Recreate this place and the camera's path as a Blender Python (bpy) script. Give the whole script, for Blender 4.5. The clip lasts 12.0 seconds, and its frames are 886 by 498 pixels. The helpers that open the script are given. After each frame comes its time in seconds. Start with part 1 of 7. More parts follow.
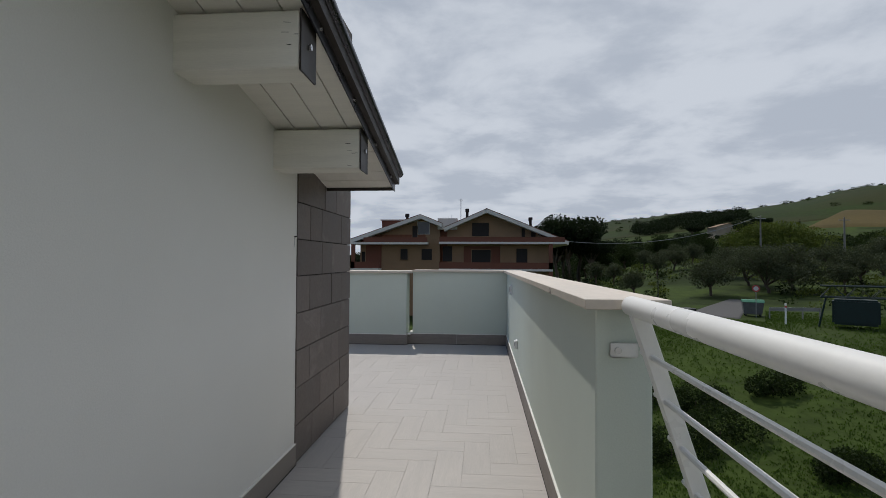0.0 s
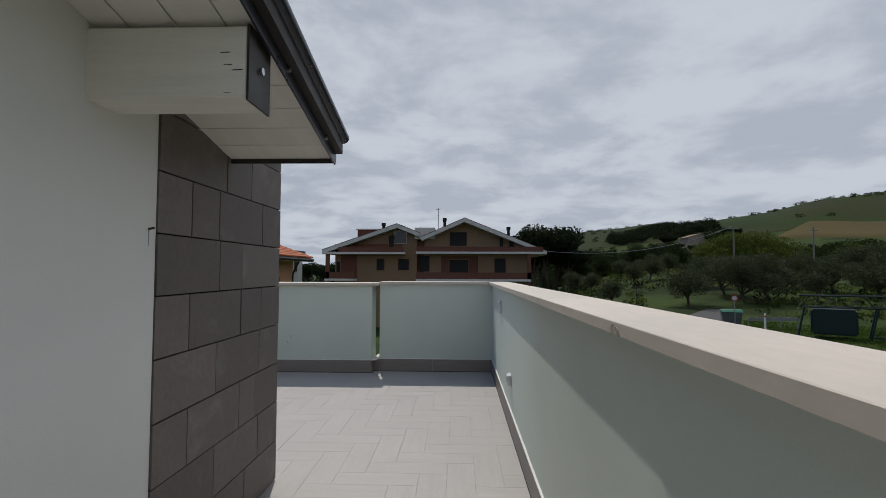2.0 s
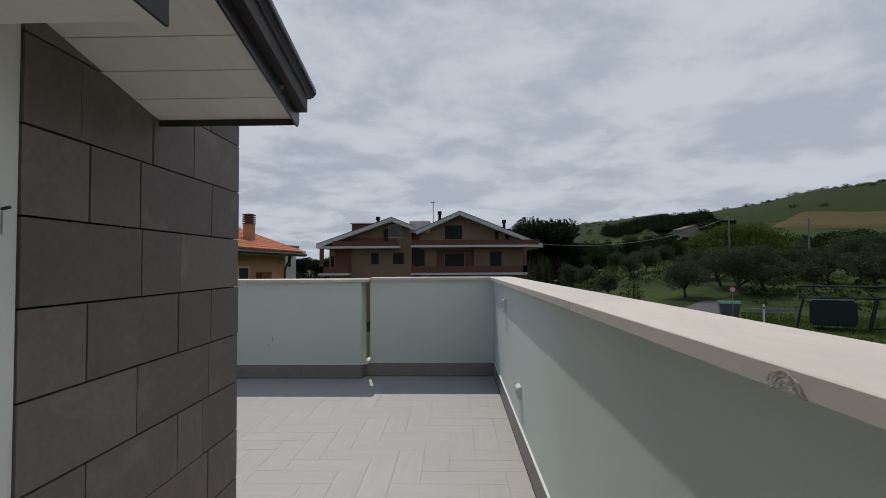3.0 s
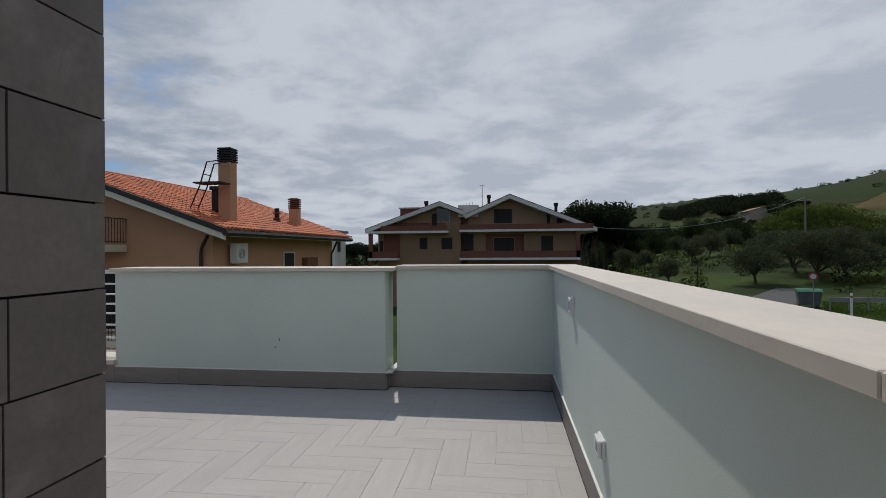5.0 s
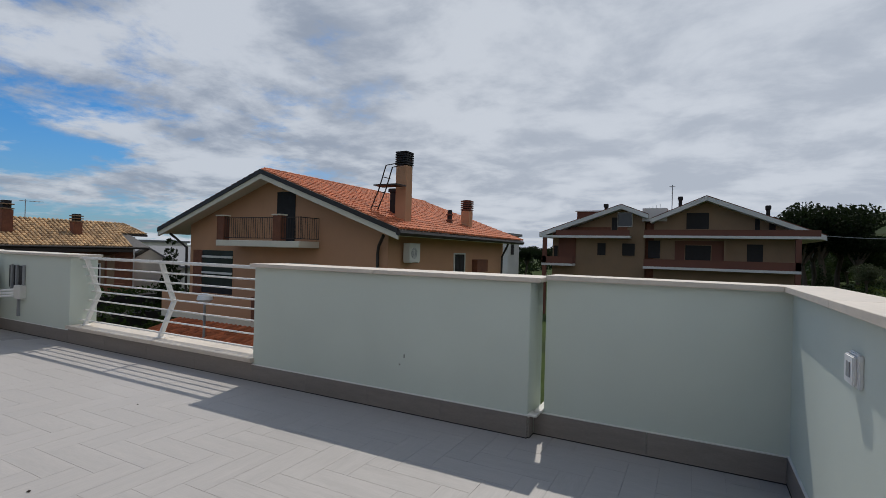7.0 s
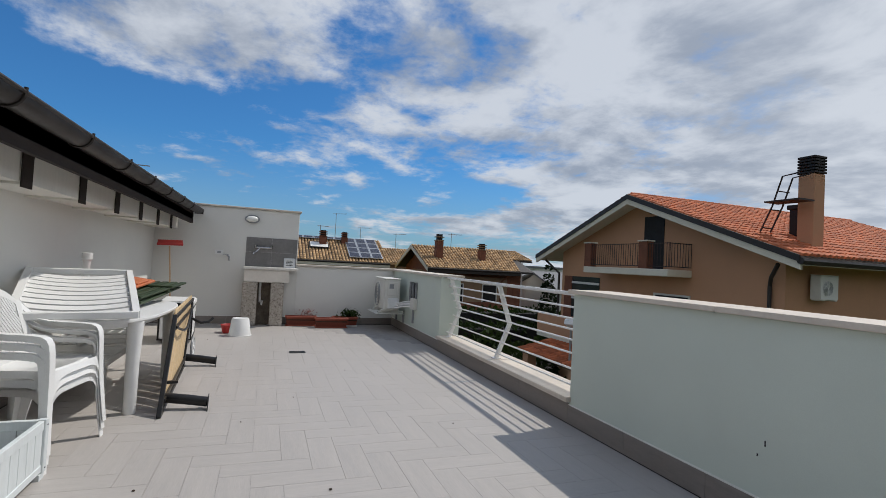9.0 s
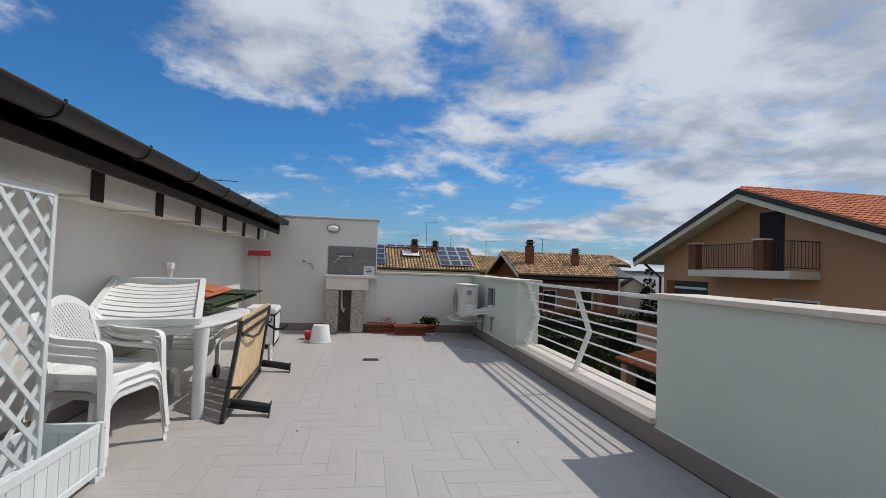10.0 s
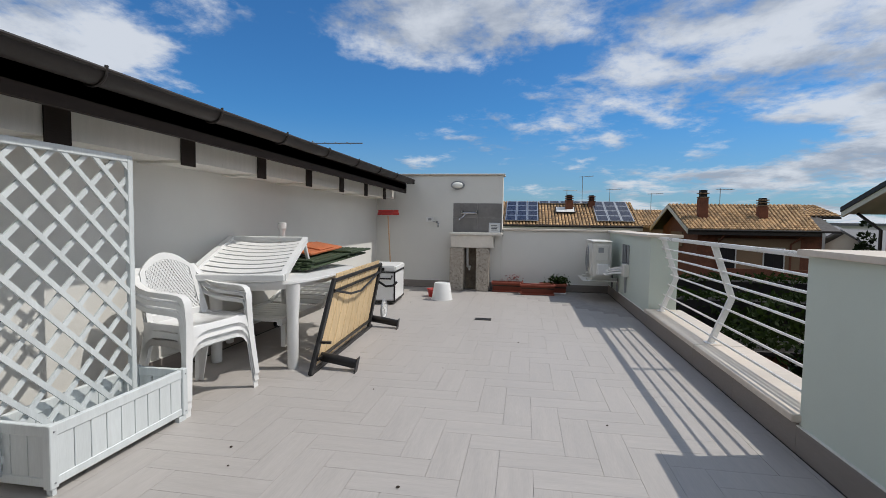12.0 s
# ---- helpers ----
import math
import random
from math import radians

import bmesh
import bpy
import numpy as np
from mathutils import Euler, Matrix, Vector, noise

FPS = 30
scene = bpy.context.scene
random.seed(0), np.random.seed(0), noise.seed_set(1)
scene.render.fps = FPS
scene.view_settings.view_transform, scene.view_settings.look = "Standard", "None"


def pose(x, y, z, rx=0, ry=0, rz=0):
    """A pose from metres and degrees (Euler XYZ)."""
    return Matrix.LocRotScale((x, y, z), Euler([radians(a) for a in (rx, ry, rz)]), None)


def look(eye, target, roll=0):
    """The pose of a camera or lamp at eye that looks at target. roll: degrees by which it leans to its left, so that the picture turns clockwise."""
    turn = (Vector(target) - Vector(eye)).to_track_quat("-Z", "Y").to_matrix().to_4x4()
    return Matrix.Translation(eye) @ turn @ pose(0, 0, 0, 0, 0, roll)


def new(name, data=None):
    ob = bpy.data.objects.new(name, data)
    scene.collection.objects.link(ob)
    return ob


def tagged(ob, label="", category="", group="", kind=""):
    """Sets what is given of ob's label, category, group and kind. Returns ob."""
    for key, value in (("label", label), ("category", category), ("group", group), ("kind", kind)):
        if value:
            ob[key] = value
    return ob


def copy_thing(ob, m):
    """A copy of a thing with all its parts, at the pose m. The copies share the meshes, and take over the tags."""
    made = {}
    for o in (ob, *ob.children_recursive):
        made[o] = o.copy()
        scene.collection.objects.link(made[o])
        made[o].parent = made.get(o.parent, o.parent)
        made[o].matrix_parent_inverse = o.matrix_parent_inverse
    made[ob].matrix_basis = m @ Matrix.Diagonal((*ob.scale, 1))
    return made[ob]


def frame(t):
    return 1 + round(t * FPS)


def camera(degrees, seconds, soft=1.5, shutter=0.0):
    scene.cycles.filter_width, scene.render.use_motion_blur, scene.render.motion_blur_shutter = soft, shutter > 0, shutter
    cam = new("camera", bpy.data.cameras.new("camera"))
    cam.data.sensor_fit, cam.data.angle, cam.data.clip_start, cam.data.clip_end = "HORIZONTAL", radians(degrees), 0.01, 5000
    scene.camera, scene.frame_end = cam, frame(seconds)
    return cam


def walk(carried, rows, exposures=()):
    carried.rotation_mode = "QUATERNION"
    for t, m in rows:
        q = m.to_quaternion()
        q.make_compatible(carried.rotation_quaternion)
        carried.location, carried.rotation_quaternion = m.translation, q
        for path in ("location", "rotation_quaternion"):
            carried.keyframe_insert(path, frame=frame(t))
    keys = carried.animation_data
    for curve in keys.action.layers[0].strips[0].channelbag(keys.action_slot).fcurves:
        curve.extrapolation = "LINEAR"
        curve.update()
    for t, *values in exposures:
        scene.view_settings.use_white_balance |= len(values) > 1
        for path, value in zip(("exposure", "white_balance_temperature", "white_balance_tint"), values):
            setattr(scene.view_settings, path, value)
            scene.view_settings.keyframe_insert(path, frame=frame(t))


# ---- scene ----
cam = camera(84.6, 12.0, soft=0.85)
PATH = [
    (0, (-0.368, -7.229, 1.25), (-0.527, -5.236, 1.295), 0.3),
    (0.5, (-0.412, -6.943, 1.246), (-0.533, -4.947, 1.275), 0.0),
    (1, (-0.462, -6.654, 1.245), (-0.528, -4.656, 1.297), -1.2),
    (1.5, (-0.418, -6.308, 1.255), (-0.522, -4.312, 1.33), -0.2),
    (2, (-0.408, -6.038, 1.244), (-0.475, -4.041, 1.331), 0.2),
    (2.5, (-0.441, -5.745, 1.258), (-0.427, -3.747, 1.332), -0.5),
    (3, (-0.441, -5.478, 1.251), (-0.488, -3.479, 1.312), -0.3),
    (5, (-0.421, -4.326, 1.246), (-0.671, -2.342, 1.246), -0.4),
    (5.5, (-0.415, -4.048, 1.24), (-0.728, -2.073, 1.23), 0.0),
    (6, (-0.464, -3.756, 1.243), (-0.797, -1.784, 1.236), -0.7),
    (6.5, (-0.489, -3.508, 1.236), (-1.066, -1.593, 1.242), 0.0),
    (7, (-0.477, -3.306, 1.248), (-1.404, -1.534, 1.256), 1.5),
    (7.5, (-0.557, -3.116, 1.24), (-1.77, -1.526, 1.26), 2.0),
    (7.7, (-0.591, -3.038, 1.249), (-1.909, -1.534, 1.273), 1.8),
    (9.3, (-0.77, -2.403, 1.227), (-2.696, -1.868, 1.295), 3.0),
    (9.5, (-0.813, -2.345, 1.215), (-2.756, -1.876, 1.287), 2.7),
    (10, (-0.93, -2.161, 1.215), (-2.904, -1.849, 1.291), 2.0),
    (10.5, (-1.019, -1.977, 1.208), (-3.016, -1.878, 1.257), 1.1),
    (11, (-1.07, -1.78, 1.217), (-3.064, -1.926, 1.199), 0.9),
    (11.5, (-1.169, -1.667, 1.213), (-3.147, -1.952, 1.147), 0.8),
    (12, (-1.315, -1.562, 1.202), (-3.284, -1.891, 1.09), 0.8),
]
walk(cam, [(t, look(e, g, r)) for t, e, g, r in PATH],
     exposures=[(0.0, -0.86), (3.0, -0.96), (6.0, -0.92), (7.5, -0.82), (9.5, -0.70), (12.0, -0.64)])

# ---- sky, sun ----
SUN_WAY = Vector((-0.175, 0.71, 1.08))
SUN_EL, SUN_AZ = math.atan2(SUN_WAY.z, SUN_WAY.to_2d().length), math.atan2(SUN_WAY.x, SUN_WAY.y)


def wire(nt, a, ai, b, bi):
    nt.links.new(a.outputs[ai], b.inputs[bi])


def nmath(nt, op, a=None, b=None, c=None, clamp=False):
    n = nt.nodes.new("ShaderNodeMath")
    n.operation, n.use_clamp = op, clamp
    for i, v in enumerate((a, b, c)):
        if v is None:
            continue
        if isinstance(v, (int, float)):
            n.inputs[i].default_value = v
        else:
            nt.links.new(v, n.inputs[i])
    return n.outputs[0]


def nmix(nt, fac, a, b, blend="MIX"):
    n = nt.nodes.new("ShaderNodeMix")
    n.data_type, n.blend_type = "RGBA", blend
    for i, v in ((0, fac), (6, a), (7, b)):
        if isinstance(v, (int, float)):
            n.inputs[i].default_value = v
        elif isinstance(v, tuple):
            n.inputs[i].default_value = (*v, 1)
        else:
            nt.links.new(v, n.inputs[i])
    return n.outputs[2]


def nnoise(nt, vec, scale, detail=4, rough=0.55, dist=0.0):
    n = nt.nodes.new("ShaderNodeTexNoise")
    n.inputs["Scale"].default_value, n.inputs["Detail"].default_value = scale, detail
    n.inputs["Roughness"].default_value, n.inputs["Distortion"].default_value = rough, dist
    if vec is not None:
        nt.links.new(vec, n.inputs["Vector"])
    return n.outputs[0]


def nrange(nt, v, a, b, c=0.0, d=1.0, smooth=True):
    n = nt.nodes.new("ShaderNodeMapRange")
    n.interpolation_type = "SMOOTHSTEP" if smooth else "LINEAR"
    nt.links.new(v, n.inputs[0])
    for i, x in enumerate((a, b, c, d)):
        n.inputs[i + 1].default_value = x
    return n.outputs[0]


def make_sky():
    w = bpy.data.worlds.new("sky")
    scene.world = w
    w.use_nodes = True
    nt = w.node_tree
    bg = nt.nodes["Background"]
    sky = nt.nodes.new("ShaderNodeTexSky")
    sky.sky_type, sky.sun_disc = "NISHITA", False
    sky.sun_elevation, sky.sun_rotation = SUN_EL, SUN_AZ
    sky.dust_density, sky.air_density = 0.6, 1.0
    tc = nt.nodes.new("ShaderNodeTexCoord")
    sep = nt.nodes.new("ShaderNodeSeparateXYZ")
    wire(nt, tc, "Generated", sep, 0)
    x, y, z = sep.outputs
    zc = nmath(nt, "MAXIMUM", z, 0.0)
    den = nmath(nt, "ADD", zc, 0.16)
    com = nt.nodes.new("ShaderNodeCombineXYZ")
    nt.links.new(nmath(nt, "DIVIDE", x, den), com.inputs[0])
    nt.links.new(nmath(nt, "DIVIDE", y, den), com.inputs[1])
    p = com.outputs[0]
    big = nnoise(nt, p, 0.85, 12, 0.58, 0.2)
    fine = nnoise(nt, p, 3.3, 12, 0.64, 0.25)
    puffs = nnoise(nt, p, 8.5, 10, 0.60, 0.15)
    tone = nnoise(nt, p, 1.7, 12, 0.58, 0.2)
    # the sheet of cloud lies thick towards the sun and over the hills, thin to the west
    side = nmath(nt, "ADD", nmath(nt, "MULTIPLY", x, 0.62), nmath(nt, "MULTIPLY", nmath(nt, "MAXIMUM", y, nmath(nt, "MULTIPLY", y, -0.3)), 0.72))
    cover = nmath(nt, "ADD", nmath(nt, "ADD", nmath(nt, "MULTIPLY", big, 0.95), nmath(nt, "MULTIPLY", fine, 0.38)),
                  nmath(nt, "SUBTRACT", nmath(nt, "MULTIPLY", side, 0.26), nmath(nt, "MULTIPLY", nmath(nt, "MAXIMUM", nmath(nt, "SUBTRACT", z, 0.7), 0.0), 0.45)))
    cover = nmath(nt, "ADD", cover, nmath(nt, "MULTIPLY", nmath(nt, "SUBTRACT", puffs, 0.5), 0.20))
    # the larger cloud banks and clear gaps of the western sky
    for cx, cy, near, far, amount in ((-1.70, -0.30, 0.15, 0.62, 0.24), (-1.50, -1.55, 0.10, 0.45, 0.11), (-2.50, -0.95, 0.20, 0.85, -0.24),
                                      (-1.95, -1.12, 0.05, 0.42, -0.20), (-2.80, 0.30, 0.10, 0.60, -0.08), (-1.36, 1.80, 0.20, 0.95, 0.06)):
        gap = nt.nodes.new("ShaderNodeVectorMath")
        gap.operation = "DISTANCE"
        nt.links.new(p, gap.inputs[0])
        gap.inputs[1].default_value = (cx, cy, 0)
        cover = nmath(nt, "ADD", cover, nrange(nt, gap.outputs["Value"], near, far, amount, 0.0))
    mask = nrange(nt, cover, 0.515, 0.685)
    haze = nrange(nt, zc, 0.0, 0.22, 0.42, 0.0)
    blue = nmix(nt, 1.0, sky.outputs[0], (0.046, 0.115, 0.182), "MULTIPLY")
    blue = nmix(nt, haze, blue, (0.56, 0.66, 0.78))
    blue = nmix(nt, nrange(nt, nmath(nt, "ADD", y, nmath(nt, "MULTIPLY", x, 0.35)), 0.25, 0.75, 0.0, 0.8), blue, (0.72, 0.84, 1.02))
    cloud = nmix(nt, nrange(nt, tone, 0.38, 0.60), (0.55, 0.63, 0.77), (1.08, 1.15, 1.26))
    glow = nrange(nt, nmath(nt, "ADD", y, nmath(nt, "MULTIPLY", x, 0.5)), 0.2, 1.0, 0.0, 0.42)
    cloud = nmix(nt, glow, cloud, (1.20, 1.29, 1.44))
    nt.links.new(nmix(nt, nmath(nt, "MULTIPLY", mask, 0.94), blue, cloud), bg.inputs[0])
    bg.inputs[1].default_value = 0.95


make_sky()
lamp = bpy.data.lights.new("sun", "SUN")
lamp.energy, lamp.angle, lamp.color = 4.6, radians(0.6), (1.0, 0.955, 0.89)
new("sun", lamp).matrix_world = look(SUN_WAY * 20, (0, 0, 0))


# ---- materials ----
def mat(name, c, rough=0.6, metal=0.0, var=0.10, scale=3.0, fine=60.0, bump=0.15, stretch=(1, 1, 1), rnd=0.0,
        stain=None, stain_at=(0.55, 0.75), stain_scale=1.3, spec=0.4, dist=0.002, glow=None):
    m = bpy.data.materials.new(name)
    m.use_nodes = True
    nt = m.node_tree
    b = nt.nodes["Principled BSDF"]
    b.inputs["Roughness"].default_value, b.inputs["Metallic"].default_value = rough, metal
    b.inputs["Specular IOR Level"].default_value = spec
    tc = nt.nodes.new("ShaderNodeTexCoord")
    mp = nt.nodes.new("ShaderNodeMapping")
    mp.inputs["Scale"].default_value = stretch
    wire(nt, tc, "Object", mp, 0)
    v = mp.outputs[0]
    if rnd:
        oi = nt.nodes.new("ShaderNodeObjectInfo")
        gi = nt.nodes.new("ShaderNodeNewGeometry")
        r = nmath(nt, "FRACT", nmath(nt, "ADD", oi.outputs["Random"], gi.outputs["Random Per Island"]))
        off = nt.nodes.new("ShaderNodeVectorMath")
        off.operation = "ADD"
        cmb = nt.nodes.new("ShaderNodeCombineXYZ")
        nt.links.new(nmath(nt, "MULTIPLY", r, 37.0), cmb.inputs[0])
        nt.links.new(nmath(nt, "MULTIPLY", r, 11.0), cmb.inputs[1])
        nt.links.new(v, off.inputs[0])
        nt.links.new(cmb.outputs[0], off.inputs[1])
        v = off.outputs[0]
    n1, n2 = nnoise(nt, v, scale, 5, 0.6), nnoise(nt, v, fine, 4, 0.6)
    f = nmath(nt, "ADD", nmath(nt, "MULTIPLY", n1, 0.6), nmath(nt, "MULTIPLY", n2, 0.4))
    lo, hi = tuple(x * (1 - 2 * var) for x in c), tuple(min(1.0, x * (1 + 2 * var)) for x in c)
    col = nmix(nt, nrange(nt, f, 0.3, 0.7, smooth=False), lo, hi)
    if stain:
        s = nnoise(nt, v, stain_scale, 6, 0.65, 0.5)
        col = nmix(nt, nrange(nt, s, stain_at[0], stain_at[1], 0.0, 0.8), col, stain)
    if rnd:
        hsv = nt.nodes.new("ShaderNodeHueSaturation")
        nt.links.new(nmath(nt, "ADD", nmath(nt, "MULTIPLY", r, 2 * rnd), 1 - rnd), hsv.inputs["Value"])
        nt.links.new(col, hsv.inputs["Color"])
        col = hsv.outputs[0]
    nt.links.new(col, b.inputs["Base Color"])
    nt.links.new(nrange(nt, n1, 0.3, 0.7, max(0.02, rough - 0.08), min(1.0, rough + 0.08)), b.inputs["Roughness"])
    if glow:
        # thin leaves let light through
        tr, mx = nt.nodes.new("ShaderNodeBsdfTranslucent"), nt.nodes.new("ShaderNodeMixShader")
        tr.inputs[0].default_value = (*glow, 1)
        mx.inputs[0].default_value = 0.4
        wire(nt, b, 0, mx, 1)
        wire(nt, tr, 0, mx, 2)
        wire(nt, mx, 0, nt.nodes["Material Output"], 0)
    if bump:
        bp = nt.nodes.new("ShaderNodeBump")
        bp.inputs["Strength"].default_value, bp.inputs["Distance"].default_value = bump, dist
        nt.links.new(f, bp.inputs["Height"])
        wire(nt, bp, 0, b, "Normal")
    return m


M_PLASTER = mat("pale green render", (0.585, 0.638, 0.572), 0.9, var=0.03, scale=1.2, fine=180, bump=0.5, spec=0.2, dist=0.003)
M_WHITE = mat("white render", (0.70, 0.69, 0.655), 0.9, var=0.03, scale=1.0, fine=170, bump=0.5, spec=0.2, dist=0.003,
              stain=(0.66, 0.64, 0.60), stain_at=(0.6, 0.85))
M_CAP = mat("travertine coping", (0.62, 0.55, 0.47), 0.55, var=0.06, scale=3, fine=35, bump=0.25, stretch=(1, 0.4, 1), rnd=0.04,
            stain=(0.55, 0.46, 0.38), stain_at=(0.58, 0.8))
M_FLOOR = mat("pale porcelain plank tile", (0.414, 0.386, 0.362), 0.5, var=0.06, scale=5, fine=30, bump=0.12, stretch=(0.5, 5, 1), rnd=0.018,
              stain=(0.37, 0.345, 0.325), stain_at=(0.58, 0.8))
M_GROUT = mat("grey grout", (0.345, 0.322, 0.303), 0.9, var=0.12, scale=8, fine=90)
M_SKIRT = mat("taupe skirting tile", (0.235, 0.205, 0.185), 0.55, var=0.08, scale=6, fine=40, bump=0.1, stretch=(1, 1, 5), rnd=0.06)
M_BEAD = mat("white sealant", (0.74, 0.73, 0.69), 0.5, var=0.04)
M_CLAD = mat("dark stone-look tile", (0.140, 0.116, 0.104), 0.62, var=0.12, scale=5, fine=45, bump=0.35, stretch=(1, 1, 1), rnd=0.16,
             stain=(0.20, 0.175, 0.160), stain_at=(0.52, 0.72), stain_scale=4, dist=0.003)
M_JOINT = mat("dark joint", (0.03, 0.026, 0.024), 0.9, var=0.1)
M_BOARD = mat("white painted boards", (0.74, 0.71, 0.65), 0.6, var=0.035, scale=2.0, fine=40, bump=0.25, stretch=(1, 12, 1), rnd=0.03,
              stain=(0.30, 0.20, 0.15), stain_at=(0.80, 0.86), stain_scale=9)
M_BOARDX = mat("white painted eave boards", (0.74, 0.71, 0.65), 0.6, var=0.035, scale=2.0, fine=40, bump=0.25, stretch=(12, 1, 1), rnd=0.03,
               stain=(0.30, 0.20, 0.15), stain_at=(0.70, 0.76), stain_scale=7)
M_BEAM = mat("white painted beam", (0.70, 0.68, 0.61), 0.65, var=0.05, scale=2.0, fine=30, bump=0.4, stretch=(1, 14, 14),
             stain=(0.42, 0.36, 0.28), stain_at=(0.70, 0.80), stain_scale=4)
M_BROWN = mat("dark brown coated metal", (0.030, 0.024, 0.021), 0.5, metal=0.0, var=0.15, scale=4, fine=60, bump=0.05)
M_FASCIA = mat("dark brown stained board", (0.038, 0.029, 0.025), 0.85, var=0.15, scale=3, fine=40, bump=0.2, stretch=(0.3, 6, 6), spec=0.2)
M_VERGE = mat("dark grey sheet metal", (0.055, 0.055, 0.065), 0.32, metal=0.7, var=0.15, scale=3, fine=50, bump=0.05)
M_STEELWHITE = mat("white powder-coated steel", (0.78, 0.77, 0.74), 0.32, var=0.02, scale=5, fine=80, bump=0.05, spec=0.5)
M_SCREW = mat("bright screw steel", (0.55, 0.55, 0.56), 0.3, metal=1.0, var=0.1)
M_PLASTIC = mat("white plastic", (0.76, 0.76, 0.75), 0.38, var=0.03, scale=4, fine=90, bump=0.05, spec=0.45,
                stain=(0.70, 0.69, 0.66), stain_at=(0.62, 0.85))
M_DIAL = mat("grey plastic", (0.28, 0.29, 0.30), 0.4, var=0.05)
M_PLANTER = mat("grey-white painted wood", (0.63, 0.665, 0.67), 0.65, var=0.05, scale=3, fine=30, bump=0.35, stretch=(6, 6, 0.7), rnd=0.05)
M_BLACK = mat("black painted steel", (0.014, 0.013, 0.013), 0.4, var=0.2, scale=6, fine=60, bump=0.08)
M_PINE = mat("varnished pine slat", (0.60, 0.44, 0.25), 0.5, var=0.12, scale=4, fine=25, bump=0.2, stretch=(12, 12, 0.8), rnd=0.12,
             stain=(0.34, 0.19, 0.08), stain_at=(0.56, 0.78), stain_scale=2)
M_GREENWOOD = mat("dark green painted slats", (0.035, 0.055, 0.025), 0.55, var=0.15, scale=5, fine=40, bump=0.2, rnd=0.1)
M_ORANGE = mat("orange plastic", (0.50, 0.15, 0.06), 0.5, var=0.2, scale=5)
M_RED = mat("red plastic", (0.42, 0.035, 0.03), 0.45, var=0.08, scale=5)
M_TERRA = mat("terracotta plastic", (0.30, 0.075, 0.045), 0.6, var=0.1, scale=6, bump=0.1)
M_SOIL = mat("dry soil", (0.05, 0.035, 0.025), 1.0, var=0.3, scale=12, fine=90, bump=0.9, dist=0.01)
M_MARBLE = mat("white marble", (0.72, 0.69, 0.64), 0.35, var=0.05, scale=3, fine=20, stain=(0.56, 0.54, 0.50), stain_at=(0.6, 0.72), stain_scale=4)
M_PEBBLE = mat("pebble-dash stone", (0.40, 0.36, 0.31), 0.85, var=0.22, scale=22, fine=75, bump=1.0, dist=0.012,
               stain=(0.18, 0.15, 0.13), stain_at=(0.52, 0.62), stain_scale=28)
M_DARKCONCRETE = mat("dark brown concrete", (0.16, 0.13, 0.10), 0.95, var=0.3, scale=9, fine=50, bump=0.6, dist=0.006)
M_GREYTILE = mat("grey splashback tile", (0.20, 0.19, 0.185), 0.4, var=0.12, scale=4, fine=30, bump=0.1, rnd=0.05)
M_CHROME = mat("chrome", (0.40, 0.40, 0.41), 0.22, metal=1.0, var=0.03, bump=0)
M_GLASSY = mat("frosted lamp glass", (0.78, 0.78, 0.74), 0.25, var=0.03, bump=0)
M_ALU = mat("dull aluminium", (0.52, 0.53, 0.54), 0.38, metal=0.9, var=0.06)
M_ACWHITE = mat("cream enamelled steel", (0.68, 0.67, 0.62), 0.4, var=0.04, scale=4, stain=(0.50, 0.48, 0.43), stain_at=(0.62, 0.8))
M_TEALBLACK = mat("black grille", (0.02, 0.02, 0.022), 0.5, var=0.1)
M_PAPER = mat("printed card", (0.60, 0.60, 0.58), 0.7, var=0.05)
M_BROOMSTICK = mat("pale broomstick", (0.55, 0.36, 0.22), 0.5, var=0.08, stretch=(8, 8, 1))
# neighbouring houses
M_PEACH = mat("peach render", (0.48, 0.26, 0.15), 0.9, var=0.07, scale=0.5, fine=30, bump=0.3, dist=0.01,
              stain=(0.44, 0.25, 0.15), stain_at=(0.55, 0.8), stain_scale=0.4)
M_CREAM = mat("cream fascia", (0.66, 0.61, 0.50), 0.75, var=0.05, scale=1.5, fine=20)
M_ROOFRED = mat("red clay tile", (0.46, 0.135, 0.055), 0.8, var=0.2, scale=3, fine=20, bump=0.3, rnd=0.25, dist=0.01)
M_ROOFTAN = mat("weathered tan clay tile", (0.38, 0.245, 0.125), 0.85, var=0.25, scale=2, fine=14, bump=0.3, rnd=0.4, dist=0.01)
M_BRICK = mat("brown brick", (0.17, 0.066, 0.038), 0.9, var=0.22, scale=3, fine=22, bump=0.5, dist=0.01)
M_OCHRE = mat("ochre render", (0.25, 0.165, 0.10), 0.9, var=0.08, scale=0.5, fine=20, stain=(0.21, 0.15, 0.10), stain_at=(0.55, 0.8), stain_scale=0.4)
M_WINE = mat("wine-red render", (0.15, 0.062, 0.042), 0.9, var=0.08, scale=0.6, fine=20)
M_SHUT = mat("dark shutter", (0.012, 0.010, 0.010), 0.7, var=0.15, scale=4)
M_PANEGLASS = mat("window glass", (0.03, 0.035, 0.04), 0.08, var=0.1, spec=0.6, bump=0)
M_IRON = mat("wrought iron", (0.035, 0.022, 0.018), 0.55, var=0.15)
M_PALEOLD = mat("weathered beige render", (0.34, 0.29, 0.22), 0.9, var=0.12, scale=0.4, fine=6, stain=(0.22, 0.18, 0.13), stain_scale=0.3)
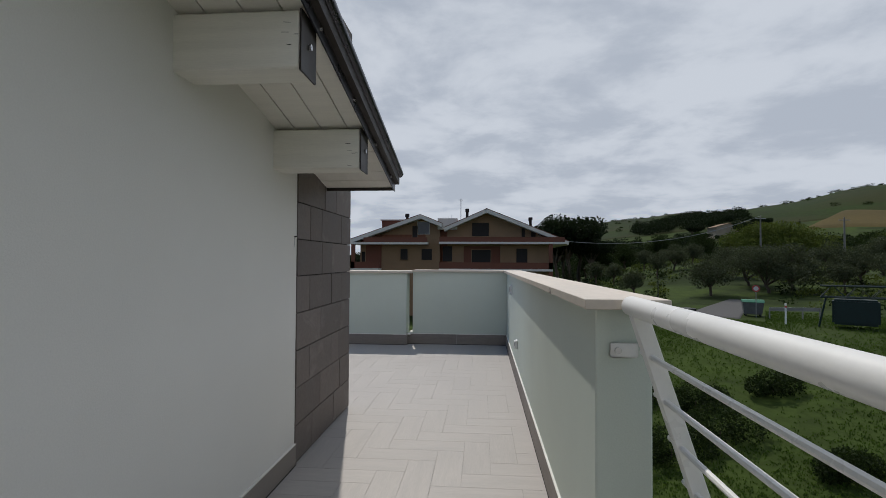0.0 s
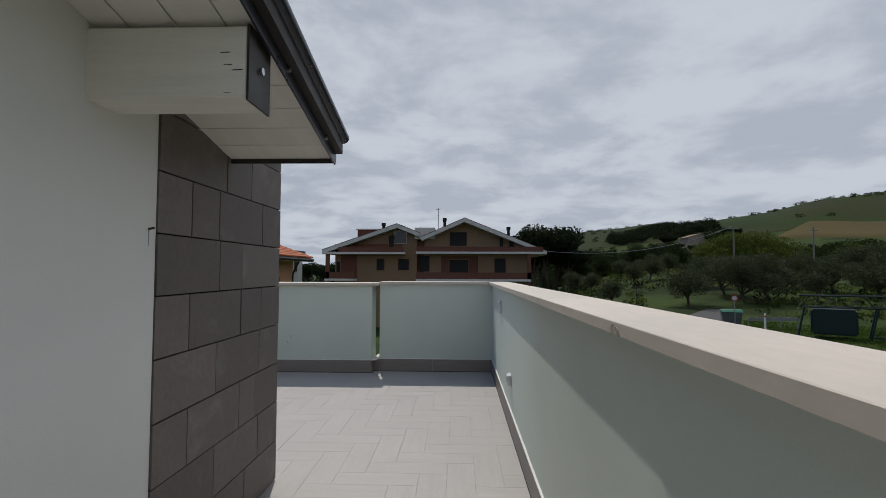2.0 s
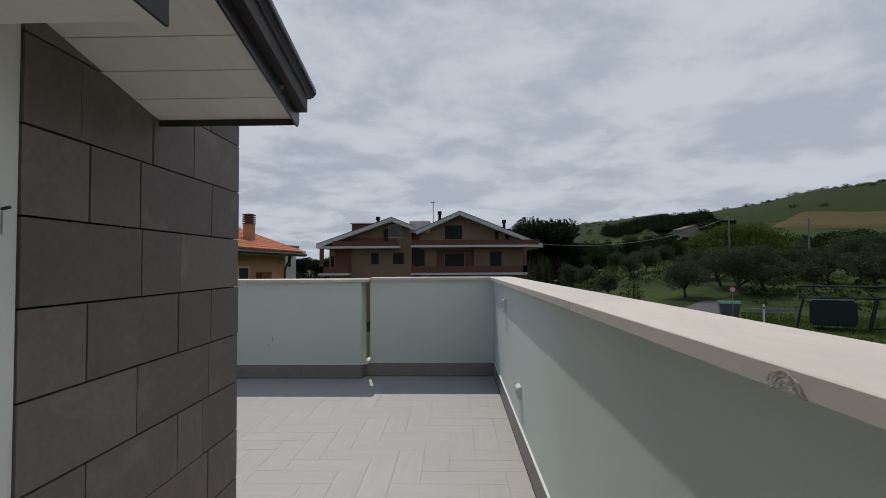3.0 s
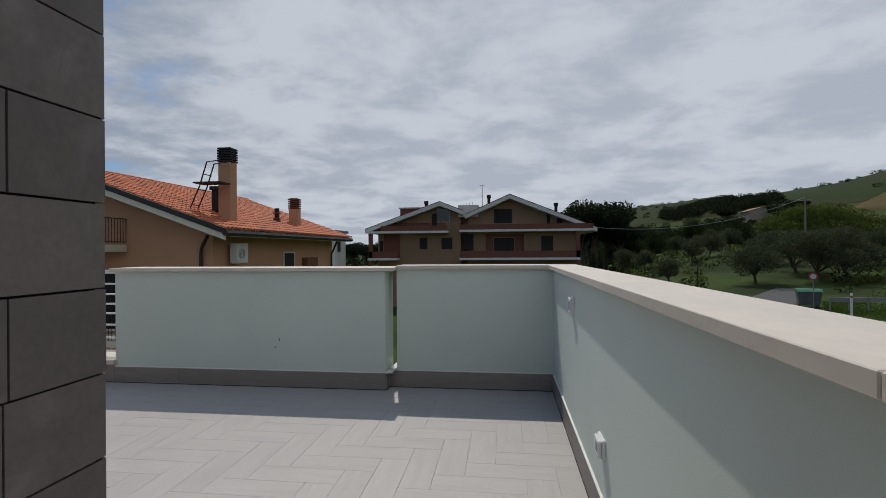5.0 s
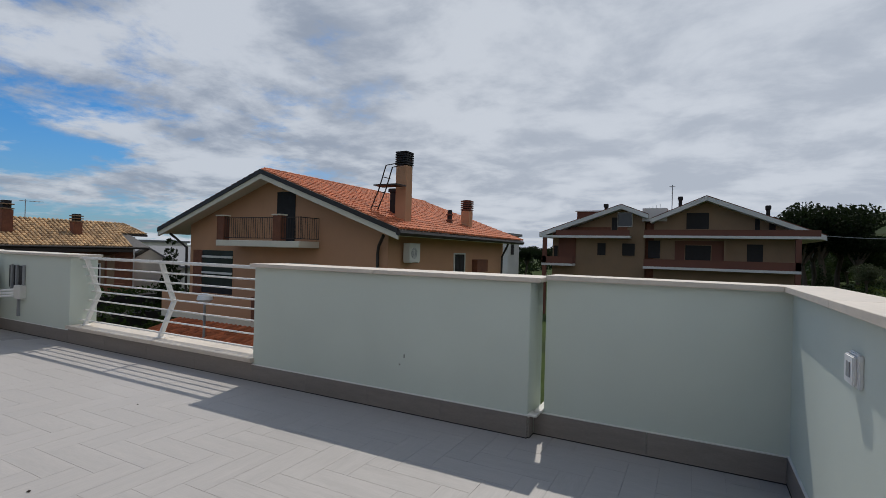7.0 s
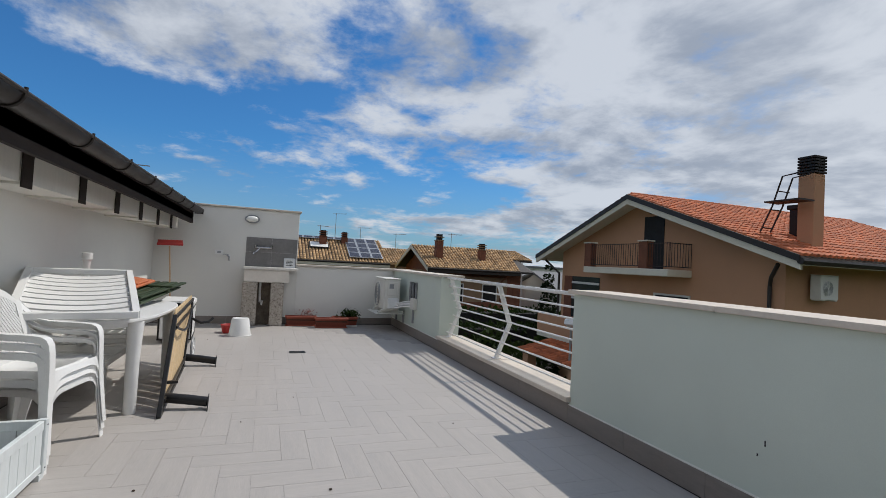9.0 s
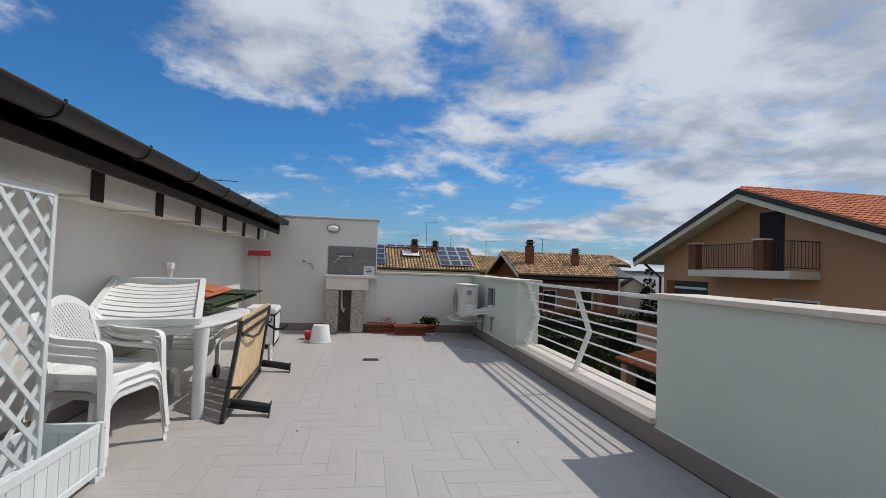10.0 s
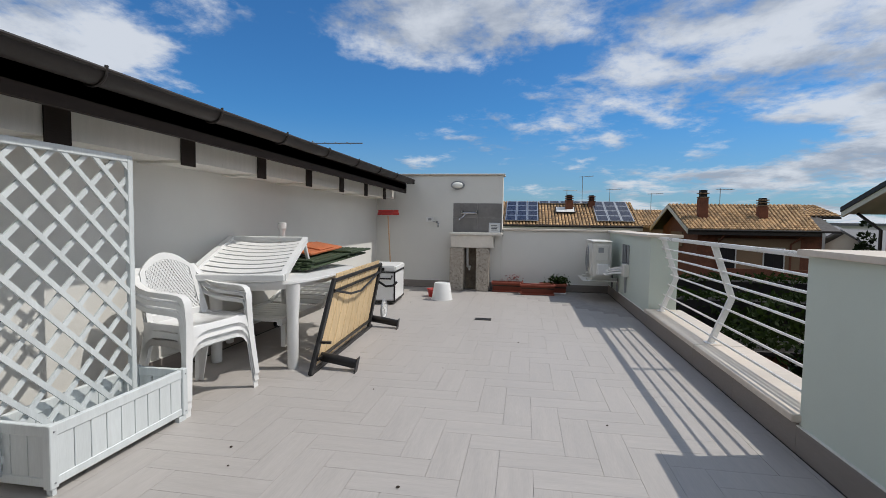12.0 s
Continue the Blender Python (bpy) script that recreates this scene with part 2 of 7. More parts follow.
M_OFFWHITE = mat("off-white render", (0.60, 0.59, 0.56), 0.9, var=0.06, scale=0.6, fine=18)
M_SLATE = mat("grey sheet roof", (0.17, 0.175, 0.185), 0.7, var=0.1, scale=1, fine=12)
M_PV = mat("solar cell", (0.010, 0.014, 0.035), 0.3, var=0.15, scale=6, fine=30, bump=0, spec=0.6)
M_YELLOW = mat("yellow render", (0.50, 0.33, 0.08), 0.9, var=0.08, scale=0.6, fine=20)
# land
M_GRASS = mat("meadow grass", (0.040, 0.062, 0.012), 0.95, var=0.25, scale=0.05, fine=1.5, bump=0.8, spec=0.1, dist=0.15,
              stain=(0.017, 0.026, 0.009), stain_at=(0.46, 0.60), stain_scale=0.05)
M_TUFT = mat("grass blade", (0.052, 0.088, 0.016), 0.8, var=0.3, scale=0.4, fine=3, bump=0, rnd=0.35, spec=0.12, glow=(0.07, 0.12, 0.018))
# darker grass colour, for the sheet that dims the hill
M_HILLDIM = mat("darkened hill grass", (0.021, 0.036, 0.008), 0.95, var=0.3, scale=0.02, fine=0.5, bump=0.4, spec=0.1, dist=0.3,
                stain=(0.034, 0.036, 0.012), stain_at=(0.48, 0.6), stain_scale=0.012)
M_WHEAT = mat("dry field", (0.085, 0.066, 0.027), 0.95, var=0.12, scale=0.03, fine=0.8, bump=0.4, spec=0.1)
M_ROAD = mat("asphalt", (0.075, 0.073, 0.071), 0.9, var=0.15, scale=0.6, fine=14, bump=0.4)
M_PAVE = mat("concrete paving", (0.20, 0.19, 0.175), 0.9, var=0.12, scale=0.8, fine=14)
M_OLIVE = mat("olive leaves", (0.072, 0.084, 0.048), 0.7, var=0.25, scale=0.8, fine=4, bump=0, rnd=0.5, spec=0.12, glow=(0.05, 0.062, 0.026))
M_PINELEAF = mat("pine needles", (0.017, 0.027, 0.012), 0.8, var=0.25, scale=0.6, fine=3, bump=0, rnd=0.45, spec=0.12, glow=(0.012, 0.02, 0.006))
M_BUSH = mat("bush leaves", (0.022, 0.036, 0.010), 0.75, var=0.25, scale=0.6, fine=3, bump=0, rnd=0.45, spec=0.12, glow=(0.022, 0.036, 0.008))
M_SPRING = mat("spring leaves", (0.115, 0.145, 0.030), 0.75, var=0.2, scale=0.6, fine=3, bump=0, rnd=0.4, spec=0.12, glow=(0.065, 0.085, 0.015))
M_HEDGE = mat("hedge leaves", (0.020, 0.036, 0.009), 0.7, var=0.2, scale=2, fine=9, bump=0, rnd=0.4, spec=0.12, glow=(0.016, 0.03, 0.005))
M_BARK = mat("bark", (0.085, 0.065, 0.048), 0.95, var=0.25, scale=2, fine=12, bump=0.8, stretch=(3, 3, 0.6), dist=0.02)
M_GREENMETAL = mat("dark green painted steel", (0.008, 0.022, 0.019), 0.5, var=0.2, scale=1.5, fine=15)
M_BINLID = mat("bright green plastic", (0.04, 0.17, 0.10), 0.5, var=0.1)
M_BINBODY = mat("grey bin body", (0.11, 0.115, 0.115), 0.55, var=0.15)
M_SIGNRED = mat("sign red", (0.42, 0.05, 0.05), 0.5, var=0.08)
M_GALV = mat("galvanised steel", (0.30, 0.30, 0.30), 0.5, metal=0.6, var=0.1)
M_SIGNYEL = mat("machine yellow", (0.55, 0.28, 0.02), 0.5, var=0.1)


# ---- mesh helpers ----
def quad_box(bm, x0, x1, y0, y1, z0, z1):
    v = [bm.verts.new((x, y, z)) for z in (z0, z1) for y in (y0, y1) for x in (x0, x1)]
    for f in ((0, 2, 3, 1), (4, 5, 7, 6), (0, 1, 5, 4), (2, 6, 7, 3), (0, 4, 6, 2), (1, 3, 7, 5)):
        bm.faces.new([v[i] for i in f])
    return v


def boxes(*rows):
    bm = bmesh.new()
    for r in rows:
        quad_box(bm, *r)
    return bm


def beam(bm, p, q, w, h, up=(0, 0, 1)):
    p, q, up = Vector(p), Vector(q), Vector(up)
    d = (q - p).normalized()
    s = d.cross(up)
    s = s.normalized() if s.length > 1e-5 else d.orthogonal().normalized()
    u = s.cross(d)
    v = [bm.verts.new(o + s * a * w / 2 + u * b * h / 2) for o in (p, q) for a, b in ((-1, -1), (1, -1), (1, 1), (-1, 1))]
    for f in ((3, 2, 1, 0), (4, 5, 6, 7), (0, 1, 5, 4), (1, 2, 6, 5), (2, 3, 7, 6), (3, 0, 4, 7)):
        bm.faces.new([v[i] for i in f])
    return bm


def tube(bm, pts, r, seg=10, r1=None):
    """A round bar along a line of points, from radius r to r1."""
    pts = [Vector(p) for p in pts]
    rings, n = [], len(pts)
    ref = None
    for i, p in enumerate(pts):
        d = (pts[min(i + 1, n - 1)] - pts[max(i - 1, 0)]).normalized()
        if ref is None:
            ref = d.orthogonal().normalized()
        a = (ref - d * ref.dot(d)).normalized()
        ref = a
        b = d.cross(a)
        rad = r if r1 is None else r + (r1 - r) * i / (n - 1)
        rings.append([bm.verts.new(p + (a * math.cos(k * 2 * math.pi / seg) + b * math.sin(k * 2 * math.pi / seg)) * rad) for k in range(seg)])
    for A, B in zip(rings, rings[1:]):
        for k in range(seg):
            bm.faces.new((A[k], A[(k + 1) % seg], B[(k + 1) % seg], B[k]))
    bm.faces.new(rings[0][::-1])
    bm.faces.new(rings[-1])
    return bm


def lathe(bm, prof, seg=20, at=(0, 0, 0)):
    """Turns a profile of (radius, height) round the upright through at."""
    at = Vector(at)
    rings = [[bm.verts.new(at + Vector((r * math.cos(k * 2 * math.pi / seg), r * math.sin(k * 2 * math.pi / seg), z))) for k in range(seg)] for r, z in prof]
    for A, B in zip(rings, rings[1:]):
        for k in range(seg):
            bm.faces.new((A[k], A[(k + 1) % seg], B[(k + 1) % seg], B[k]))
    bm.faces.new(rings[0][::-1])
    bm.faces.new(rings[-1])
    return bm


def prism(bm, poly, way, thick):
    """A flat shape given by 3D corners, thickened along way."""
    w = Vector(way).normalized() * thick
    a = [bm.verts.new(Vector(p)) for p in poly]
    b = [bm.verts.new(Vector(p) + w) for p in poly]
    bm.faces.new(a)
    bm.faces.new(b[::-1])
    for i in range(len(a)):
        j = (i + 1) % len(a)
        bm.faces.new((a[j], a[i], b[i], b[j]))
    return bm


def soften(bm, w, seg=1):
    bmesh.ops.recalc_face_normals(bm, faces=bm.faces)
    es = [e for e in bm.edges if len(e.link_faces) == 2 and e.calc_face_angle(0) > 0.5]
    bmesh.ops.bevel(bm, geom=es, offset=w, segments=seg, affect="EDGES", clamp_overlap=True)
    return bm


def mesh_of(name, bm, material, smooth=False):
    bmesh.ops.recalc_face_normals(bm, faces=bm.faces)
    me = bpy.data.meshes.new(name)
    bm.to_mesh(me)
    bm.free()
    me.materials.append(material)
    if smooth:
        me.shade_smooth()
        me.set_sharp_from_angle(angle=radians(40))
    return me


def part(name, bm, material, parent, label="", smooth=False):
    """One mesh under a thing or a part, in its thing's own coordinates."""
    ob = new(name, mesh_of(name, bm, material, smooth))
    ob.parent = parent
    return tagged(ob, label)


def piece(name, me, parent, m):
    ob = new(name, me)
    ob.parent = parent
    ob.matrix_basis = m
    return ob


def thing(name, label, category, m=None, group=""):
    ob = new(name)
    ob.empty_display_size = 0.1
    if m is not None:
        ob.matrix_basis = m
    return tagged(ob, label, category, group)


def setting(name, bm, material, label="", smooth=False):
    return tagged(new(name, mesh_of(name, bm, material, smooth)), label, kind="structure")


def grid_mesh(name, verts, faces, material, smooth=False):
    me = bpy.data.meshes.new(name)
    me.from_pydata(verts, [], faces)
    me.materials.append(material)
    if smooth:
        me.shade_smooth()
    return me


# ---- terrace: floor, parapets, coping ----
WX = -10.05          # west wall's face
HY = -4.28           # house wall's face towards the terrace
HX = -1.52           # house wall's face towards the passage
NY = -0.11           # north parapet's face, west of the slot

floor = setting("floor", boxes((WX - 0.2, 0.2, -9.6, 0.2, -0.30, -0.004)), M_GROUT, "terrace floor of pale herringbone plank tiles")

def east_top(y):
    # the parapet rises a little to the south
    return 1.100 - 0.0052 * y


bm = bmesh.new()
prism(bm, [(0.0, -5.61, -3.2), (0.0, 0.24, -3.2), (0.0, 0.24, east_top(0.24) - 0.032), (0.0, -5.61, east_top(-5.61) - 0.032)], (1, 0, 0), 0.18)
wall_east = setting("wall_east", soften(bm, 0.006), M_PLASTER, "pale green rendered parapet wall")
bm = boxes((-1.392, 0.0, 0.0, 0.2, -3.2, 1.068))
wall_north_1 = setting("wall_north_1", bm, M_PLASTER, "pale green rendered parapet wall")
bm = boxes((-4.11, -1.472, NY, 0.2, -3.2, 1.053))
wall_north_2 = setting("wall_north_2", soften(bm, 0.006), M_PLASTER, "pale green rendered parapet wall beside the slot")
setting("slot_sill", boxes((-1.472, -1.392, 0.002, 0.2, -3.2, 0.14)), M_PLASTER, "rendered base of the drainage slot")
bm = boxes((WX, -7.32, NY, 0.2, -3.2, 1.053))
wall_north_3 = setting("wall_north_3", soften(bm, 0.006), M_PLASTER, "pale green rendered parapet wall beside the railing")
setting("wall_north_low", boxes((-7.32, -4.11, NY + 0.012, 0.2, -3.2, 0.175)), M_PLASTER, "low wall under the railing")
setting("wall_west", soften(boxes((WX - 0.2, WX, -1.955, 0.2, -3.2, 1.06)), 0.006), M_WHITE, "white rendered low parapet wall")
setting("wall_barbecue", soften(boxes((WX - 0.25, WX, -4.6, -1.955, -3.2, 2.035)), 0.006), M_WHITE, "tall white rendered wall behind the sink")

# coping slabs, each a piece of its parapet
def coping(parent, x0, x1, y0, y1, z, cuts, along, h=0.032):
    lo, hi = (x0, x1) if along == "x" else (y0, y1)
    marks = [lo, *cuts, hi]
    for a, b in zip(marks, marks[1:]):
        bm = boxes((a + 0.0015, b - 0.0015, y0, y1, z - h, z) if along == "x" else (x0, x1, a + 0.0015, b - 0.0015, z - h, z))
        part("coping_slab", soften(bm, 0.004, 2), M_CAP, parent)


marks = (-5.672, -3.78, -2.40, -1.05, 0.25)
for a, b in zip(marks, marks[1:]):
    bm = bmesh.new()
    prism(bm, [(-0.044, a + 0.0015, east_top(a) - 0.032), (-0.044, b - 0.0015, east_top(b) - 0.032), (-0.044, b - 0.0015, east_top(b)), (-0.044, a + 0.0015, east_top(a))], (1, 0, 0), 0.262)
    part("coping_slab", soften(bm, 0.002), M_CAP, wall_east)
coping(wall_north_1, -1.391, -0.044, -0.042, 0.245, 1.10, (), "x")
coping(wall_north_2, -4.14, -1.394, NY - 0.042, 0.245, 1.085, (-2.75,), "x")
coping(wall_north_3, WX + 0.002, -7.29, NY - 0.042, 0.245, 1.085, (-8.6,), "x")
bm = boxes((WX - 0.23, WX + 0.035, -1.95, 0.24, 1.06, 1.095))
setting("coping_west", soften(bm, 0.004), M_CAP, "travertine coping slab on the low west wall")
bm = boxes((WX - 0.29, WX + 0.035, -4.6, -1.925, 2.035, 2.065))
setting("coping_barbecue", soften(bm, 0.004), M_CAP, "thin stone coping on the tall wall")
sill = setting("railing_sill", soften(boxes((-7.318, -5.6, NY - 0.045, 0.25, 0.175, 0.215), (-5.597, -4.09, NY - 0.045, 0.25, 0.175, 0.215)), 0.004, 2),
               M_CAP, "travertine sill under the railing")
# a broken chip under the coping, and the marble lip of the drainage slot
bm = bmesh.new()
prism(bm, [(-0.047, y, z + 0.017) for y, z in ((-4.915, 1.077), (-4.903, 1.094), (-4.88, 1.104), (-4.857, 1.098), (-4.845, 1.088), (-4.853, 1.077), (-4.885, 1.082))], (1, 0, 0), 0.010)
part("chip", bm, M_PEBBLE, wall_east, "rough chipped patch in the coping's edge")
lip = thing("slot_lip", "small white marble lip in the drainage slot", "sill")
part("lip_block", soften(boxes((-1.470, -1.405, -0.125, -0.03, 0.150, 0.166), (-1.440, -1.392, -0.06, 0.16, 0.166, 0.182)), 0.003), M_MARBLE, lip)

# ---- house wall, chimney breast ----
SLOPE = math.tan(radians(12.7))
EY, EZ = -3.775, 1.770       # eave's edge, underside


def roof_z(y):
    return EZ + (EY - y) * SLOPE


bm = bmesh.new()
prism(bm, [(-9.0, -9.6, -0.3), (-9.0, -4.326, -0.3), (-9.0, -4.326, roof_z(-4.326) + 0.015), (-9.0, -9.6, roof_z(-9.6) + 0.015)], (1, 0, 0), HX + 9.020)
setting("wall_house_east", bm, M_WHITE, "white rendered house wall along the passage")
setting("wall_house_north", boxes((WX, -1.6, -4.60, HY, -0.3, 1.86)), M_WHITE, "white rendered house wall facing the terrace")
setting("wall_south", boxes((-1.54, 1.6, -9.8, -9.6, -0.3, 2.4)), M_WHITE, "plain white rendered wall closing the passage")
stack = thing("chimney_stack", "dark stone-look tiled chimney breast beside the passage", "chimney")
part("core", boxes((-1.88, HX + 0.006, -4.325, -3.142, 0.0, 3.1)), M_JOINT, stack)

# tiles of the chimney breast, courses of long and short ones
def clad_face(along):
    rnd = random.Random(4)
    h, z0 = 0.228, 0.006
    odd = ((-4.03, -3.56), (-3.874, -3.404), (-4.10, -3.64, -3.455), (-3.877, -3.404), (-4.10, -3.64, -3.394), (-3.863, -3.627),
           (-4.10, -3.874, -3.394), (-4.137, -3.807, -3.541), (-3.874, -3.404), (-4.10, -3.64), (-3.877, -3.404), (-4.10, -3.64, -3.394), (-3.87, -3.6), (-4.10, -3.64))
    for k, cuts in enumerate(odd):
        za, zb = max(0.0, z0 + k * h) + 0.003, z0 + (k + 1) * h - 0.003
        marks = (-4.325, *cuts, -3.129) if along == "y" else ((-1.88, -1.66, -1.499) if k % 2 else (-1.88, -1.76, -1.499))
        for a, b in zip(marks, marks[1:]):
            proud = 0.014 + rnd.uniform(0, 0.004)
            if along == "y":
                bm = boxes((HX + 0.004, HX + proud + 0.010, a + 0.003, b - 0.003, za, zb))
            else:
                bm = boxes((a + 0.003, b - 0.003, -3.147, -3.142 + proud, za, zb))
            part("clad_tile", bm, M_CLAD, stack)


clad_face("y")
clad_face("x")

# ---- skirting tiles with their sealant bead ----
skirt = thing("baseboard", "taupe tile skirting along the terrace walls", "skirting")
tagged(skirt, kind="structure")


def skirting(p, q, h, out, step=0.6):
    """Skirting tiles from p to q on a wall whose face looks along out."""
    p, q, out = Vector(p), Vector(q), Vector(out)
    n = max(1, round((q - p).length / step))
    for i in range(n):
        a, b = p.lerp(q, i / n), p.lerp(q, (i + 1) / n)
        d = (b - a).normalized() * 0.0012
        bm = bmesh.new()
        prism(bm, [a + d, b - d, b - d + Vector((0, 0, h)), a + d + Vector((0, 0, h))], out, 0.012)
        part("skirting_tile", bm, M_SKIRT, skirt)
    bm = bmesh.new()
    prism(bm, [p + Vector((0, 0, h)), q + Vector((0, 0, h)), q + Vector((0, 0, h + 0.007)), p + Vector((0, 0, h + 0.007))], out, 0.012)
    part("sealant_bead", bm, M_BEAD, skirt)
    bm = bmesh.new()
    prism(bm, [p, q, q + Vector((0, 0, 0.006)), p + Vector((0, 0, 0.006))], out, 0.015)
    part("floor_joint", bm, M_JOINT, skirt)


skirting((-1.458, 0.0, 0), (-0.013, 0.0, 0), 0.15, (0, -1, 0), 0.72)
skirting((0.0, 0.0, 0), (0.0, -5.62, 0), 0.15, (-1, 0, 0))
skirting((-4.11, NY, 0), (-1.472, NY, 0), 0.15, (0, -1, 0), 0.65)
skirting((-7.32, NY, 0), (-4.11, NY, 0), 0.168, (0, -1, 0), 0.72)
skirting((WX + 0.013, NY, 0), (-7.32, NY, 0), 0.15, (0, -1, 0))
skirting((WX, -4.28, 0), (WX, NY, 0), 0.13, (1, 0, 0))
skirting((HX + 0.02, -9.6, 0), (HX + 0.02, -4.33, 0), 0.125, (1, 0, 0))
skirting((WX + 0.013, HY, 0), (-1.89, HY, 0), 0.13, (0, 1, 0))
skirting((-1.472, NY, 0), (-1.472, -0.013, 0), 0.14, (1, 0, 0), 0.3)

# ---- house roof: verge over the passage, eave over the terrace ----
def sloped(bm, x0, x1, y0, y1, lift, thick):
    z0, z1 = roof_z(y0) + lift, roof_z(y1) + lift
    prism(bm, [(x0, y0, z0), (x1, y0, z0), (x1, y1, z1), (x0, y1, z1)], (0, 0, 1), thick)
    return bm


ceiling = bmesh.new()
x = -1.54
while x < -0.99:
    sloped(ceiling, x + 0.002, min(x + 0.143, -1.001), -9.6, -4.50, 0.0, 0.018)
    x += 0.147
tagged(new("eave_boards", mesh_of("eave_boards", ceiling, M_BOARD)), "white painted tongue-and-groove eave boards", kind="structure")
ceiling = bmesh.new()
y = -4.498
while y < EY - 0.02:
    sloped(ceiling, -1.53, -1.001, y, min(y + 0.143, EY), 0.0, 0.018)
    y += 0.148
tagged(new("eave_boards_cross", mesh_of("eave_boards_cross", ceiling, M_BOARDX)), "white painted boards across the eave's end, flaking", kind="structure")
ceiling = bmesh.new()
quad_box(ceiling, WX + 0.02, -1.90, HY + 0.002, -3.952, 1.602, 1.616)
quad_box(ceiling, WX + 0.02, -1.90, -3.950, -3.936, 1.602, 1.82)
tagged(new("eave_soffit", mesh_of("eave_soffit", ceiling, M_BOARDX)), "white painted soffit under the terrace eave", kind="structure")
bm = bmesh.new()
sloped(bm, -9.9, -0.96, -9.6, -4.33, 0.02, 0.09)
sloped(bm, -9.9, -1.89, -4.33, -3.70, 0.02, 0.09)
sloped(bm, -1.51, -0.96, -4.33, EY - 0.002, 0.02, 0.09)
setting("roof", bm, M_BROWN, "low-pitched dark sheet-metal house roof")

verge = thing("verge_flashing", "dark metal verge flashing along the sloping roof edge", "flashing")
bm = bmesh.new()
for x0, x1, lo, hi in ((-1.000, -0.993, -0.03, 0.055),):
    prism(bm, [(x0, -9.6, roof_z(-9.6) + lo), (x0, EY, roof_z(EY) + lo), (x0, EY, roof_z(EY) + hi), (x0, -9.6, roof_z(-9.6) + hi)], (1, 0, 0), x1 - x0)
part("inner_strip", bm, M_VERGE, verge)
# solid dark strip stands in for the shadow under the rolled edge
bm = bmesh.new()
prism(bm, [(-0.993, -9.6, roof_z(-9.6) + 0.045), (-0.993, EY + 0.01, EZ + 0.045), (-0.993, EY + 0.01, EZ + 0.115), (-0.993, -9.6, roof_z(-9.6) + 0.115)], (1, 0, 0), 0.028)
part("gap_shade_strip", bm, M_BROWN, verge)
bm = bmesh.new()
tube(bm, [(-0.963, -9.6, roof_z(-9.6) + 0.10), (-0.963, EY + 0.02, EZ + 0.10)], 0.029, 12)
part("rolled_edge", bm, M_VERGE, verge, "rolled grey metal edge", smooth=True)
for i, yy in enumerate((-3.95, -4.42, -4.9, -5.4, -5.9)):
    bm = bmesh.new()
    tube(bm, [(-0.994, yy, roof_z(yy) + 0.01), (-0.985, yy, roof_z(yy) + 0.01)], 0.008, 8)
    part("screw", bm, M_SCREW, verge)
drip = thing("drip_edge", "dark brown metal drip edge at the eave's corner", "flashing")
part("strip", boxes((-1.53, -0.993, EY, EY + 0.008, EZ - 0.022, EZ + 0.1)), M_BROWN, drip)


def purlin(y, z0, z1):
    # the ends stand well out from the wall
    p = thing("roof_beam", "white painted roof beam end with cracked paint", "beam", group="beams under the verge")
    part("beam", soften(boxes((-1.545, -1.022, y - 0.075, y + 0.075, z0, z1)), 0.006), M_BEAM, p)
    part("end_plate", boxes((-1.022, -1.015, y - 0.078, y + 0.078, z0 - 0.008, z1 + 0.004)), M_BROWN, p, "dark metal plate over the beam's end")
    bm = bmesh.new()
    tube(bm, [(-1.015, y, (z0 + z1) / 2), (-1.005, y, (z0 + z1) / 2)], 0.012, 8)
    part("bolt", bm, M_SCREW, p)
    rnd = random.Random(int(-y * 100))
    for k in range(4):
        a, zz = -1.026 - rnd.uniform(0, 0.05), z0 + rnd.uniform(0.012, 0.17)
        bm = bmesh.new()
        beam(bm, (a - rnd.uniform(0.008, 0.035), y - 0.0755, zz + rnd.uniform(-0.004, 0.004)), (a, y - 0.0755, zz), 0.0016, rnd.uniform(0.001, 0.0025))
        part("paint_crack", bm, M_JOINT, p, "dark crack in the white paint")


for yy in (-4.60, -5.47, -6.34, -7.21):
    top = roof_z(yy) - 0.016
    purlin(yy, top - 0.200, top + 0.012)

gutter = thing("gutter", "dark brown half-round metal gutter along the eave", "gutter", Matrix.Translation((-9.98, 0, 1.945)) @ pose(0, 0, 0, 0, 0.36, 0) @ Matrix.Translation((9.98, 0, -1.945)))
gx0, gx1, gy, gz, gr = -9.98, -1.90, -3.62, 1.945, 0.07
prof = [(gy + gr * math.cos(a), gz + gr * math.sin(a)) for a in [math.pi + i * math.pi / 12 for i in range(13)]]
inner = [(gy + (gr - 0.006) * math.cos(a), gz + (gr - 0.006) * math.sin(a)) for a in [2 * math.pi - i * math.pi / 12 for i in range(13)]]
bm = bmesh.new()
prism(bm, [(gx0, yy, zz) for yy, zz in prof + inner], (1, 0, 0), gx1 - gx0)
part("trough", bm, M_BROWN, gutter, smooth=True)
part("end_cap", boxes((gx0 - 0.004, gx0 - 0.001, gy - gr, gy + gr, gz - gr, gz + 0.01)), M_BROWN, gutter)
bm = bmesh.new()
tube(bm, [(gx0, gy + gr, gz), (gx1, gy + gr, gz)], 0.011, 8)
part("bead", bm, M_BROWN, gutter, smooth=True)
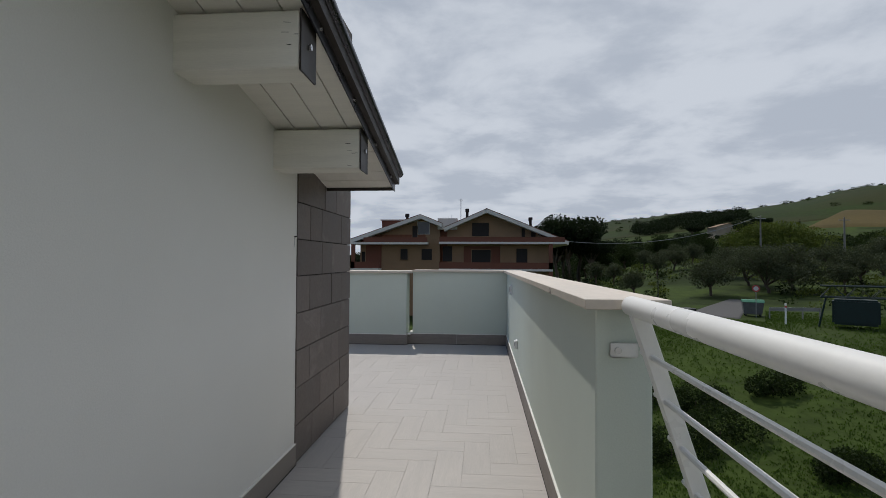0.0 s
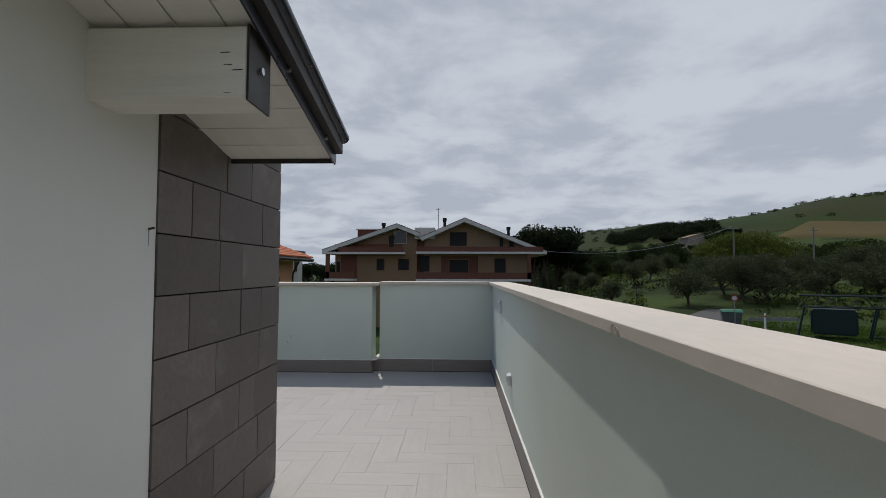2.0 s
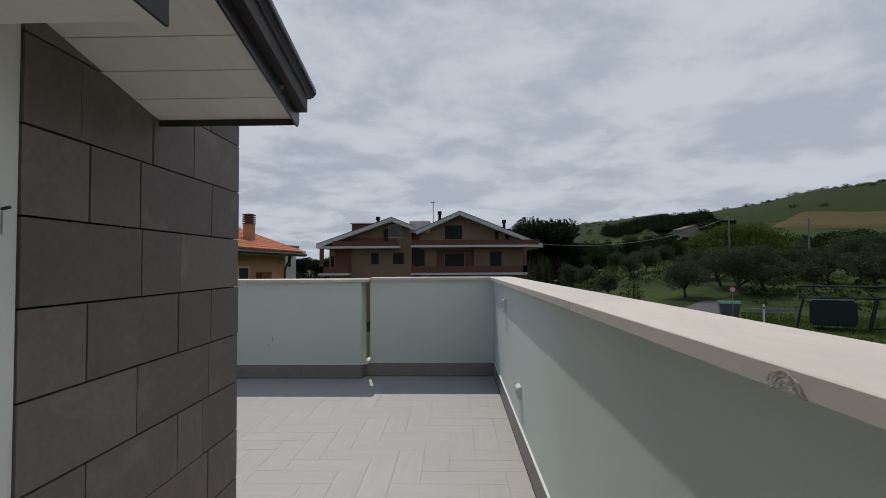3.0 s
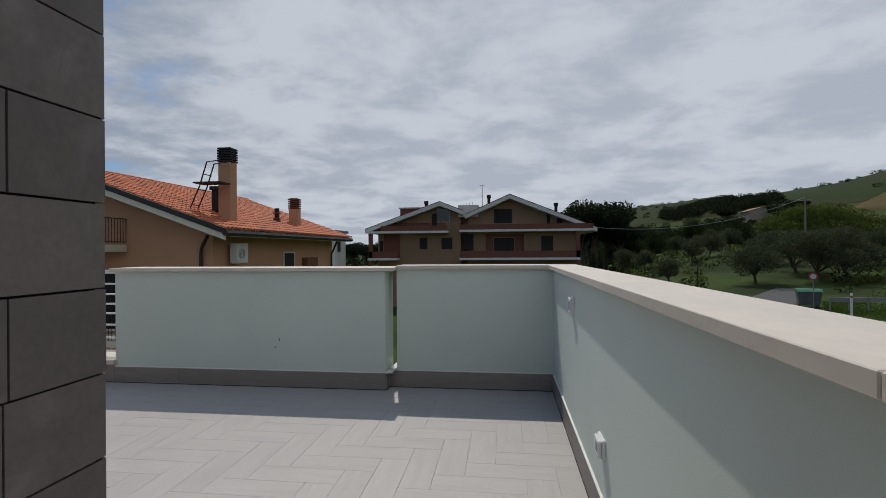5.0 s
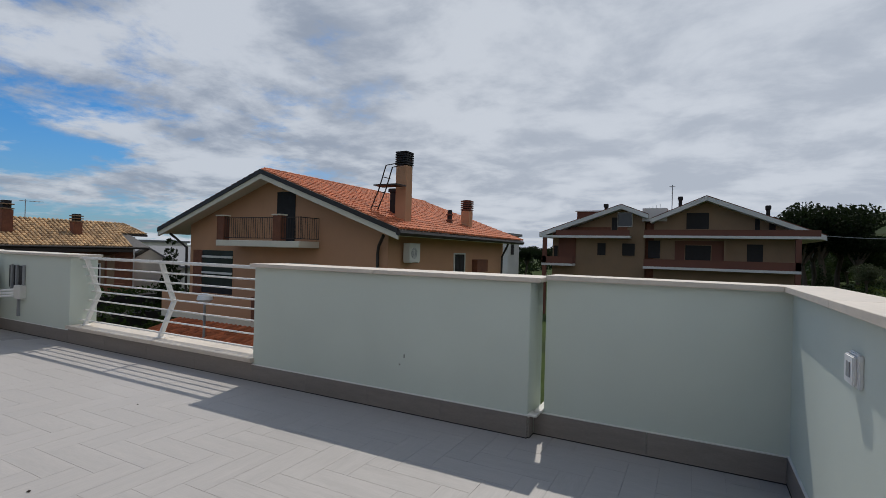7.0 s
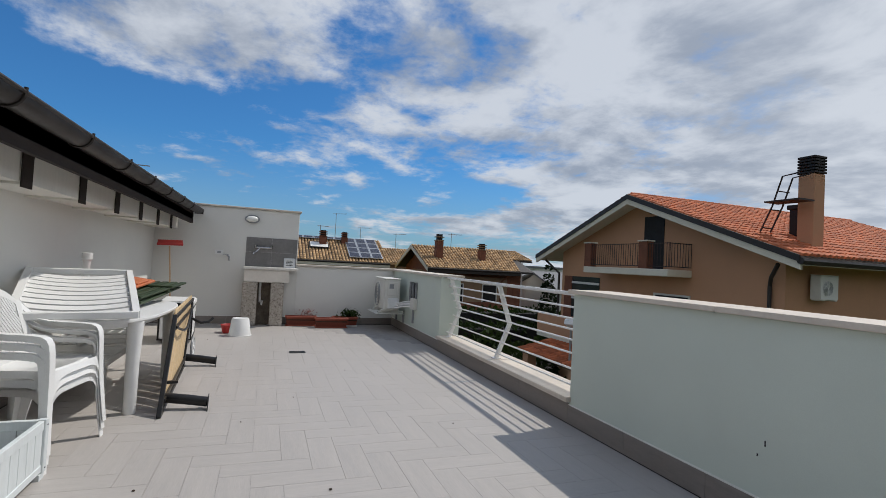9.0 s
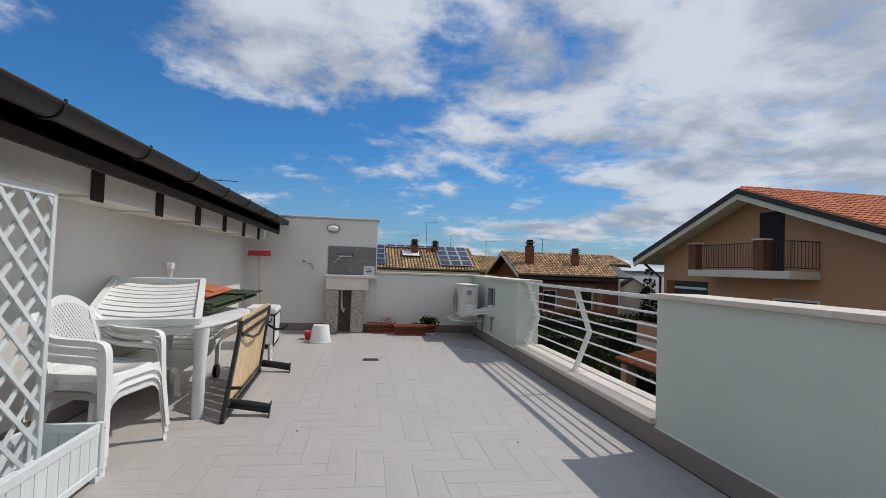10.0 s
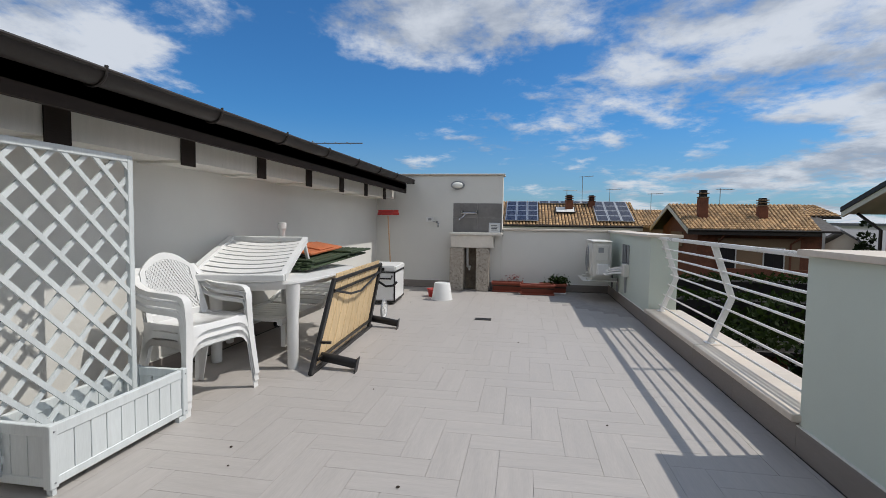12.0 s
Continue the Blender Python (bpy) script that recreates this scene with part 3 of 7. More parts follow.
for i in range(8):
    xx = -2.48 - i * 0.90
    bm = bmesh.new()
    pts = [(xx, gy + (gr + 0.004) * math.cos(a), gz + (gr + 0.004) * math.sin(a)) for a in [math.pi + j * math.pi / 10 for j in range(11)]]
    tube(bm, pts + [(xx, gy + gr + 0.006, gz + 0.02)], 0.009, 6)
    part("bracket", bm, M_BROWN, gutter)
fascia = setting("fascia", boxes((-9.98, -1.90, -3.735, -3.700, 1.708, 1.95)), M_FASCIA, "dark brown fascia board under the gutter")
for i in range(8):
    xx = -2.49 - i * 0.98
    r = thing("rafter_tail", "white painted rafter tail with dark end plate", "rafter", group="rafters of the terrace eave")
    part("tail", boxes((xx - 0.07, xx + 0.07, HY, -3.93, 1.585, 1.80)), M_BEAM, r)
    part("end_plate", boxes((xx - 0.074, xx + 0.074, -3.93, -3.922, 1.57, 1.80)), M_FASCIA, r, "dark brown end plate")


# ---- railings ----
def railing(name, x_axis, start, end, base, posts, label, bracket_at=None):
    """A white railing along a line; its posts bend outwards half way up."""
    r = thing(name, label, "railing")
    out = Vector((0, 1, 0)) if x_axis else Vector((1, 0, 0))
    along = Vector((1, 0, 0)) if x_axis else Vector((0, 1, 0))

    def at(s, o, z):
        return along * s + out * (base + o) + Vector((0, 0, z))
    zs, top = (0.215, 1.05) if x_axis else (-0.02, 1.112)
    mid, bow = (0.60, 0.15) if x_axis else (0.54, 0.18)

    def lean(z):
        return bow * (1 - abs(z - mid) / (top - mid)) if z > mid else bow * (1 - (mid - z) / (mid - zs))
    bm = bmesh.new()
    if x_axis:
        quad_box(bm, start, end, base - 0.028, base + 0.028, top - 0.022, top + 0.010)
        soften(bm, 0.010, 2)
    else:
        tube(bm, [at(start, 0, top), at(end, 0, top)], 0.030, 24)
        for e in bm.edges:
            e.smooth = True
    part("handrail", bm, M_STEELWHITE, r, "thick white handrail", smooth=True)
    levels = [0.27, 0.39, 0.51, 0.62, 0.72, 0.82, 0.925] if x_axis else [0.065, 0.195, 0.325, 0.455, 0.585, 0.715, 0.845, 0.972]
    for z in levels:
        bm = bmesh.new()
        tube(bm, [at(start, lean(z) - 0.012, z), at(end, lean(z) - 0.012, z)], 0.0095 if x_axis else 0.0088, 8)
        part("rail_bar", bm, M_STEELWHITE, r, smooth=True)
    for s in posts:
        bm = bmesh.new()
        w = 0.05
        a = [at(s - 0.006, lean(top) - w / 2, top - 0.02), at(s - 0.006, lean(mid) - w / 2, mid), at(s - 0.006, lean(zs) - w / 2, zs),
             at(s - 0.006, lean(zs) + w / 2, zs), at(s - 0.006, lean(mid) + w / 2, mid), at(s - 0.006, lean(top) + w / 2, top - 0.02)]
        for q in ((0, 1, 4, 5), (1, 2, 3, 4)):
            prism(bm, [a[i] - along * 0.012 for i in q], along, 0.036)
        p = part("post", soften(bm, 0.003), M_STEELWHITE, r)
        fb = bmesh.new()
        c = at(s, lean(zs), zs)
        quad_box(fb, c.x - 0.045, c.x + 0.045, c.y - 0.045, c.y + 0.045, zs, zs + 0.008)
        part("foot_plate", soften(fb, 0.004), M_STEELWHITE, p)
    if bracket_at is not None:
        for s, sg in bracket_at:
            for z in ((0.94,) if x_axis else (0.965, 0.45)):
                bm = bmesh.new()
                c = at(s, 0.02 if x_axis else 0.005, z)
                if x_axis:
                    quad_box(bm, c.x - 0.03, c.x + 0.06, c.y - 0.005, c.y + 0.005, c.z - 0.012, c.z + 0.012)
                else:
                    quad_box(bm, c.x - 0.055, c.x + 0.035, c.y - 0.004, c.y + 0.004, c.z - 0.024, c.z + 0.024)
                b = part("wall_bracket", soften(bm, 0.004, 2), M_STEELWHITE, r, "white bracket screwed to the wall")
                if not x_axis:
                    bm = bmesh.new()
                    tube(bm, [(c.x - 0.03, c.y - 0.004, c.z), (c.x - 0.03, c.y - 0.012, c.z)], 0.011, 10)
                    part("screw", bm, M_SCREW, b)
    return r


railing("railing_north", True, -7.33, -4.10, 0.0, (-7.18, -5.68), "white steel railing with bent posts and seven bars", [(-7.29, 1)])
railing("railing_passage", False, -9.58, -5.69, 0.09, (-5.76, -7.1, -8.5), "white steel railing with bent posts beside the passage", [(-5.628, 1)])
setting("kerb_passage", boxes((0.0, 0.245, -9.6, -5.62, -3.2, -0.02)), M_CAP, "low stone edge under the passage railing")


# ---- switches on the east parapet ----
def wall_box(name, label, y, z, w, h, d):
    b = thing(name, label, "socket")
    part("plate", soften(boxes((-d * 0.55, 0.001, y - w / 2, y + w / 2, z - h / 2, z + h / 2)), 0.004, 2), M_PLASTIC, b)
    part("cover", soften(boxes((-d, -d * 0.55, y - w * 0.42, y + w * 0.42, z - h * 0.44, z + h * 0.44)), 0.004, 2), M_PLASTIC, b, "hinged white cover")
    part("key", boxes((-d - 0.003, -d, y - w * 0.2, y + w * 0.12, z - h * 0.22, z + h * 0.25)), M_DIAL, b, "grey switch key")


wall_box("outdoor_switch", "white outdoor switch box on the parapet wall", -1.25, 0.893, 0.12, 0.11, 0.028)
wall_box("outdoor_socket", "white outdoor socket box low on the parapet", -2.14, 0.385, 0.12, 0.085, 0.03)


# ---- terrace furniture ----
def leaf_mesh(name, n, fill, size, material, seed, flat=0.0):
    """A mesh of n small leaf clumps; fill(rng) gives their places."""
    rng = np.random.default_rng(seed)
    c = fill(rng, n)
    a = rng.normal(size=(n, 3)) + np.array([0, 0, flat * 2.5])
    a /= np.linalg.norm(a, axis=1)[:, None]
    b = np.cross(a, rng.normal(size=(n, 3)))
    b /= np.linalg.norm(b, axis=1)[:, None]
    s = size * rng.uniform(0.55, 1.3, n)[:, None]
    v = np.stack([c - a * s - b * s * 0.12, c + b * s * 0.5, c + a * s + b * s * 0.1, c - b * s * 0.45], 1).reshape(-1, 3)
    f = np.arange(4 * n).reshape(n, 4)
    return grid_mesh(name, v.tolist(), f.tolist(), material)


def planter_box(x0, x1, y0, y1, h):
    p = thing("planter_box", "grey-white painted wooden planter box with plank sides", "planter", pose(x0, y0, 0))
    w, d, t = x1 - x0, y1 - y0, 0.018
    for cx in (0, w - 0.04):
        for cy in (0, d - 0.04):
            part("corner_post", soften(boxes((cx, cx + 0.04, cy, cy + 0.04, 0.03, h)), 0.003), M_PLANTER, p)
            part("foot", boxes((cx + 0.01, cx + 0.07 if cx == 0 else cx + 0.03, cy + 0.005, cy + 0.035, 0.0, 0.03)), M_PLANTER, p)

    def side(o, ax, length):
        n = round((length - 0.08) / 0.085)
        step = (length - 0.08) / n
        for i in range(n):
            a = 0.04 + i * step
            r = (a + 0.002, a + step - 0.002)
            row = (r[0], r[1], o, o + t, 0.07, h - 0.05) if ax == "x" else (o, o + t, r[0], r[1], 0.07, h - 0.05)
            part("plank", soften(boxes(row), 0.002), M_PLANTER, p)
        for z0, z1 in ((0.035, 0.075), (h - 0.055, h - 0.005)):
            row = (0.04, length - 0.04, o - 0.004, o + t + 0.004, z0, z1) if ax == "x" else (o - 0.004, o + t + 0.004, 0.04, length - 0.04, z0, z1)
            part("rail", soften(boxes(row), 0.003), M_PLANTER, p)
    side(d - 0.03, "x", w)
    side(0.01, "x", w)
    side(0.01, "y", d)
    side(w - 0.03, "y", d)
    part("bottom", boxes((0.04, w - 0.04, 0.03, d - 0.03, 0.05, 0.07)), M_PLANTER, p)
    for cx, cy in ((w - 0.02, d + 0.001), (0.02, d + 0.001)):
        for z in (0.055, h - 0.03):
            bm = bmesh.new()
            tube(bm, [(cx, cy - 0.002, z), (cx, cy + 0.003, z)], 0.004, 6)
            part("screw", bm, M_DIAL, p)


planter_box(-3.89, -3.03, -3.875, -3.53, 0.31)


def trellis(x0, x1, y, z0, z1):
    t = thing("trellis", "white painted diamond lattice trellis panel in the planter", "trellis", pose(x0, y, 0))
    w, fw = x1 - x0, 0.036
    for n, r in (("stile", (0, fw, -0.015, 0.015, 0.06, z1)), ("stile", (w - fw, w, -0.015, 0.015, 0.06, z1)),
                 ("top_rail", (fw, w - fw, -0.015, 0.015, z1 - fw, z1)), ("bottom_rail", (fw, w - fw, -0.015, 0.015, z0, z0 + fw))):
        part(n, soften(boxes(r), 0.003), M_PLANTER, t)
    step = 0.178
    a0, a1, b0, b1 = fw * 0.5, w - fw * 0.5, z0 + fw * 0.5, z1 - fw * 0.5
    for sgn, yy in ((1, 0.006), (-1, -0.006)):
        c = -3.0
        while c < 4.0:
            # line z = sgn * x + c, cut by the frame
            pts = []
            for xx in (a0, a1):
                zz = sgn * xx + c
                if b0 <= zz <= b1:
                    pts.append((xx, zz))
            for zz in (b0, b1):
                xx = (zz - c) / sgn
                if a0 < xx < a1:
                    pts.append((xx, zz))
            if len(pts) == 2 and abs(pts[0][0] - pts[1][0]) > 0.04:
                bm = bmesh.new()
                beam(bm, (pts[0][0], yy, pts[0][1]), (pts[1][0], yy, pts[1][1]), 0.026, 0.010, (0, 1, 0))
                part("lath", bm, M_PLANTER, t)
            c += step


trellis(-3.795, -3.0, -3.80, 0.12, 1.55)


def armchair():
    """A white one-piece plastic armchair; it faces +y."""
    c = thing("plastic_armchair", "white one-piece plastic armchair in a stack of three", "chair", group="stacked plastic armchairs")
    # seat: a dished sheet with a rolled front
    bm = bmesh.new()
    nx, ny = 10, 9
    rows = []
    for j in range(ny + 1):
        v = j / ny
        row = []
        for i in range(nx + 1):
            u = i / nx * 2 - 1
            half = 0.205 + 0.045 * v
            dish = -0.022 * (1 - u * u) * math.sin(math.pi * min(1, v * 0.95))
            drop = -0.05 * max(0, (v - 0.86) / 0.14) ** 2
            row.append(bm.verts.new((u * half, -0.22 + 0.45 * v, 0.425 + dish + drop + 0.012 * v)))
        rows.append(row)
    for A, B in zip(rows, rows[1:]):
        for i in range(nx):
            bm.faces.new((A[i], A[i + 1], B[i + 1], B[i]))
    bmesh.ops.solidify(bm, geom=bm.faces[:], thickness=0.006)
    part("seat", bm, M_PLASTIC, c, smooth=True)
    # backrest: arched rim with a woven lattice

    def back(u, v):
        half = 0.238 * (1 - 0.14 * v)
        top = 0.465 * (1 - 0.25 * u * u)
        return Vector((u * half, -0.215 - 0.13 * v + 0.05 * u * u, 0.40 + v * top))
    bm = bmesh.new()
    path = [(-1, k / 8) for k in range(9)] + [(-1 + 2 * k / 12, 1) for k in range(1, 12)] + [(1, 1 - k / 8) for k in range(9)]
    ring = []
    for u, v in path:
        o = back(u, v)
        i = back(u * 0.80, 0.03 + v * 0.87)
        th = Vector((0, -0.008, 0))
        ring.append([bm.verts.new(o), bm.verts.new(i), bm.verts.new(i + th), bm.verts.new(o + th)])
    for A, B in zip(ring, ring[1:]):
        for k in range(4):
            bm.faces.new((A[k], A[(k + 1) % 4], B[(k + 1) % 4], B[k]))
    bm.faces.new(ring[0])
    bm.faces.new(ring[-1][::-1])
    part("back_frame", bm, M_PLASTIC, c, smooth=True)
    bm = bmesh.new()
    for k in range(-15, 16):
        for sg in (1, -1):
            pts = []
            for s in range(13):
                v = 0.10 + 0.80 * s / 12
                u = k * 0.11 + sg * (v - 0.5) * 1.35
                if abs(u) <= 0.82:
                    pts.append(back(u, v) + Vector((0, -0.004 + 0.0015 * sg, 0)))
            if len(pts) > 1:
                for p, q in zip(pts, pts[1:]):
                    beam(bm, p, q, 0.011, 0.003, (0, 1, 0))
    part("back_lattice", bm, M_PLASTIC, c, "perforated lattice of the back")
    part("back_base", soften(boxes((-0.2, 0.2, -0.235, -0.205, 0.40, 0.475)), 0.008), M_PLASTIC, c)
    for sx in (-1, 1):
        # arm: a ribbon from the back's side forward, bending down into the front leg
        arm = [(0.205, -0.325, 0.775, 0.0), (0.228, -0.305, 0.735, 0.0), (0.248, -0.262, 0.692, 0.0), (0.248, -0.195, 0.660, 0.0), (0.250, -0.11, 0.645, 0.0), (0.250, 0.0, 0.640, 0.0),
               (0.250, 0.10, 0.638, 0.0), (0.249, 0.18, 0.632, 0.15), (0.248, 0.218, 0.616, 0.5), (0.247, 0.236, 0.585, 0.85), (0.246, 0.244, 0.54, 1.0)]
        leg = [(0.246, 0.244, 0.54, 1.0), (0.246, 0.250, 0.44, 1.0), (0.254, 0.257, 0.30, 1.0), (0.270, 0.272, 0.13, 1.0), (0.282, 0.286, 0.0, 1.0)]
        for label, line in (("armrest", arm), ("front_leg", leg)):
            bm = bmesh.new()
            for strip in (0, 1):
                prev = None
                for k, (px, py, pz, turn) in enumerate(line):
                    w = 0.026 if label == "armrest" else 0.026 - 0.006 * k / 4
                    lip = Vector((0, -math.sin(turn * math.pi / 2), -math.cos(turn * math.pi / 2))) * (0.034 + 0.012 * turn - (0.02 * k / 4 if label == "front_leg" else 0))
                    o = Vector((sx * (px + w), py, pz))
                    i = Vector((sx * (px - w), py, pz)) if strip == 0 else o + lip + Vector((-sx * 0.002, 0, 0))
                    pair = (bm.verts.new(o), bm.verts.new(i))
                    if prev:
                        bm.faces.new((prev[0], prev[1], pair[1], pair[0]))
                    prev = pair
            bmesh.ops.recalc_face_normals(bm, faces=bm.faces[:])
            bmesh.ops.solidify(bm, geom=bm.faces[:], thickness=0.005)
            part(label, bm, M_PLASTIC, c, smooth=True)
        bm = bmesh.new()
        prism(bm, [(sx * 0.225, -0.22, 0.45), (sx * 0.225, -0.12, 0.43), (sx * 0.25, -0.25, 0.0), (sx * 0.25, -0.30, 0.0)], (-sx, 0, 0), 0.010)
        prism(bm, [(sx * 0.225, -0.22, 0.45), (sx * 0.25, -0.30, 0.0), (sx * 0.21, -0.30, 0.0), (sx * 0.16, -0.23, 0.42)], (0, 1, 0), 0.010)
        part("rear_leg", soften(bm, 0.003), M_PLASTIC, c)
        bm = bmesh.new()
        prev = None
        for k in range(13):
            u = k / 6 - 1
            z1 = 0.405 - 0.12 * abs(u) ** 5
            pair = (bm.verts.new((sx * 0.240, 0.02 + 0.225 * u, 0.440)), bm.verts.new((sx * 0.252, 0.02 + 0.225 * u, z1)))
            if prev:
                bm.faces.new((prev[0], prev[1], pair[1], pair[0]))
            prev = pair
        bmesh.ops.solidify(bm, geom=bm.faces[:], thickness=0.005)
        part("seat_apron", bm, M_PLASTIC, c, smooth=True)
    bm = bmesh.new()
    prev = None
    for k in range(17):
        u = k / 8 - 1
        z1 = 0.398 - 0.13 * abs(u) ** 6
        pair = (bm.verts.new((0.25 * u, 0.236, 0.432)), bm.verts.new((0.25 * u, 0.256, z1)))
        if prev:
            bm.faces.new((prev[0], prev[1], pair[1], pair[0]))
        prev = pair
    bmesh.ops.solidify(bm, geom=bm.faces[:], thickness=0.005)
    part("front_apron", bm, M_PLASTIC, c, smooth=True)
    return c


first = armchair()
base = pose(-4.235, -3.725, 0.0, 0, 0, -10)
first.matrix_basis = base @ Matrix.Diagonal((1.05, 0.84, 1.0, 1.0))
for k in (1, 2):
    copy_thing(first, base @ pose(0, 0.006 * k, 0.050 * k))


def garden_table(cx, cy, rot):
    t = thing("plastic_garden_table", "white plastic garden table loaded with folded things", "table", pose(cx, cy, 0, 0, 0, rot))
    bm = bmesh.new()
    n, rx, ry = 48, 0.86, 0.47
    pts = []
    for k in range(n):
        a = k * 2 * math.pi / n
        e = 2 / 2.8
        pts.append((rx * math.copysign(abs(math.cos(a)) ** e, math.cos(a)), ry * math.copysign(abs(math.sin(a)) ** e, math.sin(a))))
    prism(bm, [(x, y, 0.692) for x, y in pts], (0, 0, 1), 0.028)
    part("tabletop", soften(bm, 0.006, 2), M_PLASTIC, t, smooth=True)
    bm = bmesh.new()
    prism(bm, [(x * 0.9, y * 0.86, 0.65) for x, y in pts], (0, 0, 1), 0.04)
    part("apron", bm, M_PLASTIC, t)
    for sx in (-1, 1):
        for sy in (-1, 1):
            bm = bmesh.new()
            lathe(bm, [(0.040, 0.0), (0.043, 0.01), (0.046, 0.4), (0.056, 0.6), (0.06, 0.69)], 16, (sx * 0.555, sy * 0.35, 0))
            part("leg", bm, M_PLASTIC, t, smooth=True)
    return t


garden_table(-5.52, -3.715, -2.4)


def slatted(bm, w, n, length, thick=0.02, fill=0.7, bow=0.0):
    for i in range(n):
        a, b = i / n * length, (i + fill) / n * length
        quad_box(bm, -w / 2, w / 2, a, b, 0, thick)


def sun_lounger(name, label, m, back_deg):
    """White plastic lounger: a slatted bed along +y with a raised backrest."""
    s = thing(name, label, "lounger", m)
    for i in range(8):
        part("bed_slat", soften(boxes((-0.27, 0.27, i * 0.105, i * 0.105 + 0.085, 0.0, 0.018)), 0.004), M_PLASTIC, s)
    for sx in (-1, 1):
        part("side_rail", soften(boxes((sx * 0.29 - 0.022, sx * 0.29 + 0.022, -0.02, 0.86, -0.03, 0.028)), 0.008, 2), M_PLASTIC, s)
    c, sn = math.cos(radians(back_deg)), math.sin(radians(back_deg))
    for i in range(6):
        a = 0.02 + i * 0.1
        bm = bmesh.new()
        beam(bm, (0, 0.86 + a * c, a * sn + 0.01), (0, 0.86 + (a + 0.082) * c, (a + 0.082) * sn + 0.01), 0.54, 0.016)
        part("back_slat", soften(bm, 0.004), M_PLASTIC, s)
    for sx in (-1, 1):
        bm = bmesh.new()
        beam(bm, (sx * 0.29, 0.86, 0.01), (sx * 0.29, 0.86 + 0.64 * c, 0.64 * sn + 0.01), 0.044, 0.05)
        part("back_rail", soften(bm, 0.008, 2), M_PLASTIC, s)
    return s


def folded_lounger():
    """The backrest half of a lounger, propped like a tent on the tabletop."""
    s = thing("folded_sun_lounger", "white slatted plastic sun lounger folded upon the table", "lounger", pose(-5.10, -3.80, 0.74, 0, 0, 16))
    # straight panel rising from the near edge (+x end) to the far one, its slats sagging across
    def rise(v):
        return 0.030 + 0.245 * v ** 0.9
    n = 9
    for i in range(n):
        v = 0.075 + i * 0.103
        bm = bmesh.new()
        prev = None
        for k in range(9):
            u = k / 4 - 1
            p = Vector((0.52 - 1.0 * v, 0.325 * u, rise(v) - 0.030 * (1 - u * u)))
            if prev is not None:
                beam(bm, prev, p, 0.080, 0.012, (0.24, 0, 0.97))
            prev = p
        part("slat", bm, M_PLASTIC, s)
    for u in (-0.335, 0.335):
        bm = bmesh.new()
        prev = None
        for k in range(5):
            v = k / 4
            p = Vector((0.54 - 1.02 * v, u, rise(v)))
            if prev is not None:
                beam(bm, prev, p, 0.045, 0.05)
            prev = p
        part("side_rail", bm, M_PLASTIC, s)
    for xx, zz in ((0.55, 0.030), (-0.49, 0.275)):
        bm = bmesh.new()
        beam(bm, (xx, -0.35, zz), (xx, 0.35, zz), 0.045, 0.05)
        part("cross_rail", soften(bm, 0.006), M_PLASTIC, s)
    for u in (-0.30, 0.32):
        bm = bmesh.new()
        beam(bm, (-0.50, u, 0.24), (-0.64, u + 0.03, -0.018), 0.05, 0.028, (0, 1, 0))
        part("prop_leg", soften(bm, 0.005), M_PLASTIC, s)
    return s


folded_lounger()
# the lounger that lies under the table, on its wheels
under = sun_lounger("sun_lounger", "white slatted plastic sun lounger pushed under the table", pose(-5.25, -3.95, 0.30, 0, 0, 90), 18)
for sx in (-1, 1):
    bm = bmesh.new()
    tube(bm, [(sx * 0.31 - 0.02, 1.06, -0.235), (sx * 0.31 + 0.02, 1.06, -0.235)], 0.065, 20)
    part("wheel", bm, M_BLACK, under, "black plastic wheel", smooth=True)
    part("leg", boxes((sx * 0.27 - 0.02, sx * 0.27 + 0.02, 0.09, 0.15, -0.24, -0.02)), M_PLASTIC, under)
    part("leg", boxes((sx * 0.27 - 0.02, sx * 0.27 + 0.02, 1.2, 1.25, -0.30, 0.10)), M_PLASTIC, under)

# folded green slatted seats and other things on the table
for k, (dz, rz, dx) in enumerate(((0.0, -7, 0.0), (0.045, -10, -0.06))):
    g = thing("folded_green_chair", "folded dark green slatted wooden chair lying on the table", "chair", pose(-5.74 + dx, -3.70, 0.765 + dz, 0, 4, rz), "folded green chairs")
    for i in range(6):
        part("slat", soften(boxes((-0.92, 0.30, -0.25 + i * 0.088, -0.25 + i * 0.088 + 0.062, 0.0, 0.018)), 0.004), M_GREENWOOD, g)
    for xx in (-0.5, 0.2):
        part("batten", soften(boxes((xx, xx + 0.05, -0.26, 0.27, 0.018, 0.036)), 0.004), M_GREENWOOD, g)
ob = thing("orange_mat", "faded orange and red folded mat on green chairs", "mat", pose(-6.10, -3.74, 0.892, -8, 4, -6))
part("fold", soften(boxes((-0.34, 0.30, -0.16, 0.16, 0.0, 0.025)), 0.006), M_ORANGE, ob)
part("fold", soften(boxes((-0.20, 0.10, -0.14, 0.14, 0.025, 0.04)), 0.005), M_ORANGE, ob, "second folded layer")
ob = thing("plastic_tray", "white shallow plastic tray on the table", "tray", pose(-5.62, -3.98, 0.83))
bm = bmesh.new()
lathe(bm, [(0.15, 0.0), (0.20, 0.05), (0.21, 0.055), (0.205, 0.06), (0.15, 0.012)], 28)
part("bowl", bm, M_PLASTIC, ob, smooth=True)
ob = thing("parasol_base", "white plastic parasol holder tube on the table", "parasol base", pose(-5.98, -4.02, 0.72))
bm = bmesh.new()
lathe(bm, [(0.05, 0.0), (0.032, 0.02), (0.026, 0.2), (0.028, 0.36), (0.038, 0.385), (0.043, 0.39), (0.043, 0.445), (0.036, 0.45)], 18)
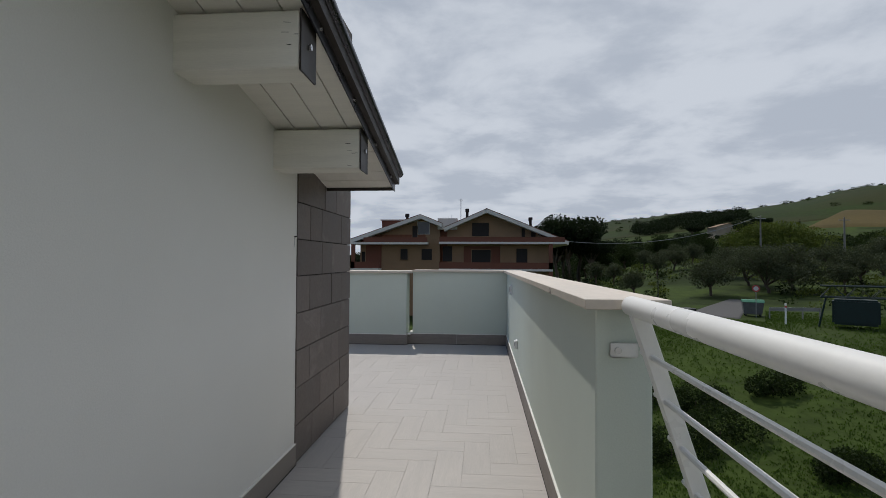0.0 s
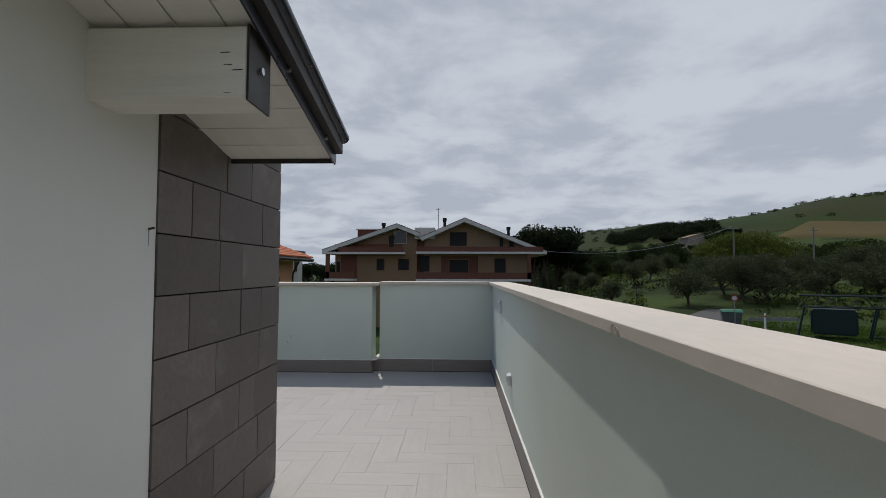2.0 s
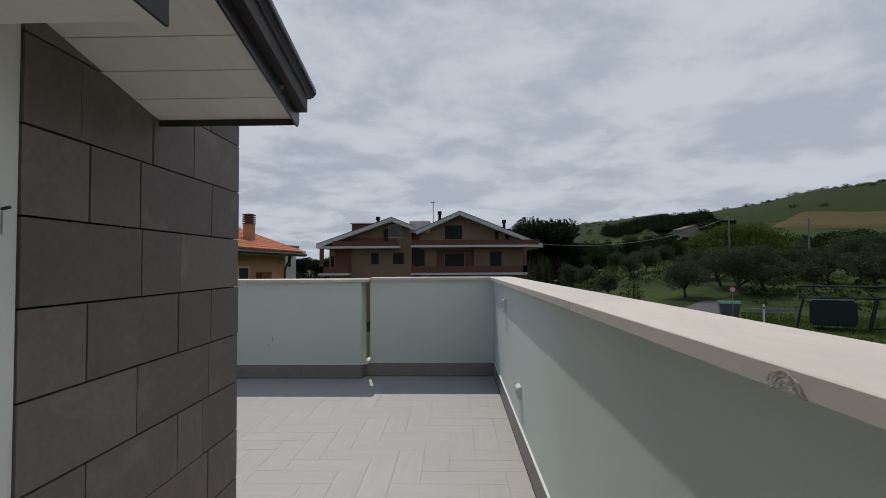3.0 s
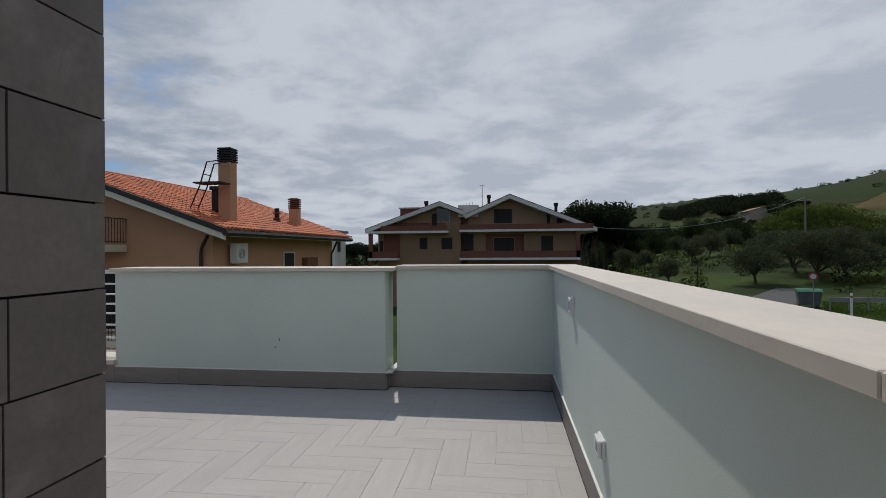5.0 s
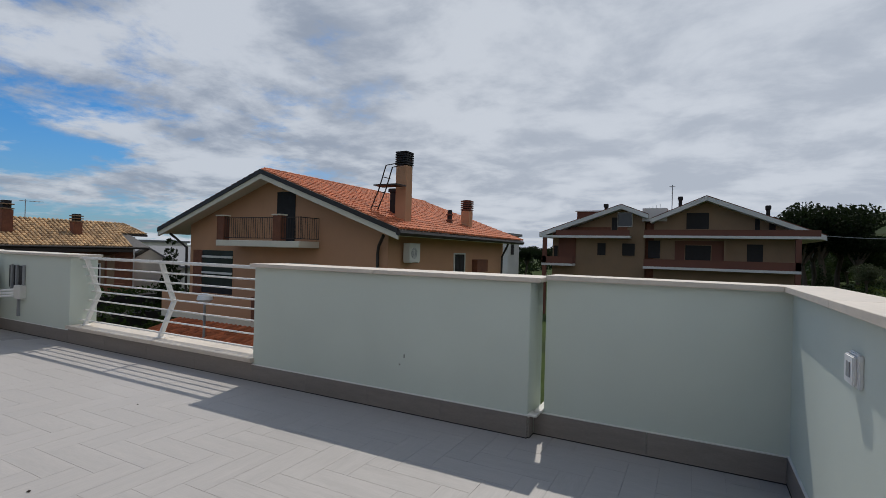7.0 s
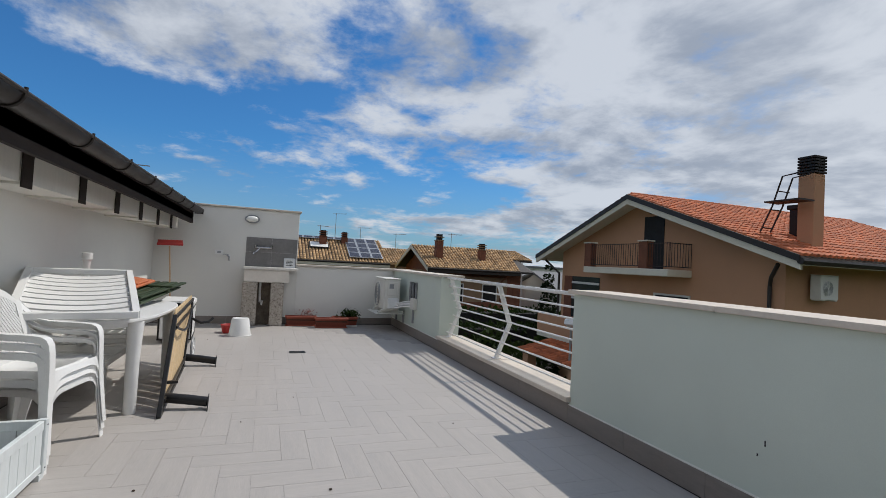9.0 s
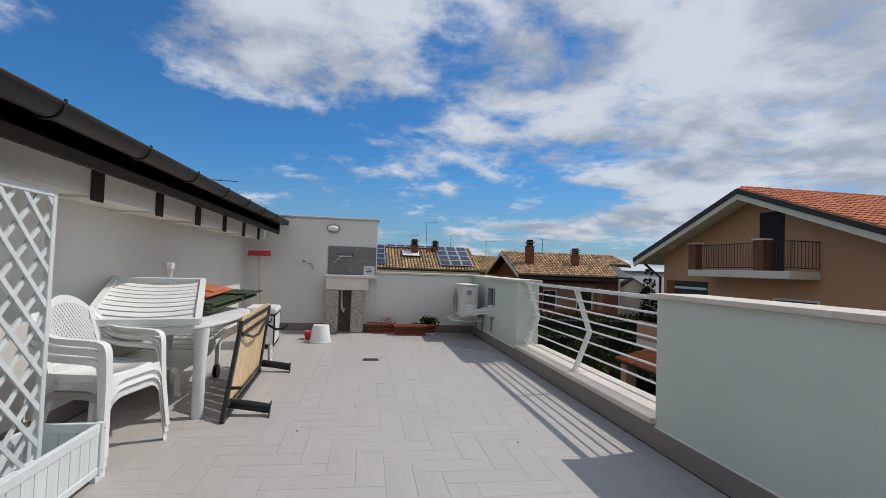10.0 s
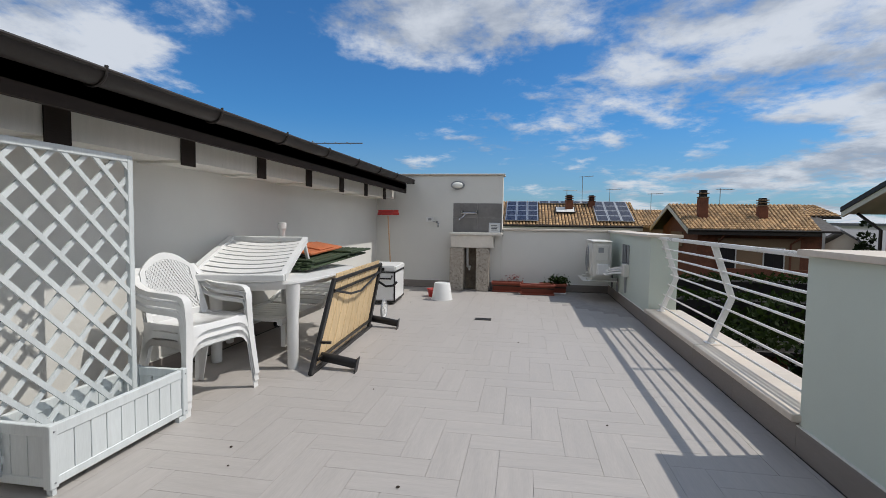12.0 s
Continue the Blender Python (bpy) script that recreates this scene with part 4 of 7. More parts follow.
part("tube", bm, M_PLASTIC, ob, smooth=True)


def folding_bench():
    """A folded table of pine slats in a black steel frame, standing on its long edge, legs out."""
    b = thing("folding_table", "pine slat folding table in black steel frame, standing on edge", "table", pose(-4.79, -3.165, 0, 0, 0, 182.9))
    L, Hh = 1.78, 0.70
    tilt = 0.02

    def at(u, v, o=0.0):
        # u along the long edge, v up the leaning panel, o out of it towards the room
        return Vector((u + 0.72 * v, -tilt * v - o, v * 0.985))
    for v in (0.015, Hh - 0.01):
        bm = bmesh.new()
        beam(bm, at(0, v), at(L - 0.15 * v, v), 0.03, 0.034)
        part("frame_bar", soften(bm, 0.004), M_BLACK, b)
    for u in (0.0, L - 0.12):
        bm = bmesh.new()
        beam(bm, at(u, 0), at(u, Hh), 0.032, 0.05, (1, 0, 0))
        part("frame_bar", soften(bm, 0.004), M_BLACK, b)
    n = 8
    for i in range(n):
        u0 = 0.05 + i * (L - 0.24) / n
        bm = bmesh.new()
        w = (L - 0.24) / n
        prism(bm, [at(u0 + 0.013, 0.05), at(u0 + w - 0.013, 0.05), at(u0 + w - 0.013, Hh + 0.045), at(u0 + 0.013, Hh + 0.045)], (0, 1, 0), 0.018)
        part("slat", soften(bm, 0.004), M_PINE, b, "varnished pine slat")
    for v in (0.10, Hh - 0.10):
        bm = bmesh.new()
        beam(bm, at(0.03, v, 0.012), at(L - 0.14, v, 0.012), 0.018, 0.022)
        part("batten", bm, M_BLACK, b)
    bm = bmesh.new()
    tube(bm, [at(0.02, Hh - 0.09, 0.02), at(0.45, Hh - 0.17, 0.05), at(0.8, Hh - 0.19, 0.05), at(1.35, Hh - 0.12, 0.03), at(1.5, Hh - 0.08, 0.02)], 0.011, 8)
    part("hinged_leg", bm, M_BLACK, b)
    for u in (0.17, 1.76):
        bm = bmesh.new()
        tube(bm, [at(u, 0.09, 0.0), at(u - 0.02, 0.075, 0.16), at(u - 0.03, 0.055, 0.31)], 0.038, 14)
        f = part("foot", bm, M_BLACK, b, "black round steel foot", smooth=True)
        bm = bmesh.new()
        prism(bm, [at(u - 0.07, 0.0, 0.31), at(u + 0.01, 0.0, 0.31), at(u + 0.01, 0.10, 0.31), at(u - 0.07, 0.10, 0.31)], (0, -1, 0), 0.008)
        part("end_cap", bm, M_BLACK, f)
    bm = bmesh.new()
    beam(bm, at(0.03, 0.22, 0.0), at(0.04, 0.22, 0.09), 0.03, 0.02)
    part("catch", bm, M_BLACK, b)
    for k, (u, v) in enumerate(((L - 0.10, Hh - 0.20),)):
        bm = bmesh.new()
        tube(bm, [at(u, v, 0.0), at(u - 0.05, v - 0.05, 0.12), at(u - 0.05, v - 0.04, 0.2), at(u - 0.05, v + 0.0, 0.24)], 0.014, 8)
        part("strut", bm, M_BLACK, b)


folding_bench()


def cooler():
    c = thing("cool_box", "white cool box with black edges on wheels", "cool box", pose(-8.38, -3.60, 0, 0, 0, 4))
    part("body", soften(boxes((-0.36, 0.36, -0.20, 0.20, 0.05, 0.47)), 0.02, 2), M_PLASTIC, c, smooth=True)
    part("lid", soften(boxes((-0.37, 0.37, -0.21, 0.21, 0.475, 0.56)), 0.02, 2), M_PLASTIC, c, smooth=True)
    for x in (-0.362, 0.342):
        for y in (-0.203, 0.183):
            part("edge_strip", boxes((x, x + 0.02, y, y + 0.02, 0.05, 0.47)), M_BLACK, c)
    for z in (0.04, 0.462):
        for y in (-0.205, 0.19):
            part("edge_strip", boxes((-0.36, 0.36, y, y + 0.015, z, z + 0.016)), M_BLACK, c)
        for x in (-0.365, 0.35):
            part("edge_strip", boxes((x, x + 0.015, -0.2, 0.2, z, z + 0.016)), M_BLACK, c)
    bm = bmesh.new()
    tube(bm, [(0.37, -0.16, 0.42), (0.40, -0.15, 0.38), (0.40, 0.15, 0.38), (0.37, 0.16, 0.42)], 0.012, 8)
    part("handle", bm, M_BLACK, c)
    part("latch", soften(boxes((0.372, 0.385, -0.05, 0.05, 0.49, 0.535)), 0.004), M_BLACK, c)
    w = thing("cart_wheel", "white spoked cart wheel with grey tyre on the floor", "wheel", pose(-7.0, -3.23, 0.125))
    bm = bmesh.new()
    tube(bm, [(0.112 * math.cos(a), 0, 0.112 * math.sin(a)) for a in [k * 2 * math.pi / 28 for k in range(29)]], 0.013, 8)
    part("tyre", bm, M_DIAL, w, smooth=True)
    bm = bmesh.new()
    tube(bm, [(0.09 * math.cos(a), 0, 0.09 * math.sin(a)) for a in [k * 2 * math.pi / 28 for k in range(29)]], 0.010, 8)
    for k in range(8):
        a = k * math.pi / 4
        beam(bm, (0, 0, 0), (0.09 * math.cos(a), 0, 0.09 * math.sin(a)), 0.012, 0.012, (0, 1, 0))
    tube(bm, [(0, -0.02, 0), (0, 0.02, 0)], 0.024, 12)
    part("rim", bm, M_PLASTIC, w, "white spoked rim")


cooler()

# upturned bucket, red basin behind it
b = thing("bucket", "white plastic bucket turned upside down", "bucket", pose(-8.69, -2.80, 0))
bm = bmesh.new()
lathe(bm, [(0.165, 0.0), (0.168, 0.012), (0.158, 0.016), (0.122, 0.255), (0.116, 0.264), (0.10, 0.264), (0.098, 0.257), (0.0, 0.257)][:7], 28)
part("shell", bm, M_PLASTIC, b, smooth=True)
bm = bmesh.new()
tube(bm, [(0.15 * math.cos(a), 0.15 * math.sin(a) * 0.98, 0.03 + 0.03 * math.sin(a)) for a in [math.pi * k / 14 for k in range(15)]], 0.004, 6)
part("handle", bm, M_SCREW, b)
b = thing("dustpan", "red plastic dustpan on the floor behind the bucket", "dustpan", pose(-8.98, -2.96, 0, 0, 0, 15))
bm = bmesh.new()
lathe(bm, [(0.10, 0.0), (0.13, 0.12), (0.135, 0.125), (0.095, 0.01)], 20)
part("pan", bm, M_RED, b, smooth=True)

# broom in the corner, bristles up
b = thing("broom", "broom with red head upended in the corner", "broom", pose(-9.75, -3.90, 0))
bm = bmesh.new()
tube(bm, [(0, 0, 0), (-0.12, -0.11, 1.30)], 0.012, 8)
part("stick", bm, M_BROOMSTICK, b)
bm = bmesh.new()
beam(bm, (-0.03, -0.28, 1.325), (-0.17, 0.08, 1.335), 0.05, 0.045)
part("head", soften(bm, 0.008), M_RED, b, "red plastic broom head")
bm = bmesh.new()
beam(bm, (-0.04, -0.27, 1.37), (-0.17, 0.07, 1.38), 0.045, 0.05)
part("bristles", bm, M_RED, b)


# ---- sink and barbecue niche ----
def sink_unit():
    s = thing("sink_stand", "white marble sink slab on two pebble-dash stone legs", "sink", pose(WX, -2.385, 0))
    for y0, y1 in ((-0.465, -0.22), (0.0, 0.22)):
        part("stone_leg", soften(boxes((0.0, 0.32, y0, y1, 0.0, 0.755)), 0.012, 2), M_PEBBLE, s, "rough pebble-dash leg")
    part("back_panel", boxes((0.002, 0.03, -0.22, 0.0, 0.0, 0.755)), M_DARKCONCRETE, s, "dark brown panel between the legs")
    bm = bmesh.new()
    prism(bm, [(0.0, -0.44, 0.755), (0.30, -0.44, 0.755), (0.37, -0.45, 0.975), (0.0, -0.45, 0.975)], (0, 1, 0), 0.74)
    part("apron", soften(bm, 0.01, 2), M_MARBLE, s)
    part("slab", soften(boxes((0.0, 0.42, -0.47, 0.44, 0.975, 1.02)), 0.012, 2), M_MARBLE, s)
    bm = bmesh.new()
    tube(bm, [(0.06, -0.18, 0.755), (0.06, -0.18, 0.60), (0.08, -0.17, 0.40), (0.10, -0.14, 0.36), (0.12, -0.13, 0.42)], 0.022, 10)
    part("waste_pipe", bm, M_PLASTIC, s, smooth=True)
    for i in range(2):
        for j in range(2):
            part("splash_tile", boxes((0.002, 0.012, -0.455 + i * 0.435 + 0.001, -0.455 + (i + 1) * 0.435 - 0.001, 1.022 + j * 0.259, 1.022 + (j + 1) * 0.259 - 0.002)), M_GREYTILE, s, "")
    t = part("tap", tube(bmesh.new(), [(0.012, -0.30, 1.36), (0.05, -0.30, 1.36), (0.05, -0.02, 1.36), (0.012, -0.02, 1.36)], 0.020, 10), M_CHROME, s, "chrome wall mixer tap", smooth=True)
    part("spout", tube(bmesh.new(), [(0.05, -0.22, 1.36), (0.09, -0.28, 1.28), (0.16, -0.32, 1.26), (0.17, -0.32, 1.23)], 0.012, 8), M_CHROME, t, smooth=True)
    for y in (-0.29, -0.03):
        part("knob", tube(bmesh.new(), [(0.05, y, 1.36), (0.05, y, 1.405)], 0.026, 12), M_CHROME, t, smooth=True)


sink_unit()
ob = thing("picture_frame", "small silver-framed printed card leaning on the splashback", "frame", pose(WX + 0.10, -2.09, 1.021, 0, -12, 0))
part("frame", soften(boxes((0, 0.014, -0.10, 0.10, 0.0, 0.02), (0, 0.014, -0.10, 0.10, 0.155, 0.175), (0, 0.014, -0.10, -0.08, 0.02, 0.155), (0, 0.014, 0.08, 0.10, 0.02, 0.155)), 0.002), M_ALU, ob)
part("card", boxes((0.002, 0.009, -0.08, 0.08, 0.02, 0.155)), M_PAPER, ob, "pale printed card")
for k in range(4):
    part("print_bar", boxes((0.009, 0.0095, -0.06, 0.055 - 0.01 * (k % 2), 0.04 + k * 0.026, 0.052 + k * 0.026)), M_TEALBLACK, ob)

ob = thing("bulkhead_light", "oval bulkhead wall lamp with frosted glass", "wall lamp", pose(WX, -2.765, 1.858))
bm = bmesh.new()
ring = [(0.0, 0.125 * math.cos(a), 0.075 * math.sin(a)) for a in [k * 2 * math.pi / 32 for k in range(32)]]
prism(bm, ring, (1, 0, 0), 0.045)
part("rim", soften(bm, 0.006, 2), M_DIAL, ob, "grey oval rim", smooth=True)
bm = bmesh.new()
rr = []
for k in range(5):
    q = k / 4
    rr.append([bm.verts.new((0.045 + 0.05 * math.sin(q * math.pi / 2), 0.10 * math.cos(q * math.pi / 2) * math.cos(a) + 1e-5, 0.055 * math.cos(q * math.pi / 2) * math.sin(a) + 1e-5)) for a in [j * 2 * math.pi / 24 for j in range(24)]])
for A, B in zip(rr, rr[1:]):
    for j in range(24):
        bm.faces.new((A[j], A[(j + 1) % 24], B[(j + 1) % 24], B[j]))
part("glass", bm, M_GLASSY, ob, smooth=True)
ob = thing("outdoor_socket", "white weatherproof socket on the tall wall", "socket", pose(WX, -3.268, 1.24))
part("plate", soften(boxes((0, 0.03, -0.065, 0.065, -0.04, 0.04)), 0.004, 2), M_PLASTIC, ob)
part("key", boxes((0.03, 0.034, -0.03, 0.03, -0.018, 0.02)), M_DIAL, ob)
ob = thing("water_tap", "chrome garden tap on the tall wall", "tap", pose(WX, -3.13, 1.19))
part("body", tube(bmesh.new(), [(0, 0, 0), (0.09, 0.0, 0), (0.10, 0.03, -0.02), (0.10, 0.03, -0.09)], 0.012, 8), M_CHROME, ob, smooth=True)
part("lever", soften(boxes((0.05, 0.065, -0.08, 0.02, 0.012, 0.02)), 0.003), M_CHROME, ob)

# ---- flower troughs ----
def trough(name, label, x, y, rot, w, plant_seed, wilt):
    t = thing(name, label, "planter", pose(x, y, 0, 0, 0, rot), "terracotta troughs")
    bm = bmesh.new()
    a, d = w / 2, 0.085
    lo = [(-a * 0.93, -d * 0.8, 0.022), (a * 0.93, -d * 0.8, 0.022), (a * 0.93, d * 0.8, 0.022), (-a * 0.93, d * 0.8, 0.022)]
    hi = [(-a, -d, 0.16), (a, -d, 0.16), (a, d, 0.16), (-a, d, 0.16)]
    L, Hh = [bm.verts.new(p) for p in lo], [bm.verts.new(p) for p in hi]
    bm.faces.new(L[::-1])
    for i in range(4):
        bm.faces.new((L[i], L[(i + 1) % 4], Hh[(i + 1) % 4], Hh[i]))
    bmesh.ops.solidify(bm, geom=bm.faces[:], thickness=0.006)
    part("trough", bm, M_TERRA, t)
    part("rim", soften(boxes((-a - 0.012, a + 0.012, -d - 0.012, -d + 0.004, 0.145, 0.175), (-a - 0.012, a + 0.012, d - 0.004, d + 0.012, 0.145, 0.175),
                             (-a - 0.012, -a + 0.004, -d + 0.004, d - 0.004, 0.145, 0.175), (a - 0.004, a + 0.012, -d + 0.004, d - 0.004, 0.145, 0.175)), 0.004), M_TERRA, t)
    part("saucer", soften(boxes((-a, a, -d, d, 0.0, 0.02)), 0.004), M_TERRA if wilt else M_PLASTIC, t)
    part("soil", boxes((-a * 0.97, a * 0.97, -d * 0.94, d * 0.94, 0.10, 0.14)), M_SOIL, t)
    if plant_seed:
        def fill(rng, n):
            c = rng.normal(size=(n, 3)) * np.array([0.085, 0.05, 0.04]) + np.array([w * 0.22, 0, 0.23])
            c[:, 2] = np.maximum(c[:, 2], 0.145)
            return c
        ob = new("foliage", leaf_mesh("foliage", 60 if wilt else 260, fill, 0.022 if wilt else 0.03, M_TERRA if wilt else M_HEDGE, plant_seed))
        ob.parent = t
        tagged(ob, "wilted reddish stems" if wilt else "leafy green plant")


trough("flower_trough", "terracotta plastic flower trough with wilted plant", -9.84, -1.84, 90, 0.52, 5, True)
trough("flower_trough", "terracotta plastic flower trough beside the wall", -9.62, -1.33, 90, 0.56, 0, True)
trough("flower_trough", "terracotta plastic flower trough with leafy green plant", -9.82, -1.06, 90, 0.44, 7, False)
ob = thing("floor_drain", "dark slotted floor drain in the tiles", "drain", pose(-7.29, -2.045, 0.001))
part("frame", soften(boxes((-0.06, 0.06, -0.10, -0.09, 0, 0.006), (-0.06, 0.06, 0.09, 0.10, 0, 0.006), (-0.06, -0.05, -0.09, 0.09, 0, 0.006), (0.05, 0.06, -0.09, 0.09, 0, 0.006)), 0.001), M_BLACK, ob)
# flat black plate paints the shade of an open drain pit
part("pit_shade", boxes((-0.05, 0.05, -0.09, 0.09, 0, 0.002)), M_TEALBLACK, ob)
for k in range(6):
    part("bar", boxes((-0.05, 0.05, -0.08 + k * 0.028, -0.07 + k * 0.028, 0.002, 0.005)), M_BLACK, ob)


# ---- air conditioner on the north parapet ----
def outdoor_unit(m, label, w=0.78, d=0.28, h=0.56):
    a = thing("air_conditioner", label, "air conditioner", m)
    part("casing", soften(boxes((-w / 2, w / 2, -d / 2, d / 2, 0.03, h)), 0.018, 2), M_ACWHITE, a, smooth=True)
    part("top_cover", soften(boxes((-w / 2 - 0.006, w / 2 + 0.006, -d / 2 - 0.006, d / 2 + 0.006, h, h + 0.02)), 0.006), M_ACWHITE, a)
    bm = bmesh.new()
    tube(bm, [(-0.09, -d / 2 - 0.002, h / 2), (-0.09, -d / 2 - 0.016, h / 2)], 0.225, 36)
    g = part("fan_grille", bm, M_ACWHITE, a, "round fan grille", smooth=True)
    for k in range(7):
        bm = bmesh.new()
        r = 0.04 + k * 0.028
        tube(bm, [(-0.09 + r * math.cos(t), -d / 2 - 0.02, h / 2 + r * math.sin(t)) for t in [j * 2 * math.pi / 30 for j in range(31)]], 0.005, 5)
        part("grille_ring", bm, M_DIAL, g)
    part("panel", soften(boxes((w / 2, w / 2 + 0.014, -d / 2 + 0.05, d / 2 - 0.05, h * 0.50, h * 0.93)), 0.006), M_ACWHITE, a, "service cover")
    part("valve_cover", soften(boxes((w / 2, w / 2 + 0.05, -d / 2 + 0.06, d / 2 - 0.03, 0.06, h * 0.42)), 0.012), M_PLASTIC, a)
    part("nameplate", boxes((w / 2 + 0.014, w / 2 + 0.016, -d / 2 + 0.08, -d / 2 + 0.16, h * 0.72, h * 0.86)), M_DIAL, a)
    for x in (-w * 0.33, w * 0.33):
        part("foot", soften(boxes((x - 0.04, x + 0.04, -d / 2 - 0.02, d / 2 + 0.02, 0.0, 0.03)), 0.006), M_ACWHITE, a)
    return a


ac = outdoor_unit(pose(-9.42, -0.385, 0.36), "cream air conditioner unit bracketed to the parapet wall")
br = thing("unit_bracket", "grey steel wall bracket under the air conditioner", "bracket")
for x in (-9.66, -9.18):
    part("arm", soften(boxes((x - 0.02, x + 0.02, -0.60, NY, 0.325, 0.36)), 0.003), M_ACWHITE, br)
    part("upright", soften(boxes((x - 0.02, x + 0.02, NY - 0.03, NY, 0.15, 0.36)), 0.003), M_GALV, br)
part("tray", boxes((-9.80, -9.04, -0.66, -0.15, 0.315, 0.325)), M_ACWHITE, br)
ob = thing("pipe_cover", "dark open pipe chase with grey cover on the parapet", "pipe chase")
part("backing", boxes((-8.90, -8.45, NY - 0.006, NY, 0.60, 0.90)), M_TEALBLACK, ob)
for x in (-8.80, -8.66, -8.47):
    part("batten", boxes((x, x + 0.03, NY - 0.03, NY - 0.006, 0.58, 0.91)), M_DIAL, ob)
part("junction_box", soften(boxes((-8.60, -8.42, NY - 0.07, NY, 0.46, 0.64)), 0.006), M_ACWHITE, ob, "white junction box")
part("drop", boxes((-8.60, -8.57, NY - 0.03, NY, 0.22, 0.46)), M_DIAL, ob)
for k, z in enumerate((0.50, 0.54, 0.58)):
    ob = thing("refrigerant_pipe", "insulated white refrigerant pipe bending to the wall", "pipe", group="air conditioner pipes")
    part("pipe", tube(bmesh.new(), [(-9.02, -0.36 + k * 0.03, z - 0.05), (-8.90, -0.34 + k * 0.03, z - 0.06), (-8.78, -0.27 + k * 0.02, z - 0.02), (-8.60, NY - 0.05, z)], 0.016, 8), M_PLASTIC, ob, smooth=True)

# antenna on the house roof
ob = thing("roof_antenna", "thin television antenna above the house roof", "antenna", pose(-9.3, -5.2, 2.1))
part("mast", tube(bmesh.new(), [(0, 0, 0), (0, 0, 0.46)], 0.012, 6), M_GALV, ob)
part("boom", tube(bmesh.new(), [(-0.2, -0.7, 0.46), (0.3, 1.0, 0.36)], 0.009, 6), M_GALV, ob)
for k in range(7):
    part("element", tube(bmesh.new(), [(-0.17 + k * 0.06 - 0.10, -0.6 + k * 0.22, 0.455 - k * 0.012), (-0.17 + k * 0.06 + 0.10, -0.6 + k * 0.22, 0.455 - k * 0.012)], 0.005, 5), M_GALV, ob)

# scuffs, a nail with its streak, and specks on the floor
part("scuff", boxes((-2.466, -2.459, NY - 0.001, NY + 0.002, 0.415, 0.445), (-2.505, -2.497, NY - 0.001, NY + 0.002, 0.355, 0.368)), M_SHUT, wall_north_2, "small dark scuff marks")
ob = thing("wall_nail", "rusty nail with a thin streak below", "nail", pose(-1.499, -4.367, 1.385))
part("nail", tube(bmesh.new(), [(0, 0, 0), (0.02, 0, 0.004)], 0.004, 6), M_BROWN, ob)
part("streak", boxes((0.0, 0.0012, -0.002, 0.002, -0.06, -0.004)), M_DIAL, ob)
bm = bmesh.new()
rs = random.Random(17)
for x, y in ((-4.28, -1.05), (-3.60, -3.06), (-3.39, -2.10), (-3.42, -2.96), (-8.3, -3.2), (-6.2, -1.6), (-3.1, -2.9), (-5.2, -2.2), (-7.4, -1.4), (-4.6, -2.6)):
    r = rs.uniform(0.005, 0.010)
    lathe(bm, [(r * 0.6, 0.0), (r, r * 0.35), (r * 0.4, r * 0.8)], 6, (x, y, 0.0005))
tagged(new("grit", mesh_of("grit", bm, M_SOIL)), "specks of dark grit on the tiles", "grit", kind="stuff")


# ---- the land ----
def smooth(a, b, v):
    t = min(1.0, max(0.0, (v - a) / (b - a)))
    return t * t * (3 - 2 * t)


def land(x, y):
    """Ground height: flat among the houses, rising to hills in the north-east."""
    dx, dy = x + 0.4, y + 7.2
    r, az = math.hypot(dx, dy), math.degrees(math.atan2(dx, dy))
    if az < -150:
        az += 360
    s = smooth(3, 24, az) * (1 - smooth(95, 150, az))
    sf = smooth(1, 11, az) * (1 - smooth(95, 150, az))
    hill = 39.6 + 20.6 * smooth(18, 46, az) + 0.9 * math.sin(az * 0.4) + 0.7 * math.sin(az * 0.9 + 1)
    far = smooth(175, 500, r) * hill * sf + smooth(520, 950, r) * 12 * sf
    near = s * (3.4 * smooth(14, 40, r) + 4.2 * smooth(45, 115, r))
    wob = s * 0.8 * smooth(40, 120, r) * (math.sin(x * 0.05) + math.sin(y * 0.043 + 1))
    return -6.5 + near + far + wob


def spot(az, r):
    return -0.4 + r * math.sin(radians(az)), -7.2 + r * math.cos(radians(az))


def make_ground():
    rings = [0.5, 6] + [10 + 4 * i for i in range(24)] + [110 + 12 * i for i in range(34)] + [530, 560, 620, 760, 950, 1300, 2200, 4000]
    n = 180
    v, f = [], []
    for r in rings:
        for k in range(n):
            x, y = spot(k * 360 / n - 150, r)
            v.append((x, y, land(x, y)))
    for i in range(len(rings) - 1):
        for k in range(n):
            a, b = i * n + k, i * n + (k + 1) % n
            f.append((a, b, b + n, a + n))
    tagged(new("ground", grid_mesh("ground", v, f, M_GRASS, True)), "green meadow rising to hills", kind="structure")


make_ground()


